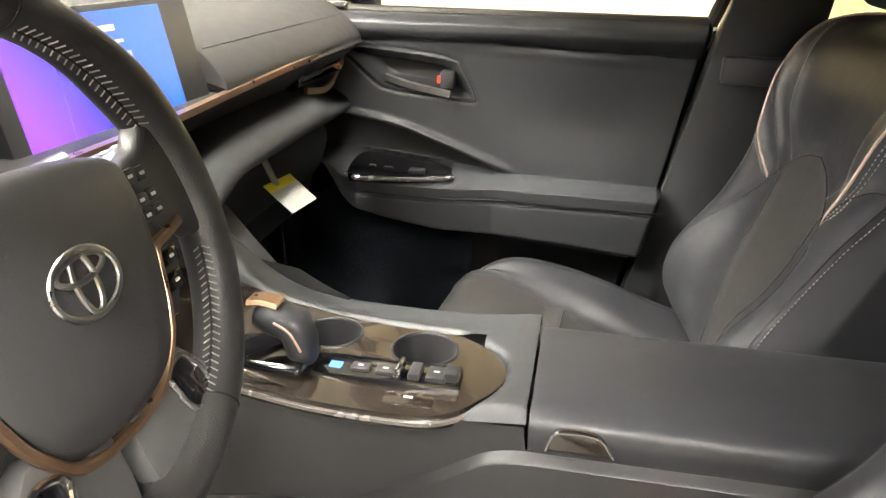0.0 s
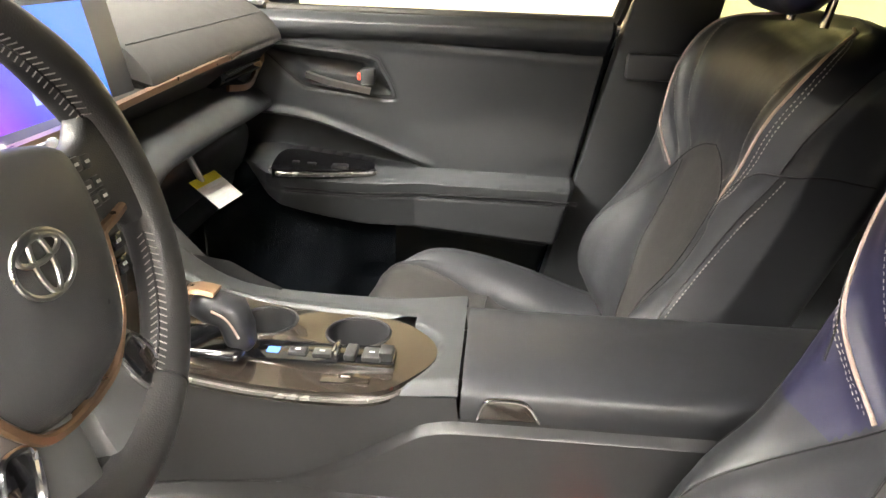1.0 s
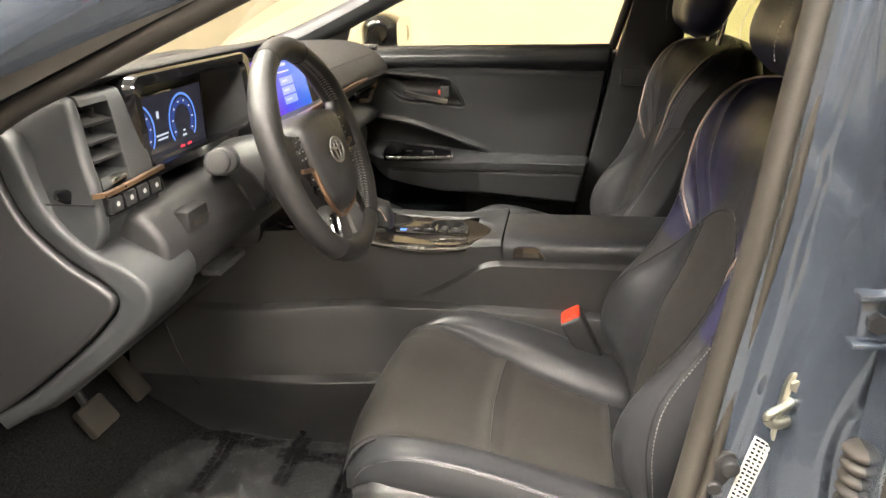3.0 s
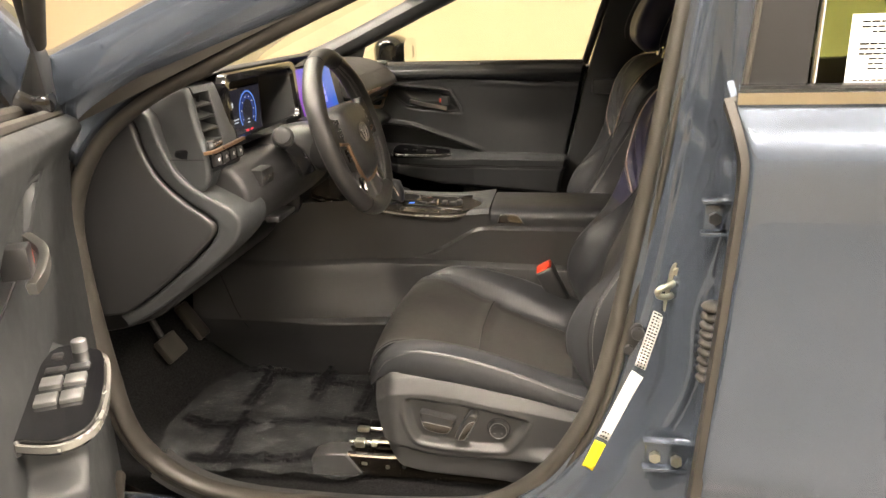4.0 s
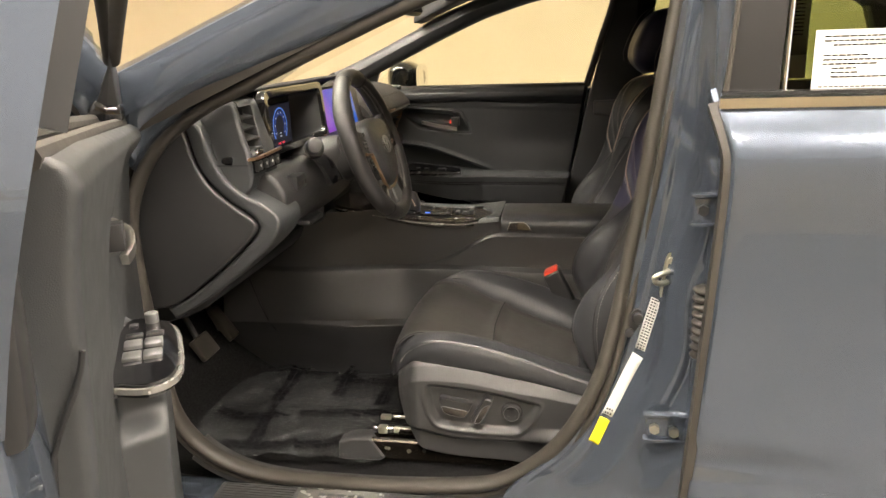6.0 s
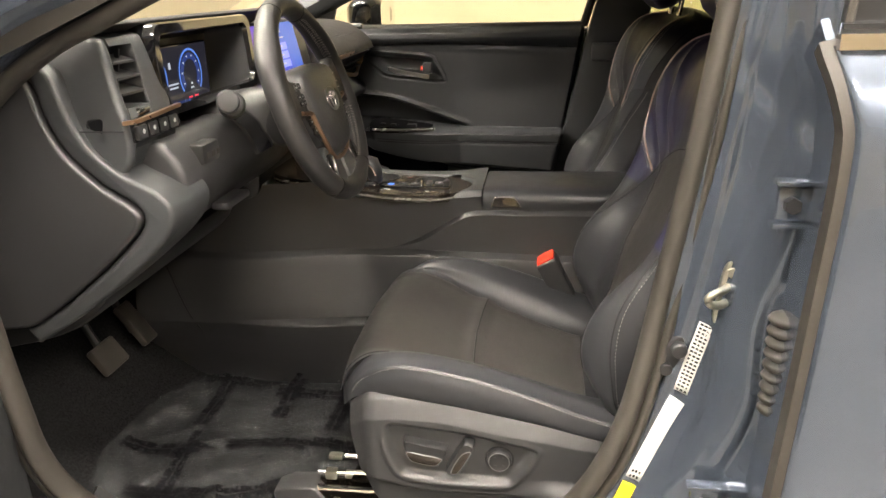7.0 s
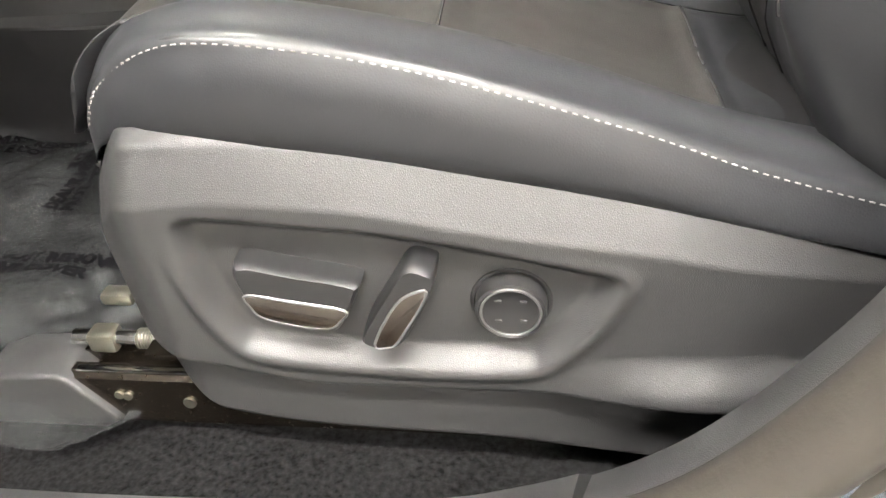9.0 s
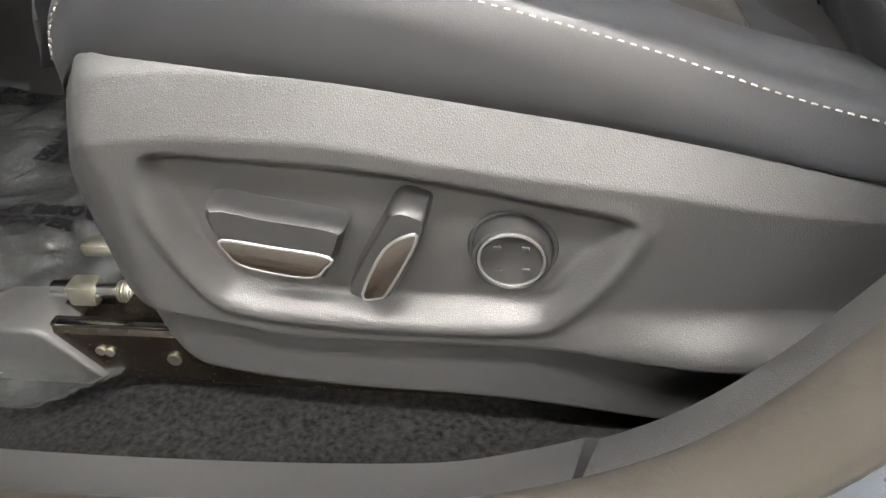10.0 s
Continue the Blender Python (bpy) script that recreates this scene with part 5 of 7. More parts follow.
for s in (-1, 1):
    def plan(pairs):
        return [(s * y, z) for y, z in (pairs if s > 0 else pairs[::-1])]
    # leather grip that runs from the rim in to the switches
    grip = prism(plan(catmull([(0.088, 0.036), (0.112, 0.046), (0.136, 0.066), (0.152, 0.060), (0.155, 0.0), (0.148, -0.032), (0.138, -0.026), (0.122, -0.014), (0.098, -0.020), (0.088, 0.0)], 4, True)), -0.014, 0.009, "x", 0.007, 3)
    spoke = part("spoke", wheel_bm(grip), RIM, wheel, "leather covered spoke")
    bed = prism(plan([(0.074, 0.036), (0.104, 0.040), (0.113, 0.010), (0.106, -0.034), (0.084, -0.064), (0.066, -0.060)]), -0.020, 0.008, "x", 0.004, 2)
    bed = part("switch_bed", wheel_bm(bed), SATIN, wheel, "satin black switch bed")
    for a, b, w, h in ((0.089, 0.031, 0.0065, 0.0050), (0.1015, 0.0300, 0.0050, 0.0050), (0.0905, 0.0145, 0.0075, 0.0042), (0.1035, 0.0150, 0.0050, 0.0042), (0.0905, 0.0040, 0.0075, 0.0042), (0.1035, 0.0045, 0.0050, 0.0042), (0.0945, -0.0265, 0.0085, 0.0055), (0.0900, -0.0420, 0.0085, 0.0060)):
        key = part("button", wheel_bm(box((0.006, s * a - w, b - h), (0.0112, s * a + w, b + h), 0.0014)), PIANO if b < -0.02 else SATIN, bed)
        part("mark", wheel_bm(box((0.0112, s * a - 0.0024, b - 0.0011), (0.0116, s * a + 0.0024, b + 0.0011))), MARK, key, smooth=False)
    edge = catmull([(0.0100, s * 0.118, -0.0085), (0.0110, s * 0.100, -0.0120), (0.0110, s * 0.0835, -0.0150), (0.0110, s * 0.0795, -0.0220), (0.0100, s * 0.0740, -0.0440), (0.0090, s * 0.0640, -0.0680), (0.0050, s * 0.042, -0.0930), (0.0020, s * 0.018, -0.1010), (0.0016, 0.0, -0.1018)], 6)
    part("trim_edge", sweep([at_wheel(p) for p in edge], [(-0.0030, -0.003), (0.0030, -0.003), (0.0034, 0.001), (0.002, 0.0032), (-0.002, 0.0032), (-0.0034, 0.001)], up=(1, 0, 0)), COPPER, bed, "copper edge")
    # lower spoke: a satin arm with a dark window in a bright frame
    arm = prism(plan(catmull([(0.008, -0.094), (0.036, -0.092), (0.060, -0.072), (0.088, -0.098), (0.098, -0.116), (0.082, -0.132), (0.050, -0.146), (0.012, -0.150)], 4, True)), -0.016, 0.003, "x", 0.005, 2)
    arm = part("lower_spoke", wheel_bm(arm), SILVER, wheel, "satin silver lower spoke")
    window = catmull([(0.050, -0.094), (0.068, -0.086), (0.078, -0.096), (0.084, -0.116), (0.074, -0.126), (0.060, -0.122)], 5, True)
    part("window", wheel_bm(prism(plan(window), 0.001, 0.0045, "x", 0.001)), PIANO, arm, "black window")
    part("window_rim", tube([at_wheel((0.0045, s * y, z)) for y, z in window], 0.0024, 8, True), CHROME, arm, "bright frame")
    part("inset", wheel_bm(prism(plan([(0.070, -0.102), (0.079, -0.100), (0.082, -0.115), (0.074, -0.122)]), 0.0035, 0.0062, "x", 0.001)), BRONZE, arm, "dark chrome inset")
part("lower_bridge", wheel_bm(box((-0.016, -0.040, -0.156), (0.000, 0.040, -0.140), 0.005)), RIM, wheel)
part("wheel_boss", cylinder(at_wheel((-0.06, 0, -0.01)), WHEEL.to_3x3() @ Vector((1, 0, 0)), 0.045, 0.06, 28, 0.006), SATIN, wheel)


# ---- centre console ----
console = thing("centre_console", (0, 0, 0.385), "dark centre console with padded lid, shifter and cup holders", "console")


def console_side(z, x):
    """Half width of the console at a height."""
    w = blend(z, [0.38, 0.53, 0.60, 0.70, 0.76, 0.80], [0.150, 0.145, 0.125, 0.106, 0.099, 0.098])
    return w + 0.075 * step(-x, 0.25, 0.62) * step(z, 0.40, 0.6)


def console_top(x):
    return blend(x, [-0.70, -0.52, -0.44, -0.36, -0.28, -0.20, -0.10, -0.066], [0.90, 0.885, 0.865, 0.826, 0.800, 0.793, 0.790, 0.792])


# near side skin: upper panel, lower panel and the swept crease between
def side_skin(sign):
    """Upper panel, a proud rear panel under a diagonal ledge, a lower panel under a second ledge and a kick ledge over the carpet."""
    xs = np.concatenate([np.linspace(-0.80, -0.36, 40), np.linspace(-0.355, 0.0, 110), np.linspace(0.005, 0.42, 50)])
    verts, faces, n = [], [], 0
    for x in xs:
        top = (min(console_top(x), 0.80 if x > -0.30 else 0.83) if x < -0.066 else 0.768)
        crease = blend(x, [-0.80, -0.36, -0.30, -0.25, -0.20, -0.15, -0.105, -0.085, -0.06, 0.42], [0.694, 0.684, 0.681, 0.685, 0.704, 0.731, 0.757, 0.763, 0.765, 0.765])
        second = blend(x, [-0.80, -0.30, -0.22, -0.10, 0.42], [0.694, 0.681, 0.682, 0.680, 0.668])
        second = min(second, crease - 0.0005)
        kick = blend(x, [-0.80, -0.60, -0.40, 0.42], [0.545, 0.545, 0.540, 0.530])
        f1, f2 = step(x, -0.33, -0.24), step(x, -0.62, -0.40)
        apart = step(crease - second, 0.0, 0.03)
        ledge = 0.006 * apart + 0.0015
        levels = [(0.38, 0.020 + 0.026 * f2, 4), (kick - 0.003, 0.020 + 0.026 * f2, 2), (kick, 0.020 + 0.024 * f2, 2), (kick + 0.008, 0.018 + 0.006 * f2, 8),
                  (second - 0.012, 0.012 + 0.012 * f1, 2), (second - 0.009, 0.011 + 0.012 * f1, 4), (second, 0.003 + 0.007 * apart, 2), (second + 0.001, 0.003 + 0.007 * apart, 8),
                  (crease - ledge - 0.001, 0.002 + 0.0075 * apart, 2), (crease - ledge, 0.002 + 0.007 * apart, 4), (crease, 0.0, 1), (max(top, crease + 0.001), 0.0, 0)]
        col = []
        for (z0, d0, m), (z1, d1, _) in zip(levels, levels[1:]):
            col += [(z0 + (z1 - z0) * j / m, d0 + (d1 - d0) * j / m) for j in range(m)]
        col.append((levels[-1][0], 0.0))
        n = len(col)
        verts += [(x, sign * (console_side(z, x) + d), z) for z, d in col]
    for i in range(len(xs) - 1):
        for j in range(n - 1):
            q = (i * n + j, i * n + j + 1, (i + 1) * n + j + 1, (i + 1) * n + j)
            faces.append(q if sign > 0 else q[::-1])
    panel = grid_part("side_panel", verts, faces, TRIMDARK, console, "dark grained side panel", angle=24)
    joint = [(-0.735 + 0.075 * t, sign * (console_side(0.675 - 0.155 * t, -0.735 + 0.075 * t) + 0.0125 + 0.006 * t), 0.675 - 0.155 * t) for t in np.linspace(0, 1, 20)]
    part("seam", tube(joint, 0.0018, 6), SEAM, panel)
    return panel


side_skin(-1)
side_skin(1)
part("inner_body", box((-0.062, -0.090, 0.40), (0.40, 0.090, 0.767), 0.01), SATIN, console)
# padded lid
LID = catmull([(-0.098, 0.768), (-0.097, 0.785), (-0.088, 0.800), (-0.060, 0.808), (0.0, 0.811), (0.060, 0.809), (0.088, 0.801), (0.098, 0.786), (0.098, 0.768)], 5)
rings = []
for x, s in ((-0.061, 0.93), (-0.063, 0.975), (-0.060, 0.99), (-0.054, 1.0), (0.10, 1.0), (0.25, 1.0), (0.385, 1.0), (0.395, 0.97)):
    rings.append([(x, y * (0.985 + 0.015 * s), 0.768 + (z - 0.768) * s) for y, z in LID])
v, f = loft(rings)
lid = grid_part("lid", v, f, LEATHER, console, "padded black leather lid", angle=60)
hook = catmull([(-0.046, 0.772), (-0.040, 0.790), (-0.030, 0.794), (-0.005, 0.794), (0.006, 0.788), (0.016, 0.772)], 4)
part("latch", prism(hook, -0.1025, -0.094, "y", 0.002), BRONZE, lid, "bronze latch")
part("latch_rim", sweep([(x, -0.1025, z) for x, z in hook], circle(0.0016, 6), up=(0, 1, 0)), CHROME, lid)

# deck around the trim plate
CUPS = ((-0.292, 0.012, 0.034), (-0.186, 0.010, 0.036))


def WELL(x, y):
    return -0.36 < x < -0.125 and -0.09 < y < 0.050


def plate_z(x):
    return blend(x, [-0.52, -0.44, -0.36, -0.28, -0.20, -0.10], [0.845, 0.832, 0.815, 0.802, 0.797, 0.797])


PLATE = catmull([(-0.50, -0.116), (-0.35, -0.116), (-0.20, -0.114), (-0.145, -0.106), (-0.112, -0.072), (-0.094, -0.034), (-0.102, 0.004), (-0.138, 0.040), (-0.18, 0.050), (-0.26, 0.052), (-0.36, 0.054), (-0.50, 0.056)], 6, True)
RAIL_LINE = ([-0.72, -0.56, -0.50, -0.441, -0.394, -0.344, -0.262, -0.16, -0.11, -0.08, -0.06], [1.02, 0.97, 0.915, 0.862, 0.826, 0.806, 0.799, 0.798, 0.802, 0.806, 0.807])


def deck_z(x, y, d):
    """Soft skin round the trim plate: it lips over the plate's edge, climbs to the dashboard and meets the lid."""
    level = plate_z(x) + 0.006 * step(-d, 0.0, 0.010)
    level += (0.806 - level) * step(x, -0.112, -0.074)
    far = step(y, 0.050, 0.085)
    level = level * (1 - far) + blend(x, *RAIL_LINE) * far
    level -= 0.020 * step(-y, 0.080, 0.104) ** 2 + 0.030 * step(y, 0.105, 0.135)
    return level - 0.018 * step(d, -0.002, 0.002)


nx, ny = 150, 90
xs = np.linspace(-0.72, -0.0665, nx)
ts = np.linspace(-1, 1, ny)
plan_x = np.repeat(xs, ny).reshape(nx, ny)
wide = np.array([console_side(min(console_top(x), 0.80), x) for x in xs])
plan_y = np.where(ts < 0, ts * (wide[:, None] - 0.001), ts * (wide[:, None] + 0.03))
inside = polygon_distance(plan_x, plan_y, [tuple(p) for p in PLATE])
verts = [(plan_x[i, j], plan_y[i, j], deck_z(plan_x[i, j], plan_y[i, j], inside[i, j])) for i in range(nx) for j in range(ny)]
faces = []
for i in range(nx - 1):
    for j in range(ny - 1):
        if not WELL(plan_x[i, j], (plan_y[i, j] + plan_y[i, j + 1]) / 2):
            faces.append((i * ny + j, (i + 1) * ny + j, (i + 1) * ny + j + 1, i * ny + j + 1))
grid_part("deck", verts, faces, SOFT, console, "soft dark deck", angle=50)


bm = bmesh.new()
a = [bm.verts.new((x, y, plate_z(x) + 0.002)) for x, y in PLATE]
b = [bm.verts.new((x, y, plate_z(x) - 0.014)) for x, y in PLATE]
loops = [a] + [[bm.verts.new((cx + r * math.cos(t), cy + r * math.sin(t), plate_z(cx) + 0.002)) for t in np.linspace(0, 2 * math.pi, 32, endpoint=False)] for cx, cy, r in CUPS]
rim_edges = [bm.edges.new((q[i], q[(i + 1) % len(q)])) for q in loops for i in range(len(q))]
bmesh.ops.triangle_fill(bm, use_beauty=True, use_dissolve=False, edges=rim_edges)
for i in range(len(a)):
    k = (i + 1) % len(a)
    bm.faces.new((a[i], b[i], b[k], a[k]))
bmesh.ops.recalc_face_normals(bm, faces=bm.faces)
trim = part("trim_plate", bm, BRONZE, console, "glossy dark bronze trim plate", angle=40)
near_edge = [(x, y - 0.002, plate_z(x) - 0.006) for x, y in PLATE[:38]]
part("chrome_line", sweep(near_edge, [(-0.002, -0.0018), (0.002, -0.0018), (0.002, 0.0018), (-0.002, 0.0018)]), PULL, trim, "bright lower line")
# cup holders
for x, y, r in CUPS:
    z = plate_z(x) + 0.002
    cup = part("cup_holder", tube([(x + r * math.cos(t), y + r * math.sin(t), z) for t in np.linspace(0, 2 * math.pi, 40, endpoint=False)], 0.0018, 6, True), SATIN, console, "round cup holder with a grey liner")
    bm = bmesh.new()
    rows = [[bm.verts.new((x + q * math.cos(t), y + q * math.sin(t), z + d)) for t in np.linspace(0, 2 * math.pi, 40, endpoint=False)] for q, d in ((r + 0.001, 0.0), (r - 0.001, -0.006), (r - 0.003, -0.045), (r - 0.010, -0.052))]
    for r1, r2 in zip(rows, rows[1:]):
        for k in range(40):
            bm.faces.new((r1[k], r1[(k + 1) % 40], r2[(k + 1) % 40], r2[k]))
    bm.faces.new(rows[-1])
    part("liner", bm, SATIN, cup, "dark liner")
# shifter
boot = part("shifter_base", box((-0.375, -0.092, plate_z(-0.32) - 0.004), (-0.288, -0.028, plate_z(-0.30) + 0.016), 0.008, 3), PIANO, console, "gloss black shifter base")
rings = []
line = catmull([(-0.296, 0.812), (-0.299, 0.836), (-0.308, 0.854), (-0.345, 0.860)], 10)
for t, w, h in ((0.0, 0.014, 0.012), (0.08, 0.019, 0.014), (0.30, 0.021, 0.016), (0.60, 0.0215, 0.018), (0.85, 0.021, 0.016), (0.97, 0.016, 0.011), (1.0, 0.008, 0.006)):
    k = t * (len(line) - 1)
    i = min(int(k), len(line) - 2)
    c = line[i] + (line[i + 1] - line[i]) * (k - i)
    d = (line[i + 1] - line[i]) / np.linalg.norm(line[i + 1] - line[i])
    nrm = np.array((-d[1], d[0]))
    rings.append([(c[0] + nrm[0] * h * math.sin(t2), -0.060 + w * np.sign(math.cos(t2)) * abs(math.cos(t2)) ** 0.7, c[1] + nrm[1] * h * math.sin(t2)) for t2 in np.linspace(0, 2 * math.pi, 20, endpoint=False)])
v, f = loft(rings)
knob = grid_part("shifter", v, f, LEATHER, console, "leather and copper trimmed shifter", angle=60)
part("shifter_cap", sweep(catmull([(-0.350, -0.060, 0.8755), (-0.335, -0.060, 0.8775), (-0.318, -0.060, 0.8745)], 5), [(-0.013, -0.002), (0.013, -0.002), (0.010, 0.002), (-0.010, 0.002)]), COPPER, knob, "copper cap")
part("piping", sweep(catmull([(-0.318, -0.0815, 0.862), (-0.302, -0.0812, 0.852), (-0.292, -0.080, 0.832)], 6), circle(0.0013, 6)), PIPING, knob)
# control strip
strip = part("control_strip", box((-0.292, -0.070, 0.797), (-0.136, -0.030, 0.807), 0.003, 2, pose(0, 0, 0, 0, 1.5, 3).to_3x3()), PIANO, console, "piano black control strip")
LED = glowing("blue led", (0.08, 0.25, 1.0), 1.2)
part("drive_light", box((-0.272, -0.062, 0.807), (-0.258, -0.050, 0.8085)), LED, strip, "blue drive mode light", smooth=False)
for k, (x, y, w, d, h) in enumerate(((-0.238, -0.056, 0.020, 0.014, 0.004), (-0.212, -0.056, 0.020, 0.014, 0.004), (-0.198, -0.052, 0.006, 0.026, 0.010), (-0.182, -0.052, 0.012, 0.026, 0.006), (-0.160, -0.052, 0.020, 0.024, 0.004), (-0.145, -0.050, 0.014, 0.020, 0.008))):
    key = part("button", box((x - w / 2, y - d / 2, 0.803), (x + w / 2, y + d / 2, 0.807 + h), 0.002), CHROME if k == 2 else SATIN, strip)
    if k in (0, 1, 4):
        part("mark", box((x - 0.0028, y - 0.0012, 0.807 + h), (x + 0.0028, y + 0.0012, 0.8075 + h)), MARK, key, smooth=False)
hatch = part("small_hatch", box((-0.206, -0.098, 0.797), (-0.156, -0.074, 0.8005), 0.001), BRONZE, console, "small bronze hatch")
part("mark", box((-0.186, -0.088, 0.8005), (-0.177, -0.085, 0.801)), MARK, hatch, smooth=False)


# ---- front seats ----
def pinch(ob, lines, depth, width, followers=()):
    """Sinks a padded skin along its sewn lines; the seams and threads on it follow."""
    me = ob.data
    me.update()
    co = np.empty(len(me.vertices) * 3)
    me.vertices.foreach_get("co", co)
    co = co.reshape(-1, 3)
    nor = np.empty(len(co) * 3)
    me.vertices.foreach_get("normal", nor)
    nor = nor.reshape(-1, 3)
    def tree(points):
        kd = mathutils.kdtree.KDTree(len(points))
        for k, p in enumerate(points):
            kd.insert(p, k)
        kd.balance()
        return kd
    sewn = tree([p for line in lines for p in line])
    dist = np.array([sewn.find(p)[2] for p in co])
    sink = nor * (-depth * np.exp(-(dist / width) ** 2))[:, None]
    skin = tree(co) if followers else None
    for other in followers:
        for v in other.data.vertices:
            v.co += Vector(sink[skin.find(v.co)[1]])
        other.data.update()
    me.vertices.foreach_set("co", (co + sink).ravel())
    me.update()


LEAN_BACK = radians(21)
UPWARD = np.array((math.sin(LEAN_BACK), 0, math.cos(LEAN_BACK)))
FORWARD = np.array((-math.cos(LEAN_BACK), 0, math.sin(LEAN_BACK)))
FOOT = np.array((0.165, 0, 0.555))
BACK_H = 0.615


def back_section(v):
    """Half of the backrest's outline at a height, from the middle of the face round to the middle of the rear: (sideways, forwards)."""
    w = blend(v, [0, 0.12, 0.30, 0.45, 0.62, 0.80, 0.92, 1.0], [0.240, 0.245, 0.253, 0.254, 0.261, 0.272, 0.272, 0.211])
    b = blend(v, [0, 0.06, 0.12, 0.20, 0.30, 0.45, 0.62, 0.80, 0.92, 1.0], [-0.030, 0.020, 0.062, 0.089, 0.090, 0.064, 0.060, 0.072, 0.047, -0.012])
    c = blend(v, [0, 0.07, 0.15, 0.30, 0.45, 0.62, 0.80, 0.92, 1.0], [-0.040, 0.006, 0.024, 0.029, 0.020, 0.021, 0.036, 0.022, -0.023])
    r = blend(v, [0, 0.5, 0.85, 1.0], [-0.075, -0.085, -0.080, -0.060])
    return [(0, c), (0.30 * w, c + 0.004), (0.52 * w, c + 0.16 * (b - c) + 0.004), (0.68 * w, c + 0.68 * (b - c)), (0.80 * w, b), (0.91 * w, b - 0.012), (0.985 * w, b - 0.045), (w, 0.3 * b + 0.3 * r), (0.96 * w, r + 0.01), (0.70 * w, r - 0.012), (0, r - 0.015)]


@functools.lru_cache(None)
def back_half(v):
    s = back_section(v)
    return catmull([(-s[1][0], s[1][1])] + s, 10)[10:]


def back_point(a, v):
    """a: -1 to 1 runs across the face, past 0.8 round the side."""
    half = back_half(round(v, 4))
    k = abs(a) * (len(half) - 1) * 0.86
    i = min(int(k), len(half) - 2)
    q = half[i] + (half[i + 1] - half[i]) * (k - i)
    return FOOT + UPWARD * (v * BACK_H) + FORWARD * q[1] + np.array((0, math.copysign(q[0], a), 0))


def face_line(pairs, n=14, lift=0.0):
    out = []
    for a, v in catmull(pairs, n):
        p = back_point(float(a), float(v))
        if lift:
            e = 0.004
            t1, t2 = back_point(float(a) + e, float(v)) - p, back_point(float(a), min(float(v) + e, 1.0)) - back_point(float(a), min(float(v) + e, 1.0) - e)
            nn = np.cross(t1, t2)
            nn /= np.linalg.norm(nn) + 1e-9
            p = p - nn * lift * (1 if nn[0] > 0 else -1) if abs(nn[0]) > 0.15 else p + np.array((0, math.copysign(lift, a), 0))
        out.append(p)
    return out


PIPE = [(0.24, 0.55), (0.42, 0.62), (0.49, 0.68), (0.52, 0.76), (0.53, 0.86), (0.46, 0.955), (0.25, 0.995)]
ARCH = [(0.0, 0.672), (0.08, 0.65), (0.17, 0.60), (0.24, 0.535), (0.38, 0.40), (0.45, 0.28), (0.48, 0.14)]
BACK_SEAMS = {
    "arch": ARCH,
    "insert": [(0.17, 0.585), (0.14, 0.38), (0.07, 0.25), (0.04, 0.02)],
    "joint": [(0.42, 0.57), (0.46, 0.63), (0.57, 0.695), (0.65, 0.715), (0.90, 0.76)],
    "shoulder": [(0.65, 0.72), (0.68, 0.84), (0.67, 0.95)],
    "bolster": [(0.65, 0.71), (0.59, 0.60), (0.56, 0.47), (0.58, 0.37), (0.66, 0.24), (0.69, 0.16), (0.66, 0.07)],
}


def insert_half(x):
    """Half width of the seat's middle panel, which narrows rearwards."""
    return blend(x, [-0.245, -0.22, -0.06, 0.14, 0.24], [0.172, 0.180, 0.155, 0.118, 0.108])


def cushion_section(x):
    c = blend(x, [-0.245, -0.225, -0.19, -0.14, -0.07, 0.02, 0.12, 0.24], [0.588, 0.632, 0.655, 0.648, 0.614, 0.584, 0.556, 0.540])
    b = blend(x, [-0.245, -0.225, -0.19, -0.14, -0.07, 0.02, 0.12, 0.24], [0.580, 0.622, 0.661, 0.677, 0.670, 0.647, 0.611, 0.578])
    w = blend(x, [-0.245, -0.235, -0.22, -0.19, -0.15, -0.10, 0.24], [0.160, 0.192, 0.216, 0.240, 0.253, 0.258, 0.258])
    low = blend(x, [-0.245, -0.20, -0.10, 0.24], [0.585, 0.598, 0.590, 0.550])
    h = insert_half(x)
    e = 0.80 * w
    return [(0, c), (0.55 * h, c + 0.003), (h - 0.010, c + 0.002), (h, c), (h + 0.012, c + 0.006 + 0.10 * (b - c)), (0.5 * (h + e), c + 0.70 * (b - c)), (e, b), (0.89 * w, b - 0.003), (0.945 * w, b - 0.010), (0.975 * w, b - 0.030), (0.955 * w, 0.45 * (b - 0.03) + 0.55 * low), (0.87 * w, low), (0.7 * w, low - 0.01), (0, low - 0.01)]


@functools.lru_cache(None)
def cushion_half(x):
    s = cushion_section(x)
    return catmull([(-s[1][0], s[1][1])] + s, 7)[7:]


def bow(x, y):
    """How far the front edge bows forwards at its middle."""
    return 0.030 * max(0.0, 1 - (y / 0.25) ** 2) * float(step(-x, 0.06, 0.24))


def cushion_point(a, x):
    """a counts the section's control points from the middle outwards."""
    half = cushion_half(x)
    k = abs(a) * 7
    i = min(int(k), len(half) - 2)
    q = half[i] + (half[i + 1] - half[i]) * (k - i)
    return np.array((x - bow(x, q[0]), math.copysign(q[0], a), q[1]))


def valance_top(x):
    return blend(x, [-0.240, -0.222, -0.195, -0.094, 0.003, 0.075, 0.133, 0.24], [0.580, 0.600, 0.622, 0.624, 0.608, 0.598, 0.588, 0.574])


def valance_low(x):
    return blend(x, [-0.240, -0.231, -0.212, -0.178, 0.0, 0.079, 0.24], [0.585, 0.53, 0.476, 0.432, 0.416, 0.408, 0.400])


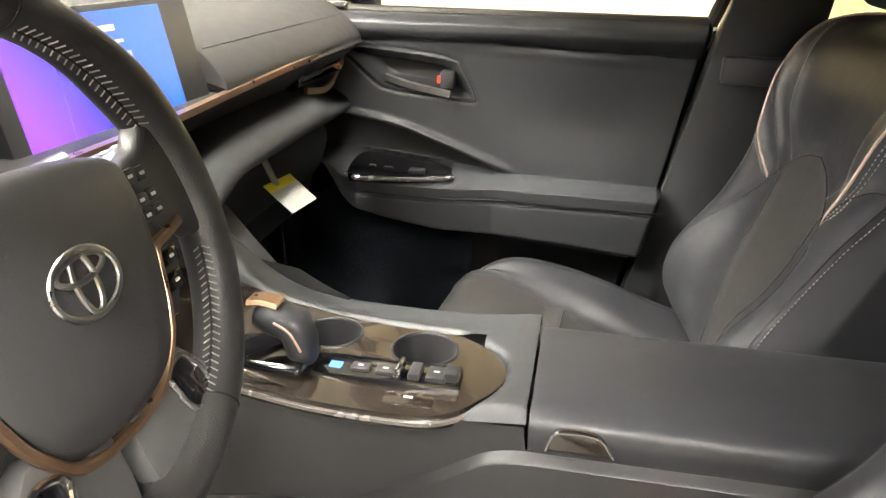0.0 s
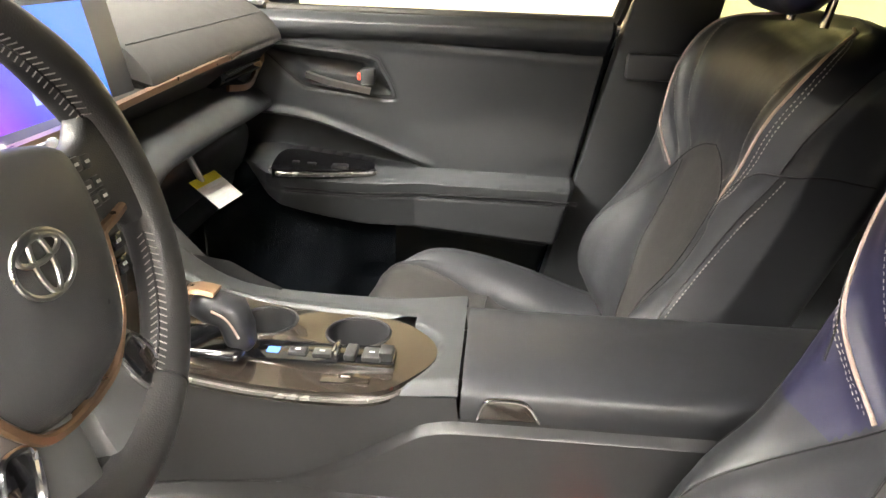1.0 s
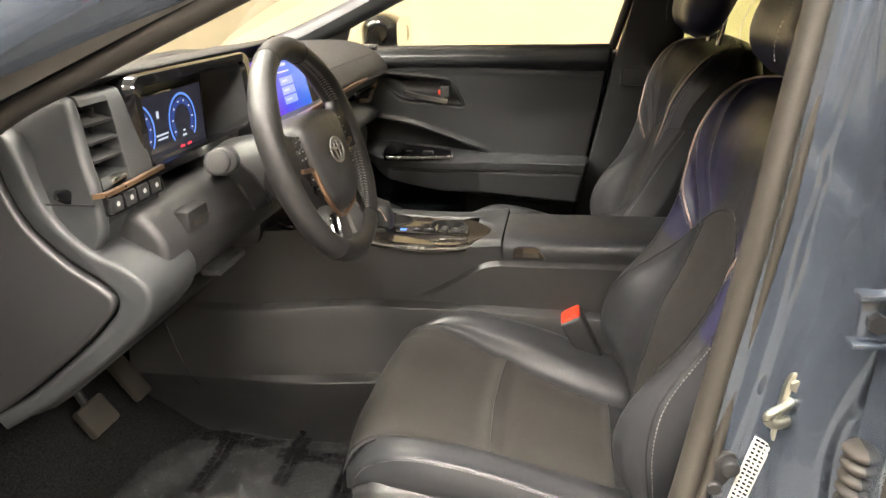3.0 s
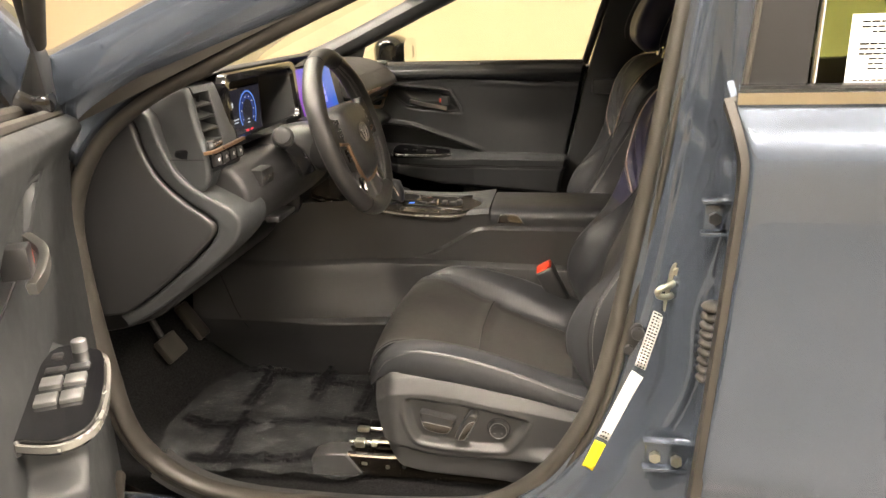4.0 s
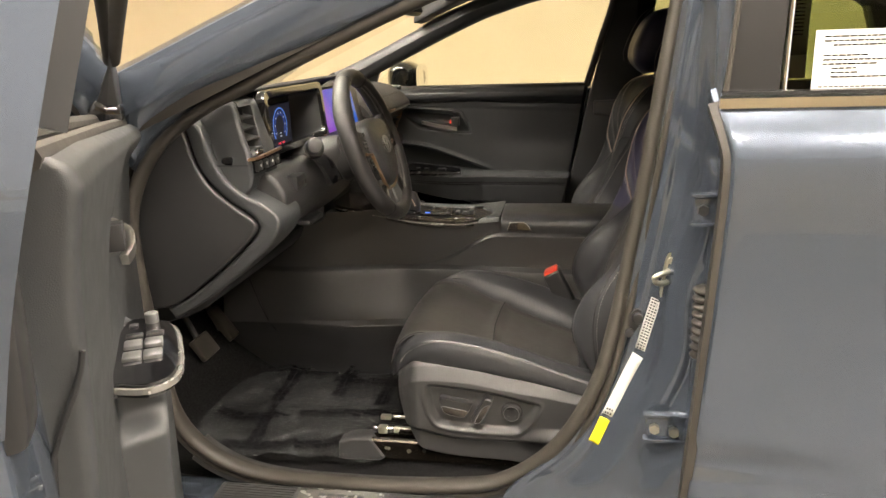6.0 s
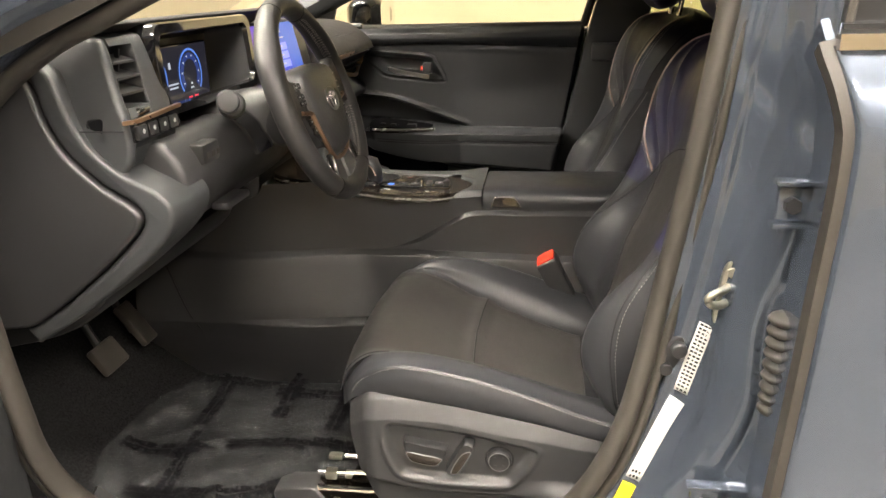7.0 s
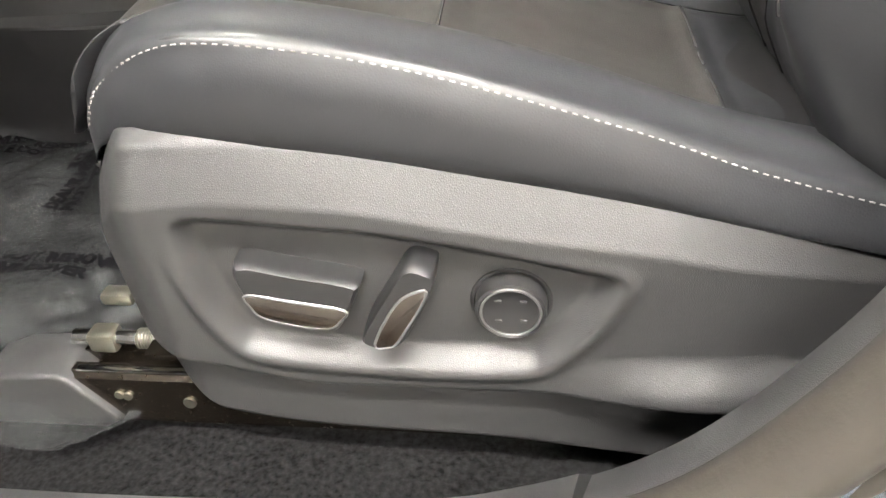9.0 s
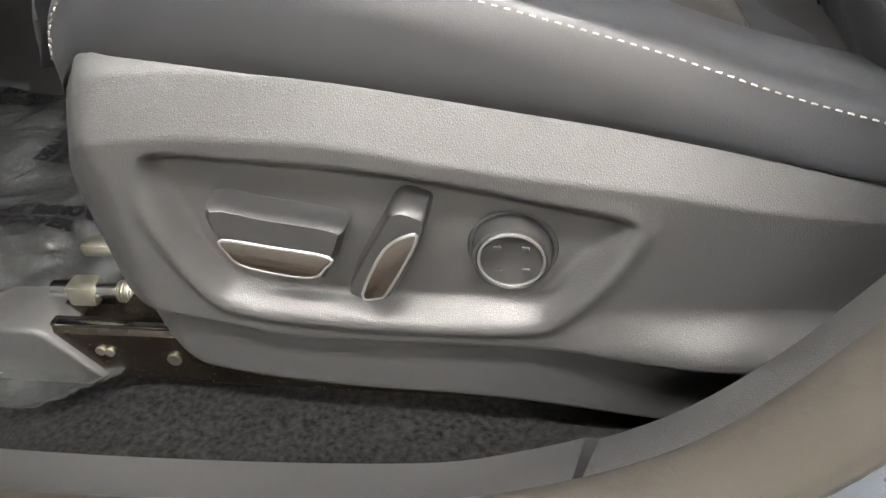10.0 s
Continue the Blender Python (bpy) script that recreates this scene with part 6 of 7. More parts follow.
RECESS = catmull([(-0.168, 0.583), (-0.124, 0.583), (-0.047, 0.575), (0.028, 0.559), (0.057, 0.551), (0.056, 0.540), (0.046, 0.520), (0.026, 0.495), (0.006, 0.486), (-0.058, 0.485), (-0.133, 0.491), (-0.155, 0.506), (-0.170, 0.548)], 4, True)


def front_seat(y0, driver):
    seat = thing("front_seat", (0, 0, 0.385), "black and navy leather driver seat with pale piping and stitching" if driver else "black leather passenger seat with pale piping and stitching", "car seat", "front seats")
    # backrest
    rings = []
    vs = np.concatenate([np.linspace(0, 0.9, 76), np.linspace(0.91, 1.0, 12)])
    for v in vs:
        half = back_half(round(float(v), 4))
        full = [(p[0], p[1]) for p in half] + [(-p[0], p[1]) for p in half[-2:0:-1]]
        rings.append([tuple(FOOT + UPWARD * (v * BACK_H) + FORWARD * p[1] + np.array((0, p[0], 0))) for p in full])
    mid = np.mean(np.array(rings[-1]), axis=0)
    for s, d in ((0.93, 0.006), (0.80, 0.010), (0.5, 0.015), (0.2, 0.016)):
        rings.append([tuple(mid + (np.array(p) - mid) * s + UPWARD * d) for p in rings[len(vs) - 1]])
    vv, ff = loft(rings)
    nring = len(rings[0])
    nh = nring // 2
    mats = []
    arch_a, arch_v = [p[0] for p in ARCH], [p[1] for p in ARCH]
    for face in ff:
        i, j = face[0] // nring, face[0] % nring
        v = vs[min(i, len(vs) - 1)]
        a = min(j, nring - j) / (nh * 0.86)
        over = v > np.interp(a, arch_a, arch_v)
        panel = np.interp(v, [0.02, 0.20, 0.38, 0.585], [0.04, 0.07, 0.14, 0.17])
        mats.append(1 if driver and over and v > 0.48 and 0.10 < a < 0.99 else 2 if not over and a < panel else 0)
    back = grid_part("backrest", vv, ff, [LEATHER, NAVY, INSERT], seat, "leather backrest with raised side bolsters", angle=70, face_mats=mats)
    followers, lines = [], []
    for s in (-1, 1):
        for pairs in BACK_SEAMS.values():
            line = face_line([(s * a if a else s * 0.001, v) for a, v in pairs])
            lines.append(line)
            followers.append(part("seam", sweep(line, circle(0.0011, 6)), SEAM, back))
        pipe = face_line([(s * a, v) for a, v in PIPE], 14, 0.0008)
        lines.append(pipe)
        followers.append(part("piping", tube(pipe, 0.0019, 8), PIPING, back, "pinkish tan piping"))
        for off in (0.030, 0.048):
            followers.append(part("stitching", dashes(face_line([(s * (a + off), v) for a, v in PIPE], 24, 0.0006), 0.0034, 0.0022, 0.00055), THREAD, back, "pale thread"))
        for pairs in ([(0.19, 0.575), (0.36, 0.68), (0.44, 0.79), (0.45, 0.92)], [(0.14, 0.62), (0.27, 0.705), (0.32, 0.82), (0.40, 0.93)]):
            line = face_line([(s * a, v) for a, v in pairs], 40, 0.0005)
            lines.append(line[::4])
            followers.append(part("stitching", dashes(line, 0.0034, 0.0022, 0.0005), THREAD, back, "pale thread"))
        followers.append(part("stitching", dashes(face_line([(s * (a + 0.022), v) for a, v in BACK_SEAMS["bolster"]], 40, 0.0006), 0.0034, 0.0024, 0.00052), THREAD, back, "pale thread"))
    pinch(back, lines, 0.0035, 0.009, followers)
    # head restraint on two posts
    top = FOOT + UPWARD * (BACK_H + 0.088) + FORWARD * 0.035
    rings = []
    for t in np.linspace(-1, 1, 15):
        k = math.sqrt(max(0, 1 - abs(t) ** 3.2))
        ring_pts = []
        for q in range(32):
            a = 2 * math.pi * q / 32
            c, d = math.cos(a), math.sin(a)
            wide = 0.132 * np.sign(c) * abs(c) ** 0.62 * (0.55 + 0.45 * k) * (1 - 0.06 * t)
            deep = 0.052 * np.sign(d) * abs(d) ** 0.7 * max(k, 0.12)
            ring_pts.append(tuple(top + UPWARD * (0.098 * t) + FORWARD * (deep + 0.012 * (1 - t * t) - 0.010 * t + 0.02 * (abs(wide) / 0.13) ** 2) + np.array((0, wide, 0))))
        rings.append(ring_pts)
    vv, ff = loft(rings)
    rest = grid_part("head_restraint", vv, ff, NAVY, seat, "navy leather head restraint", angle=70)
    for s in (-1, 1):
        part("stitching", dashes([top + UPWARD * (0.098 * t) + FORWARD * (0.053 * math.sqrt(max(0, 1 - abs(t) ** 3.2)) + 0.024 - 0.010 * t) + np.array((0, s * 0.098, 0)) for t in np.linspace(-0.85, 0.85, 50)], 0.0036, 0.002, 0.0009), THREAD, rest, "pale thread")
        foot = FOOT + UPWARD * (BACK_H - 0.01) + np.array((0, s * 0.062, 0))
        part("post", tube([foot, foot + UPWARD * 0.06 + FORWARD * 0.010], 0.006, 12), CHROME, seat, "bright post")
    # cushion
    xs = np.concatenate([np.linspace(-0.245, -0.17, 20), np.linspace(-0.165, 0.24, 90)])
    rings = []
    for x in xs:
        half = cushion_half(x)
        rings.append([(x - bow(x, p[0]), p[0], p[1]) for p in half] + [(x - bow(x, p[0]), -p[0], p[1]) for p in half[-2:0:-1]])
    first_mid = np.mean(np.array(rings[0]), axis=0)
    nose = [[tuple(first_mid + (np.array(p) - first_mid) * np.array((1, s, s)) + np.array((-d, 0, 0))) for p in rings[0]] for s, d in ((0.5, 0.006), (0.9, 0.003))]
    vv, ff = loft(nose + rings)
    nring = len(rings[0])
    mats = []
    for face in ff:
        i, j = face[0] // nring - 2, face[0] % nring
        x = xs[min(max(i, 0), len(xs) - 1)]
        mats.append(1 if min(j, nring - j) < 21 and x < 0.135 else 0)
    cushion = grid_part("cushion", vv, ff, [LEATHER, INSERT], seat, "leather seat cushion with raised sides", angle=70, face_mats=mats)
    followers = []
    cross = [cushion_point(a, -0.056 + 0.004 * abs(a)) for a in np.linspace(-3, 3, 60)]
    rear_line = [cushion_point(a, 0.137) for a in np.linspace(-3, 3, 60)]
    sides = [[cushion_point(s * 3.0, x) for x in np.linspace(-0.235, 0.20, 80)] for s in (-1, 1)]
    for line in [cross, rear_line] + sides:
        followers.append(part("seam", sweep(line, circle(0.0012, 6)), SEAM, cushion))
    pinch(cushion, [cross], 0.008, 0.016, followers)
    pinch(cushion, sides + [rear_line], 0.0045, 0.010, followers)
    for s in (-1, 1):
        line = catmull([cushion_point(s * a, x) for a, x in ((8.5, -0.222), (8.2, -0.205), (8.05, -0.17), (8.0, -0.13), (8.0, -0.05), (8.0, 0.05), (8.0, 0.12), (8.05, 0.19))], 24)
        line = [p + np.array((0, s * 0.0006, 0.0006)) for p in line]
        threads = [part("stitching", dashes(line, 0.0028, 0.0024, 0.00042), THREAD, cushion, "pale thread"),
                   part("seam", sweep([p + np.array((0, -s * 0.0045, 0.0008)) for p in line], circle(0.0010, 6)), SEAM, cushion)]
        pinch(cushion, [[p + np.array((0, -s * 0.0045, 0.0)) for p in line]], 0.0022, 0.005, threads)
    part("pan", box((-0.19, -0.235, 0.50), (0.22, 0.235, 0.55), 0.01), SATIN, seat, "dark seat pan")
    if driver:
        nx, nz = 170, 110
        verts, faces = [], []
        for i in range(nx):
            x = -0.240 + 0.480 * (i / (nx - 1)) ** 1.15
            lo, hi = valance_low(x), valance_top(x)
            z = np.linspace(lo, hi, nz)
            d = polygon_distance(np.full(nz, x), z, RECESS)
            y = -0.262 + 0.0 * z
            y += 0.050 * (1 - step(x, -0.262, -0.185)) + 0.010 * step(x, 0.10, 0.24)
            y += 0.60 * np.maximum(0, z - (hi - 0.034)) + 0.006 * step(z, hi - 0.008, hi)   # sloped upper band and rolled edge
            ridge = 0.468 + 0.004 * step(x, 0.0, 0.12) + 0.016 * (1 - step(x, -0.20, -0.10))
            flare = step(x, 0.0, 0.11)
            y -= 0.016 * flare * step(ridge + 0.030 - z, 0.0, 0.026) * step(-d, 0.0, 0.035)   # ledge that leans out towards the ridge
            y += (0.010 + 0.014 * flare) * step(ridge - z, -0.002, 0.009)                     # and the face set back below it
            y -= 0.0030 * np.exp(-((d + 0.004) / 0.0045) ** 2) * step(0.57 - z, 0.0, 0.03)
            y += 0.012 * step(d, -0.001, 0.011)
            verts += [(x, yy, zz) for yy, zz in zip(y, z)]
        for i in range(nx - 1):
            for j in range(nz - 1):
                faces.append((i * nz + j, (i + 1) * nz + j, (i + 1) * nz + j + 1, i * nz + j + 1))
        skirt = grid_part("side_shield", verts, faces, PLASTIC, seat, "grained dark side shield with a recess", angle=50)
        thick = skirt.modifiers.new("thickness", "SOLIDIFY")
        thick.thickness, thick.offset = 0.004, -1.0
        # slide switch: a thick cap, its lower face a framed bronze inlay
        def switch(name, label, outline, inlay, lo, hi):
            """A moulded cap that tapers outwards, with a rimmed inlay on its slanted face."""
            mid = np.mean(np.array(outline), axis=0)
            def ring_at(scale, y, dz=0.0):
                return [(mid[0] + (x - mid[0]) * scale, y, mid[1] + (z - mid[1]) * scale + dz) for x, z in outline]
            v, f = loft([ring_at(1.0, lo), ring_at(1.0, hi + 0.006), ring_at(0.97, hi + 0.002), ring_at(0.91, hi, 0.0)])
            cap = grid_part(name, v, f, SATIN, seat, label, angle=40)
            face = prism(inlay, hi - 0.0016, hi + 0.002, "y", 0.0006)
            part("switch_face", face, BRONZE, cap, "bronze face")
            rim = [(x, hi - 0.0010, z) for x, z in inlay]
            part("face_rim", tube(rim, 0.0009, 6, True, up=(0, 1, 0)), SILVER, cap, "satin thin rim")
            return cap
        switch("slide_switch", "grey slide switch with a bronze face",
               catmull([(-0.141, 0.558), (-0.110, 0.553), (-0.078, 0.547), (-0.076, 0.541), (-0.086, 0.521), (-0.092, 0.514), (-0.112, 0.517), (-0.132, 0.523), (-0.139, 0.534)], 4, True),
               catmull([(-0.136, 0.540), (-0.110, 0.536), (-0.084, 0.531), (-0.087, 0.524), (-0.095, 0.518), (-0.114, 0.520), (-0.130, 0.525), (-0.135, 0.532)], 4, True), -0.246, -0.2665)
        switch("recline_lever", "grey recline lever with a bronze face",
               catmull([(-0.048, 0.561), (-0.038, 0.560), (-0.034, 0.552), (-0.053, 0.512), (-0.062, 0.505), (-0.074, 0.506), (-0.076, 0.514), (-0.058, 0.546)], 4, True),
               catmull([(-0.043, 0.548), (-0.039, 0.545), (-0.056, 0.514), (-0.062, 0.509), (-0.069, 0.511), (-0.055, 0.539)], 4, True), -0.246, -0.270)
        # round lumbar knob in a shallow well
        mid_x, mid_z = 0.0035, 0.5265
        def turned(profile, n=44):
            return loft([[(mid_x + r * math.cos(a), y, mid_z + r * math.sin(a) + 0.06 * (y + 0.26)) for a in np.linspace(0, 2 * math.pi, n, endpoint=False)] for r, y in profile])
        v, f = turned(((0.0192, -0.242), (0.0192, -0.258), (0.0186, -0.2605), (0.0172, -0.2612), (0.0160, -0.2600), (0.0154, -0.2600), (0.0148, -0.2612), (0.0146, -0.2606), (0.0100, -0.2590), (0.0040, -0.2584)))
        knob = grid_part("lumbar_knob", v, f, SATIN, seat, "round grey lumbar knob with four arrows", angle=35)
        part("knob_ring", tube([(mid_x + 0.0157 * math.cos(a), -0.2606, mid_z + 0.0157 * math.sin(a)) for a in np.linspace(0, 2 * math.pi, 40, endpoint=False)], 0.0008, 6, True, up=(0, 1, 0)), SILVER, knob)
        bm = bmesh.new()
        for q in range(4):
            a = radians(45 + 90 * q)
            add_box(bm, (mid_x + 0.0095 * math.cos(a) - 0.0018, -0.2602, mid_z + 0.0095 * math.sin(a) - 0.0007), (mid_x + 0.0095 * math.cos(a) + 0.0018, -0.2584, mid_z + 0.0095 * math.sin(a) + 0.0007))
        part("mark", bm, PLASTIC, knob, smooth=False)
        # dark ring that stands in for the shade round the knob's foot
        part("shadow_ring", tube([(mid_x + 0.0208 * math.cos(a), -0.2508, mid_z + 0.0208 * math.sin(a)) for a in np.linspace(0, 2 * math.pi, 40, endpoint=False)], 0.0014, 6, True, up=(0, 1, 0)), SEAM, knob)
    # runners
    for s in (-1, 1):
        y = s * 0.212
        out = y + s * 0.018
        channel = prism([(y - 0.018, 0.390), (y + 0.018, 0.390), (y + 0.018, 0.430), (y + 0.013, 0.434), (y + 0.006, 0.434), (y + 0.006, 0.424), (y - 0.006, 0.424), (y - 0.006, 0.434), (y - 0.013, 0.434), (y - 0.018, 0.430)], -0.300, 0.24, "x")
        rail = part("runner", channel, RAIL, seat, "oiled steel runner", smooth=False)
        part("slide_lip", box((-0.296, out - s * 0.006 - 0.003, 0.4325), (0.1, out - s * 0.006 + 0.003, 0.4355), 0.001), CHROME, rail, "bright upper lip")
        rod_y = y - s * 0.004
        part("slide_bar", tube([(-0.300, rod_y, 0.449), (0.1, rod_y, 0.446)], 0.0055, 14), CHROME, rail, "bright threaded rod")
        turns = bmesh.new()
        for k in range(30):
            add_cylinder(turns, (-0.252 + 0.0022 * k, rod_y, 0.4485), (1, 0, 0), 0.0074, 0.0012, 14)
        part("thread", turns, STEEL, rail, smooth=False)
        part("nut", box((-0.288, rod_y - 0.008, 0.440), (-0.268, rod_y + 0.008, 0.456), 0.003, 2), STEEL, rail, "plated bracket")
        bar_y = y - s * 0.034
        part("cross_bar", tube([(-0.262, bar_y, 0.462), (0.1, bar_y, 0.458)], 0.0050, 12), CHROME, rail)
        part("bar_end", box((-0.290, bar_y - 0.007, 0.456), (-0.266, bar_y + 0.007, 0.466), 0.003, 2), STEEL, rail)
        part("cover_plate", box((-0.24, bar_y - 0.05, 0.448), (0.10, bar_y - 0.012, 0.453), 0.001), RAIL, rail)
        cover = [(-0.372, 0.386), (-0.284, 0.386), (-0.271, 0.394), (-0.298, 0.432), (-0.306, 0.437), (-0.345, 0.435), (-0.372, 0.424)]
        part("foot_cover", prism(cover, y - 0.022, out + s * 0.006 if s > 0 else y + 0.022, "y", 0.004) if s > 0 else prism(cover, out - 0.006, y + 0.022, "y", 0.004, 3), PLASTIC, rail, "grey plastic foot cover")
        for q, (x, z) in enumerate(((-0.268, 0.416), (-0.262, 0.415), (-0.218, 0.411), (-0.185, 0.414))):
            part("rivet", cylinder((x, out + s * 0.0005, z), (0, s, 0), 0.0032 if q < 2 else 0.0045, 0.003, 14), SEAM if q == 3 else STEEL, rail)
    for s in (-1, 1):
        part("riser", box((-0.15, s * 0.20 - 0.01, 0.428), (0.16, s * 0.20 + 0.01, 0.51), 0.004), SATIN, seat)
    if not driver:
        # this backrest stands a little more upright
        turn = Matrix.Translation(Vector(FOOT)) @ Matrix.Rotation(radians(-1.8), 4, "Y") @ Matrix.Translation(-Vector(FOOT))
        upright = [back, rest] + [c for c in seat.children if c.name.startswith("post")]
        for ob in upright + [c for p in upright for c in p.children]:
            ob.data.transform(turn)
    seat.matrix_basis = pose(0, y0, 0.385)
    return seat


driver_seat = front_seat(-0.368, True)
passenger_seat = front_seat(0.358, False)


# ---- small things ----
# buckle beside the driver's seat
buckle = thing("seat_belt_buckle", (0.10, -0.135, 0.56), "black seat belt buckle with a red release", "buckle")
BK = pose(0.087, -0.140, 0.640, 0, -28, 0)
bm = box((-0.022, -0.029, -0.060), (0.022, 0.029, 0.042), 0.007, 3)
bm.transform(BK)
body = part("buckle_body", bm, SATIN, buckle, "black moulded buckle")
bm = box((-0.018, -0.024, 0.034), (0.019, 0.024, 0.0465), 0.003, 2)
bm.transform(BK)
part("release_button", bm, RED, body, "red release button")
bm = box((-0.013, -0.018, -0.14), (0.013, 0.018, -0.045), 0.005, 2)
bm.transform(BK)
part("stalk", bm, SATIN, buckle)
part("anchor", box((0.12, -0.160, 0.50), (0.15, -0.130, 0.54), 0.004), SATIN, buckle)

# latch striker, stop and labels on the middle pillar
def on_pillar(x, z, f=1.048):
    """Pillar details keep to their line as the pillar lies further in."""
    return 0.138 + (x - 0.138) * f, 1.265 + (z - 1.265) * f


SY = pillar_y(*on_pillar(0.268, 0.875)) - 0.006
striker = thing("door_striker", (on_pillar(0.268, 0.875)[0], SY, on_pillar(0.268, 0.875)[1]), "zinc plated door latch striker on the painted pillar", "striker")
part("base_plate", prism(catmull([on_pillar(*p) for p in ((0.262, 0.838), (0.278, 0.842), (0.286, 0.872), (0.288, 0.905), (0.276, 0.914), (0.268, 0.900), (0.264, 0.870))], 4, True), SY - 0.004, SY + 0.006, "y", 0.002), STEEL, striker)
part("loop", tube(catmull([(on_pillar(x, z)[0], SY - d, on_pillar(x, z)[1]) for x, d, z in ((0.276, 0.002, 0.884), (0.266, 0.016, 0.883), (0.254, 0.022, 0.880), (0.250, 0.022, 0.874), (0.254, 0.022, 0.868), (0.266, 0.016, 0.866), (0.276, 0.002, 0.866))], 6), 0.0050, 12), STEEL, striker, "plated steel loop")
for z in (0.850, 0.901):
    part("bolt", cylinder((on_pillar(0.277, z)[0], SY - 0.006, on_pillar(0.277, z)[1]), (0, -1, 0), 0.007, 0.006, 6), STEEL, striker)
PX, PZ = on_pillar(0.220, 0.785)
PY = pillar_y(PX, PZ) - 0.004
stop = thing("door_stop_plug", (PX, PY, PZ), "oval black rubber plug with two studs", "plug")
part("plate", prism([(PX + 0.014 * math.cos(a) + 0.010 * math.sin(a), PZ + 0.028 * math.sin(a)) for a in np.linspace(0, 2 * math.pi, 28, endpoint=False)], PY - 0.006, PY + 0.006, "y", 0.003), SATIN, stop)
part("stud", cylinder((PX + 0.009, PY - 0.010, PZ + 0.013), (0, -1, 0), 0.010, 0.014, 20, 0.003), SATIN, stop)
part("stud", cylinder((PX - 0.005, PY - 0.009, PZ - 0.015), (0, -1, 0), 0.008, 0.010, 20, 0.002), SATIN, stop)


def pillar_label(name, p, q, width, mat, label, category):
    """A sticker along the pillar from p to q, lying on the paint."""
    d = np.array((q[0] - p[0], q[1] - p[1]))
    d = d / np.linalg.norm(d)
    s = np.array((d[1], -d[0])) * width / 2
    n = 10
    verts, faces = [], []
    for i in range(n + 1):
        c = np.array(p) + (np.array(q) - np.array(p)) * i / n
        for e in (-1, -0.33, 0.33, 1):
            x, z = c + s * e
            verts.append((x, pillar_y(x, z) - 0.0060, z))
    for i in range(n):
        for j in range(3):
            faces.append((i * 4 + j, i * 4 + j + 1, (i + 1) * 4 + j + 1, (i + 1) * 4 + j))
    ob = grid_part(name, verts, faces, mat, None, label)
    t = ob.modifiers.new("thickness", "SOLIDIFY")
    t.thickness, t.offset = 0.0006, 0
    return tagged(ob, label, category)


def label_bars(parent, p, q, width, rows, mat=INK):
    bm = bmesh.new()
    d = np.array((q[0] - p[0], q[1] - p[1]))
    L = np.linalg.norm(d)
    d = d / L
    s = np.array((d[1], -d[0]))
    rng = random.Random(3)
    for i in range(rows):
        for off in (-0.28, 0.0, 0.28):
            w = width * rng.uniform(0.12, 0.24)
            c = np.array(p) + d * L * (i + 0.5) / rows + s * width * off
            quad = []
            for e, h in ((-1, -0.25), (1, -0.25), (1, 0.25), (-1, 0.25)):
                x, z = c + s * w / 2 * e + d * L / rows * h
                quad.append(bm.verts.new((x, pillar_y(x, z) - 0.0068, z)))
            bm.faces.new(quad)
    return part("print", bm, mat, parent, "unreadable print", smooth=False)


lab = pillar_label("tyre_label", on_pillar(0.234, 0.742), on_pillar(0.257, 0.832), 0.016, WHITE, "black and white printed label on the blue pillar", "label")
label_bars(lab, on_pillar(0.234, 0.742), on_pillar(0.257, 0.832), 0.016, 18)
lab = pillar_label("certification_label", on_pillar(0.182, 0.628), on_pillar(0.231, 0.732), 0.019, WHITE, "white printed label on the blue pillar", "label")
label_bars(lab, on_pillar(0.182, 0.628), on_pillar(0.188, 0.641), 0.017, 2)
pillar_label("warning_label", on_pillar(0.160, 0.578), on_pillar(0.179, 0.622), 0.019, YELLOW, "yellow warning label on the blue pillar", "label")

# hinges of the rear door, parts of that door
for z, x in ((0.605, 0.272), (0.985, 0.330)):
    leaf = part("door_hinge", box((x - 0.026, -0.797, z - 0.020), (x + 0.040, -0.786, z + 0.020), 0.004), PAINT, rear, "painted steel hinge")
    for k in (-1, 1):
        part("flange", box((x - 0.030, -0.803, z + 0.023 * k - 0.003), (x + 0.045, -0.784, z + 0.023 * k + 0.003), 0.002), PAINT, leaf)
    for dx, dz in ((-0.012, 0.0), (0.020, -0.005)):
        part("bolt", cylinder((x + dx, -0.801, z + dz), (0, -1, 0), 0.009, 0.010, 6), STEEL if z < 0.8 else SATIN, leaf)
boot = thing("cable_boot", (0.322, -0.80, 0.80), "black ribbed rubber cable boot", "cable boot")
profile = [(0.012 + 0.008 * abs(math.sin(k * math.pi / 4)), 0.735 + 0.0035 * k) for k in range(37)]
v, f = loft([[(0.330 + r * math.cos(a), -0.797 + r * math.sin(a), z) for a in np.linspace(0, 2 * math.pi, 20, endpoint=False)] for r, z in profile])
grid_part("bellows", v, f, RUBBER, boot, angle=80)

# hang tag below the lower tier
tag = thing("hang_tag", (-0.470, 0.340, 0.83), "white paper hang tag with a yellow top", "tag")
TU = Vector((0.0, 0.994, -0.09)).normalized()
TV = Vector((0.80, -0.19, -0.57)).normalized()
TN = TU.cross(TV)
TG = Matrix(((TU.x, TN.x, TV.x, -0.470), (TU.y, TN.y, TV.y, 0.340), (TU.z, TN.z, TV.z, 0.851), (0, 0, 0, 1)))
def tag_bm(*boxes):
    bm = bmesh.new()
    for lo, hi in boxes:
        add_box(bm, lo, hi)
    bm.transform(TG)
    return bm
part("paper", tag_bm(((-0.050, -0.0006, -0.014), (0.050, 0.0006, 0.030))), WHITE, tag, smooth=False)
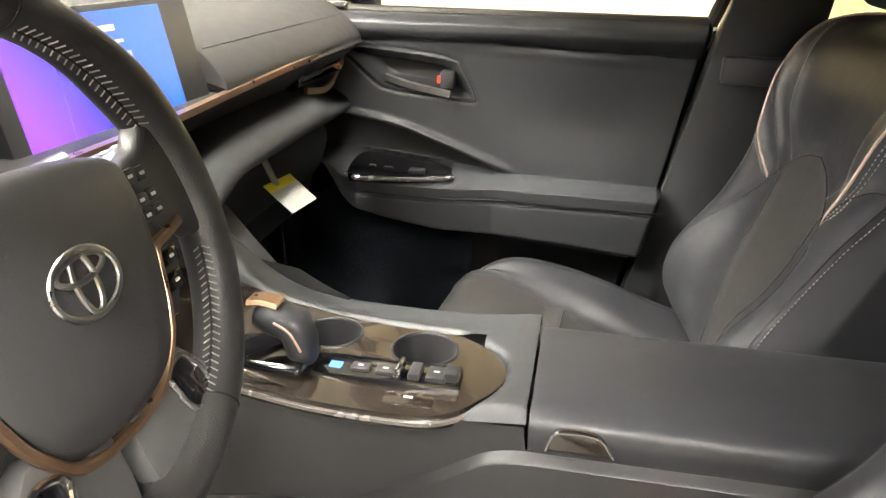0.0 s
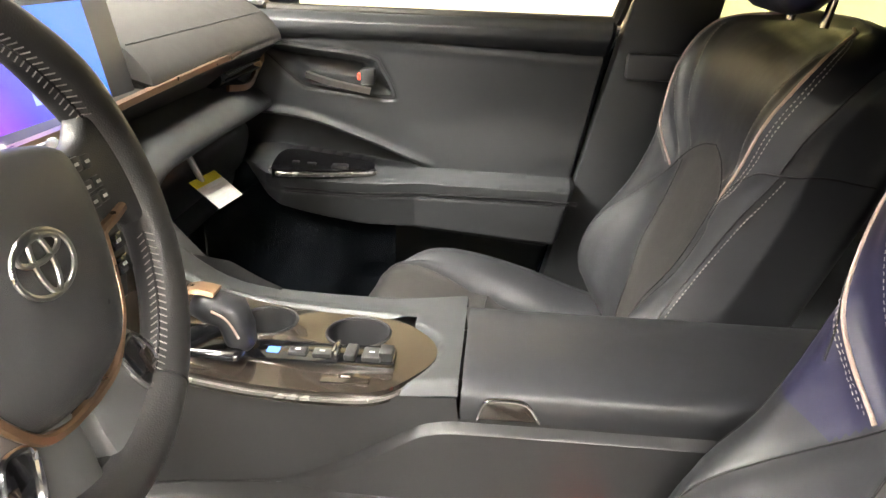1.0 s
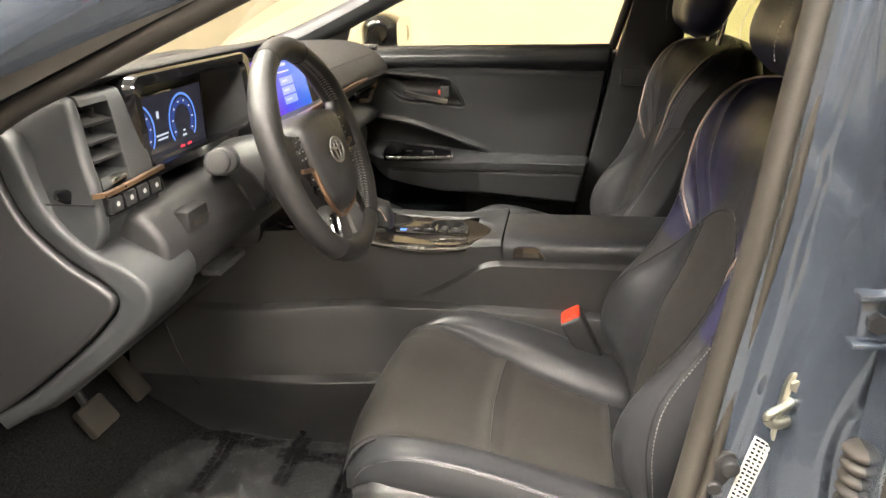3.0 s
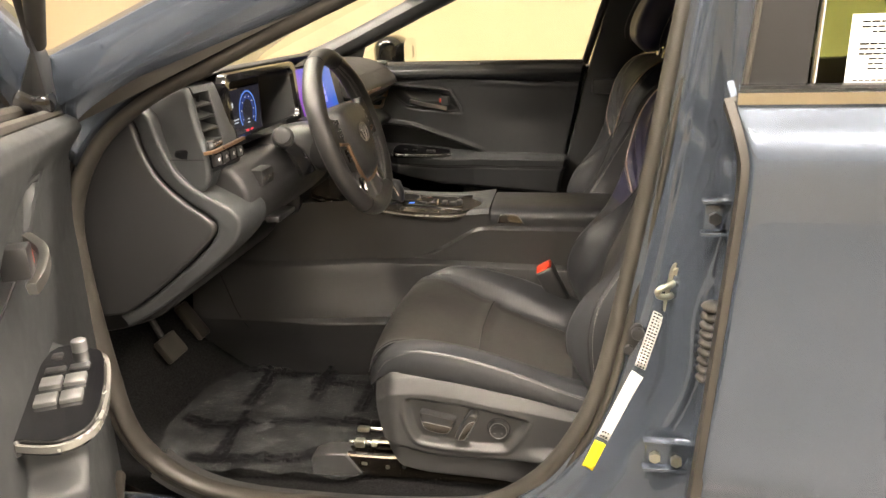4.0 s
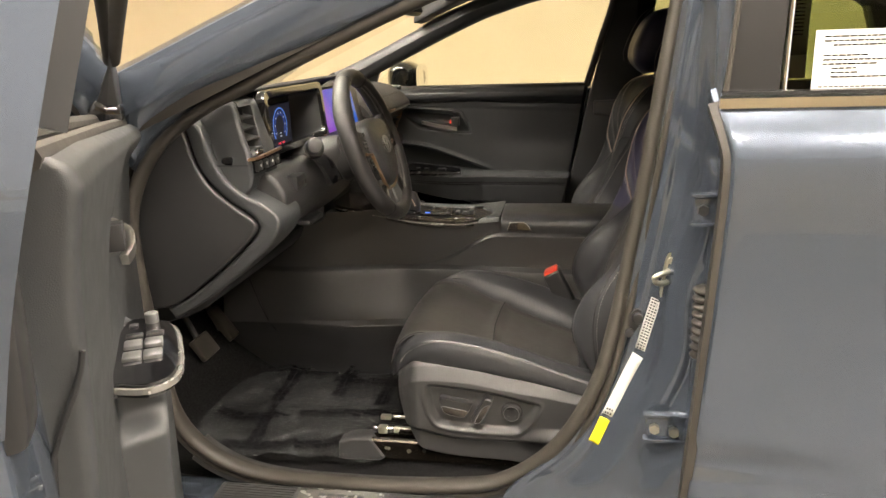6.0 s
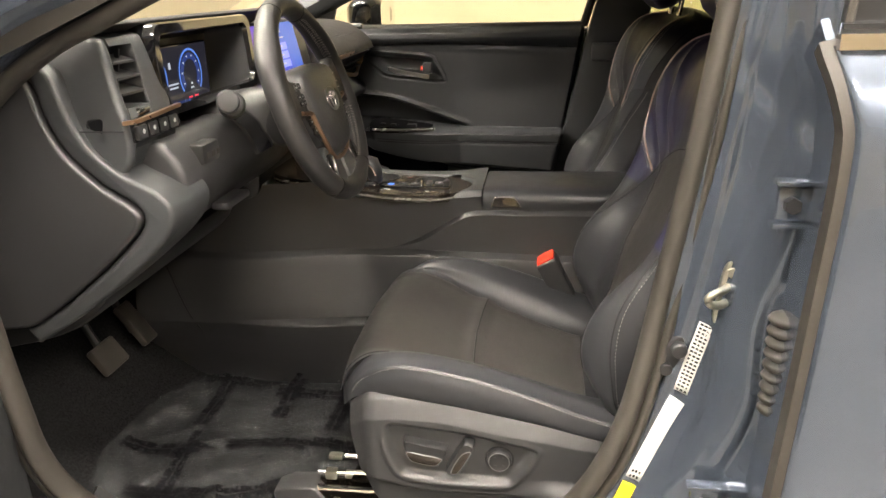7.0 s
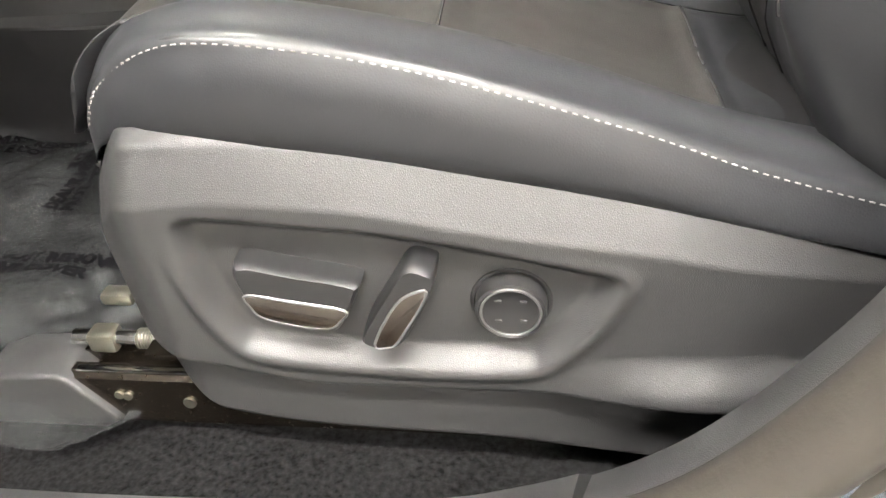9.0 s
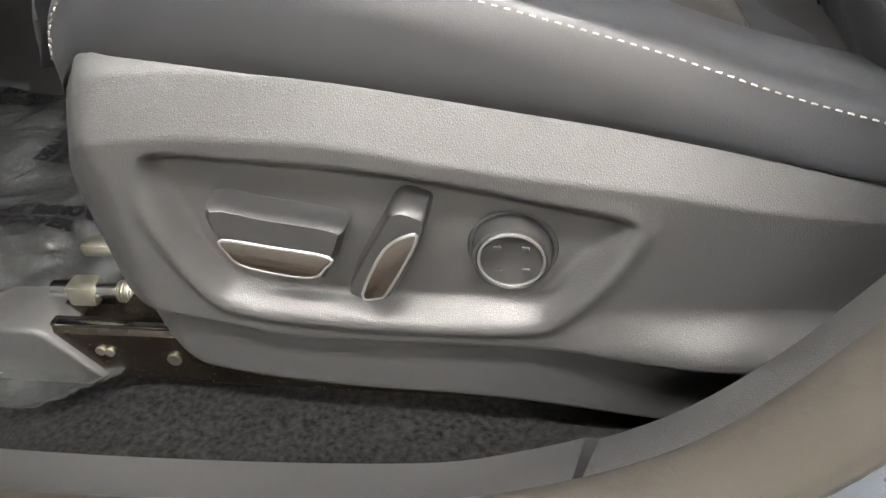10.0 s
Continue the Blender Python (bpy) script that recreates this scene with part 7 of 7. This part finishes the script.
part("band", tag_bm(((-0.050, -0.0006, -0.030), (0.050, 0.0006, -0.014))), YELLOW, tag, "yellow band", smooth=False)
part("print", tag_bm(*[((-0.042, d, -0.008 + 0.009 * k), (0.036 - 0.012 * (k % 2), d + 0.0004, -0.006 + 0.009 * k)) for k in range(4) for d in (-0.0012, 0.0008)]), MARK, tag, "unreadable print", smooth=False)
part("tie", tube([(-0.488, 0.330, 0.866), (-0.492, 0.318, 0.888), (-0.500, 0.312, 0.915)], 0.005, 6), WHITE, tag, "white tie strip")

# window papers
sticker = thing("window_sticker", (0.54, -0.838, 1.165), "white printed sticker on the rear side glass", "sticker")
part("paper", box((0.446, -0.8395, 1.166), (0.640, -0.8385, 1.248)), WHITE, sticker, smooth=False)
bm = bmesh.new()
rng = random.Random(5)
for k in range(9):
    z = 1.240 - 0.0058 * k - (0.008 if k > 2 else 0)
    x = 0.458
    if k in (2, 6, 7, 8):
        x = 0.470
    end = x + rng.uniform(0.03, 0.10)
    while x < end:
        w = rng.uniform(0.004, 0.010)
        add_box(bm, (x, -0.8400, z - 0.0018), (x + w, -0.8396, z))
        x += w + 0.0018
for x in np.arange(0.455, 0.62, 0.007):
    add_box(bm, (x, -0.8400, 1.1705), (x + 0.005, -0.8396, 1.172))
part("print", bm, INK, sticker, "unreadable print", smooth=False)
paper = thing("window_paper", (0.86, 0.762, 1.09), "grey printed paper in the far rear window", "paper")
part("paper", box((0.80, 0.752, 1.092), (0.885, 0.7535, 1.355)), MARK, paper, smooth=False)
bm = bmesh.new()
for k in range(10):
    add_box(bm, (0.80, 0.7505, 1.34 - 0.012 * k), (0.868, 0.7515, 1.345 - 0.012 * k))
part("print", bm, INK, paper, smooth=False)

# inside mirror
rvm = thing("rear_view_mirror", (-0.27, -0.03, 1.40), "black rear view mirror on the windscreen", "mirror")
part("housing", box((-0.318, -0.150, 1.318), (-0.282, 0.085, 1.378), 0.014, 3), SATIN, rvm)
part("glass", box((-0.2825, -0.140, 1.326), (-0.2805, 0.075, 1.370)), MIRROR, rvm, smooth=False)
part("arm", box((-0.33, -0.05, 1.36), (-0.29, -0.01, 1.415), 0.006), SATIN, rvm)

# pedals
for name, y, w in (("brake_pedal", -0.36, 0.075), ("accelerator_pedal", -0.25, 0.045)):
    ped = thing(name, (-0.80, y, 0.50), "black rubber faced pedal on a steel arm", "pedal")
    part("pad", box((-0.80, y - w / 2, 0.50), (-0.782, y + w / 2, 0.56 if w > 0.06 else 0.60), 0.005, 2, pose(0, 0, 0, 0, -35, 0).to_3x3()), RUBBER, ped)
    part("arm", tube([(-0.80, y, 0.53), (-0.84, y, 0.62), (-0.86, y, 0.74)], 0.008, 10), SATIN, ped)

# floor mat under clear protective film
mat = thing("floor_mat", (-0.45, -0.40, 0.39), "black carpet floor mat in the driver footwell", "floor mat")
MATLINE = catmull([(-0.90, -0.62), (-0.62, -0.64), (-0.38, -0.62), (-0.27, -0.60), (-0.25, -0.40), (-0.26, -0.22), (-0.50, -0.20), (-0.80, -0.205), (-0.90, -0.30)], 5, True)
def crumple(x, y, wrinkle, seed):
    w = noise.fractal((x * 9 + seed, y * 9, seed), 1.0, 2.0, 4) * wrinkle + abs(noise.noise((x * 22, y * 13 + seed, 2))) * wrinkle * 0.6
    return max(-0.2 * wrinkle, w)


def sheet(outline, lift, n=46, wrinkle=0.0, seed=0):
    pts = np.array(outline)
    (x0, y0), (x1, y1) = pts.min(0), pts.max(0)
    verts, faces, index = [], [], {}
    gx, gy = np.meshgrid(np.linspace(x0, x1, n + 1), np.linspace(y0, y1, n + 1), indexing="ij")
    near = polygon_distance(gx, gy, outline) > -0.006
    for i in range(n + 1):
        for j in range(n + 1):
            x, y = float(gx[i, j]), float(gy[i, j])
            if near[i, j]:
                index[i, j] = len(verts)
                verts.append((x, y, floor_height(x, y) + lift + crumple(x, y, wrinkle, seed)))
    for i in range(n):
        for j in range(n):
            q = [(i, j), (i + 1, j), (i + 1, j + 1), (i, j + 1)]
            if all(k in index for k in q):
                faces.append(tuple(index[k] for k in q))
    return verts, faces
v, f = sheet(MATLINE, 0.010)
ob = grid_part("carpet_top", v, f, CARPET, mat, "black pile")
FILMLINE = catmull([(-0.70, -0.60), (-0.52, -0.64), (-0.36, -0.635), (-0.27, -0.62), (-0.235, -0.50), (-0.25, -0.40), (-0.26, -0.22), (-0.50, -0.215), (-0.68, -0.24)], 5, True)
v, f = sheet(FILMLINE, 0.024, 90, 0.014, 4)
film = thing("protective_film", (-0.45, -0.40, 0.40), "wrinkled clear plastic film with dark print over the mat", "plastic film")
FILM = bpy.data.materials.new("clear plastic film")
FILM.use_nodes = True
n_, l_ = FILM.node_tree.nodes, FILM.node_tree.links
n_.remove(n_["Principled BSDF"])
clear_ = n_.new("ShaderNodeBsdfTransparent")
milky = n_.new("ShaderNodeBsdfDiffuse")
milky.inputs["Color"].default_value = (0.40, 0.42, 0.43, 1)
shine_ = n_.new("ShaderNodeBsdfGlossy")
shine_.inputs["Roughness"].default_value = 0.09
cf = n_.new("ShaderNodeTexNoise")
cf.inputs["Scale"].default_value = 24
cf.inputs["Detail"].default_value = 5
cf.inputs["Distortion"].default_value = 1.2
bp = n_.new("ShaderNodeBump")
bp.inputs["Strength"].default_value = 1.0
bp.inputs["Distance"].default_value = 0.010
tc = n_.new("ShaderNodeTexCoord")
haze_ = n_.new("ShaderNodeMapRange")
haze_.inputs["From Min"].default_value, haze_.inputs["From Max"].default_value = 0.47, 0.72
haze_.inputs["To Min"].default_value, haze_.inputs["To Max"].default_value = 0.045, 0.15
l_.new(tc.outputs["Object"], cf.inputs["Vector"])
l_.new(cf.outputs["Fac"], bp.inputs["Height"])
l_.new(cf.outputs["Fac"], haze_.inputs["Value"])
fres_ = n_.new("ShaderNodeFresnel")
fres_.inputs["IOR"].default_value = 1.5
for node in (shine_, fres_, milky):
    l_.new(bp.outputs["Normal"], node.inputs["Normal"])
body_ = n_.new("ShaderNodeMixShader")
l_.new(haze_.outputs["Result"], body_.inputs["Fac"])
l_.new(clear_.outputs["BSDF"], body_.inputs[1])
l_.new(milky.outputs["BSDF"], body_.inputs[2])
skin_ = n_.new("ShaderNodeMixShader")
l_.new(fres_.outputs["Fac"], skin_.inputs["Fac"])
l_.new(body_.outputs["Shader"], skin_.inputs[1])
l_.new(shine_.outputs["BSDF"], skin_.inputs[2])
l_.new(skin_.outputs["Shader"], n_["Material Output"].inputs["Surface"])
ob = grid_part("film_sheet", v, f, FILM, film, "clear wrinkled film", angle=80)


def printed(line, size):
    """Flat outline of a line of print, starting at the origin."""
    curve = bpy.data.curves.new("lettering", "FONT")
    curve.body, curve.size, curve.resolution_u, curve.offset = line, size, 2, 0.0011
    ob = bpy.data.objects.new("lettering", curve)
    me = bpy.data.meshes.new_from_object(ob)
    bpy.data.objects.remove(ob)
    return me


LINES = [printed("DEALER MUST REMOVE", 0.0165), printed("PROTECTIVE COVER", 0.0165)]
for x, y, turn in ((-0.66, -0.235, 0), (-0.485, -0.265, 0), (-0.60, -0.40, 90), (-0.455, -0.36, 90), (-0.515, -0.455, 0), (-0.70, -0.49, 0), (-0.58, -0.60, 90), (-0.355, -0.44, 0), (-0.47, -0.610, 24), (-0.335, -0.40, 90), (-0.64, -0.60, 0)):
    c, d = math.cos(radians(turn)), math.sin(radians(turn))
    bm = bmesh.new()
    for k, me in enumerate(LINES):
        bm.from_mesh(me)
        bm.verts.ensure_lookup_table()
        for v in list(bm.verts)[-len(me.vertices):]:
            a, b = v.co.x, v.co.y - 0.0175 * k
            u, t = x + a * c - b * d, y + a * d + b * c
            v.co = (u, t, floor_height(u, t) + 0.0285 + crumple(u, t, 0.014, 4))
    part("print", bm, INK, film, "dark printed notice", smooth=False)
for me in LINES:
    bpy.data.meshes.remove(me)
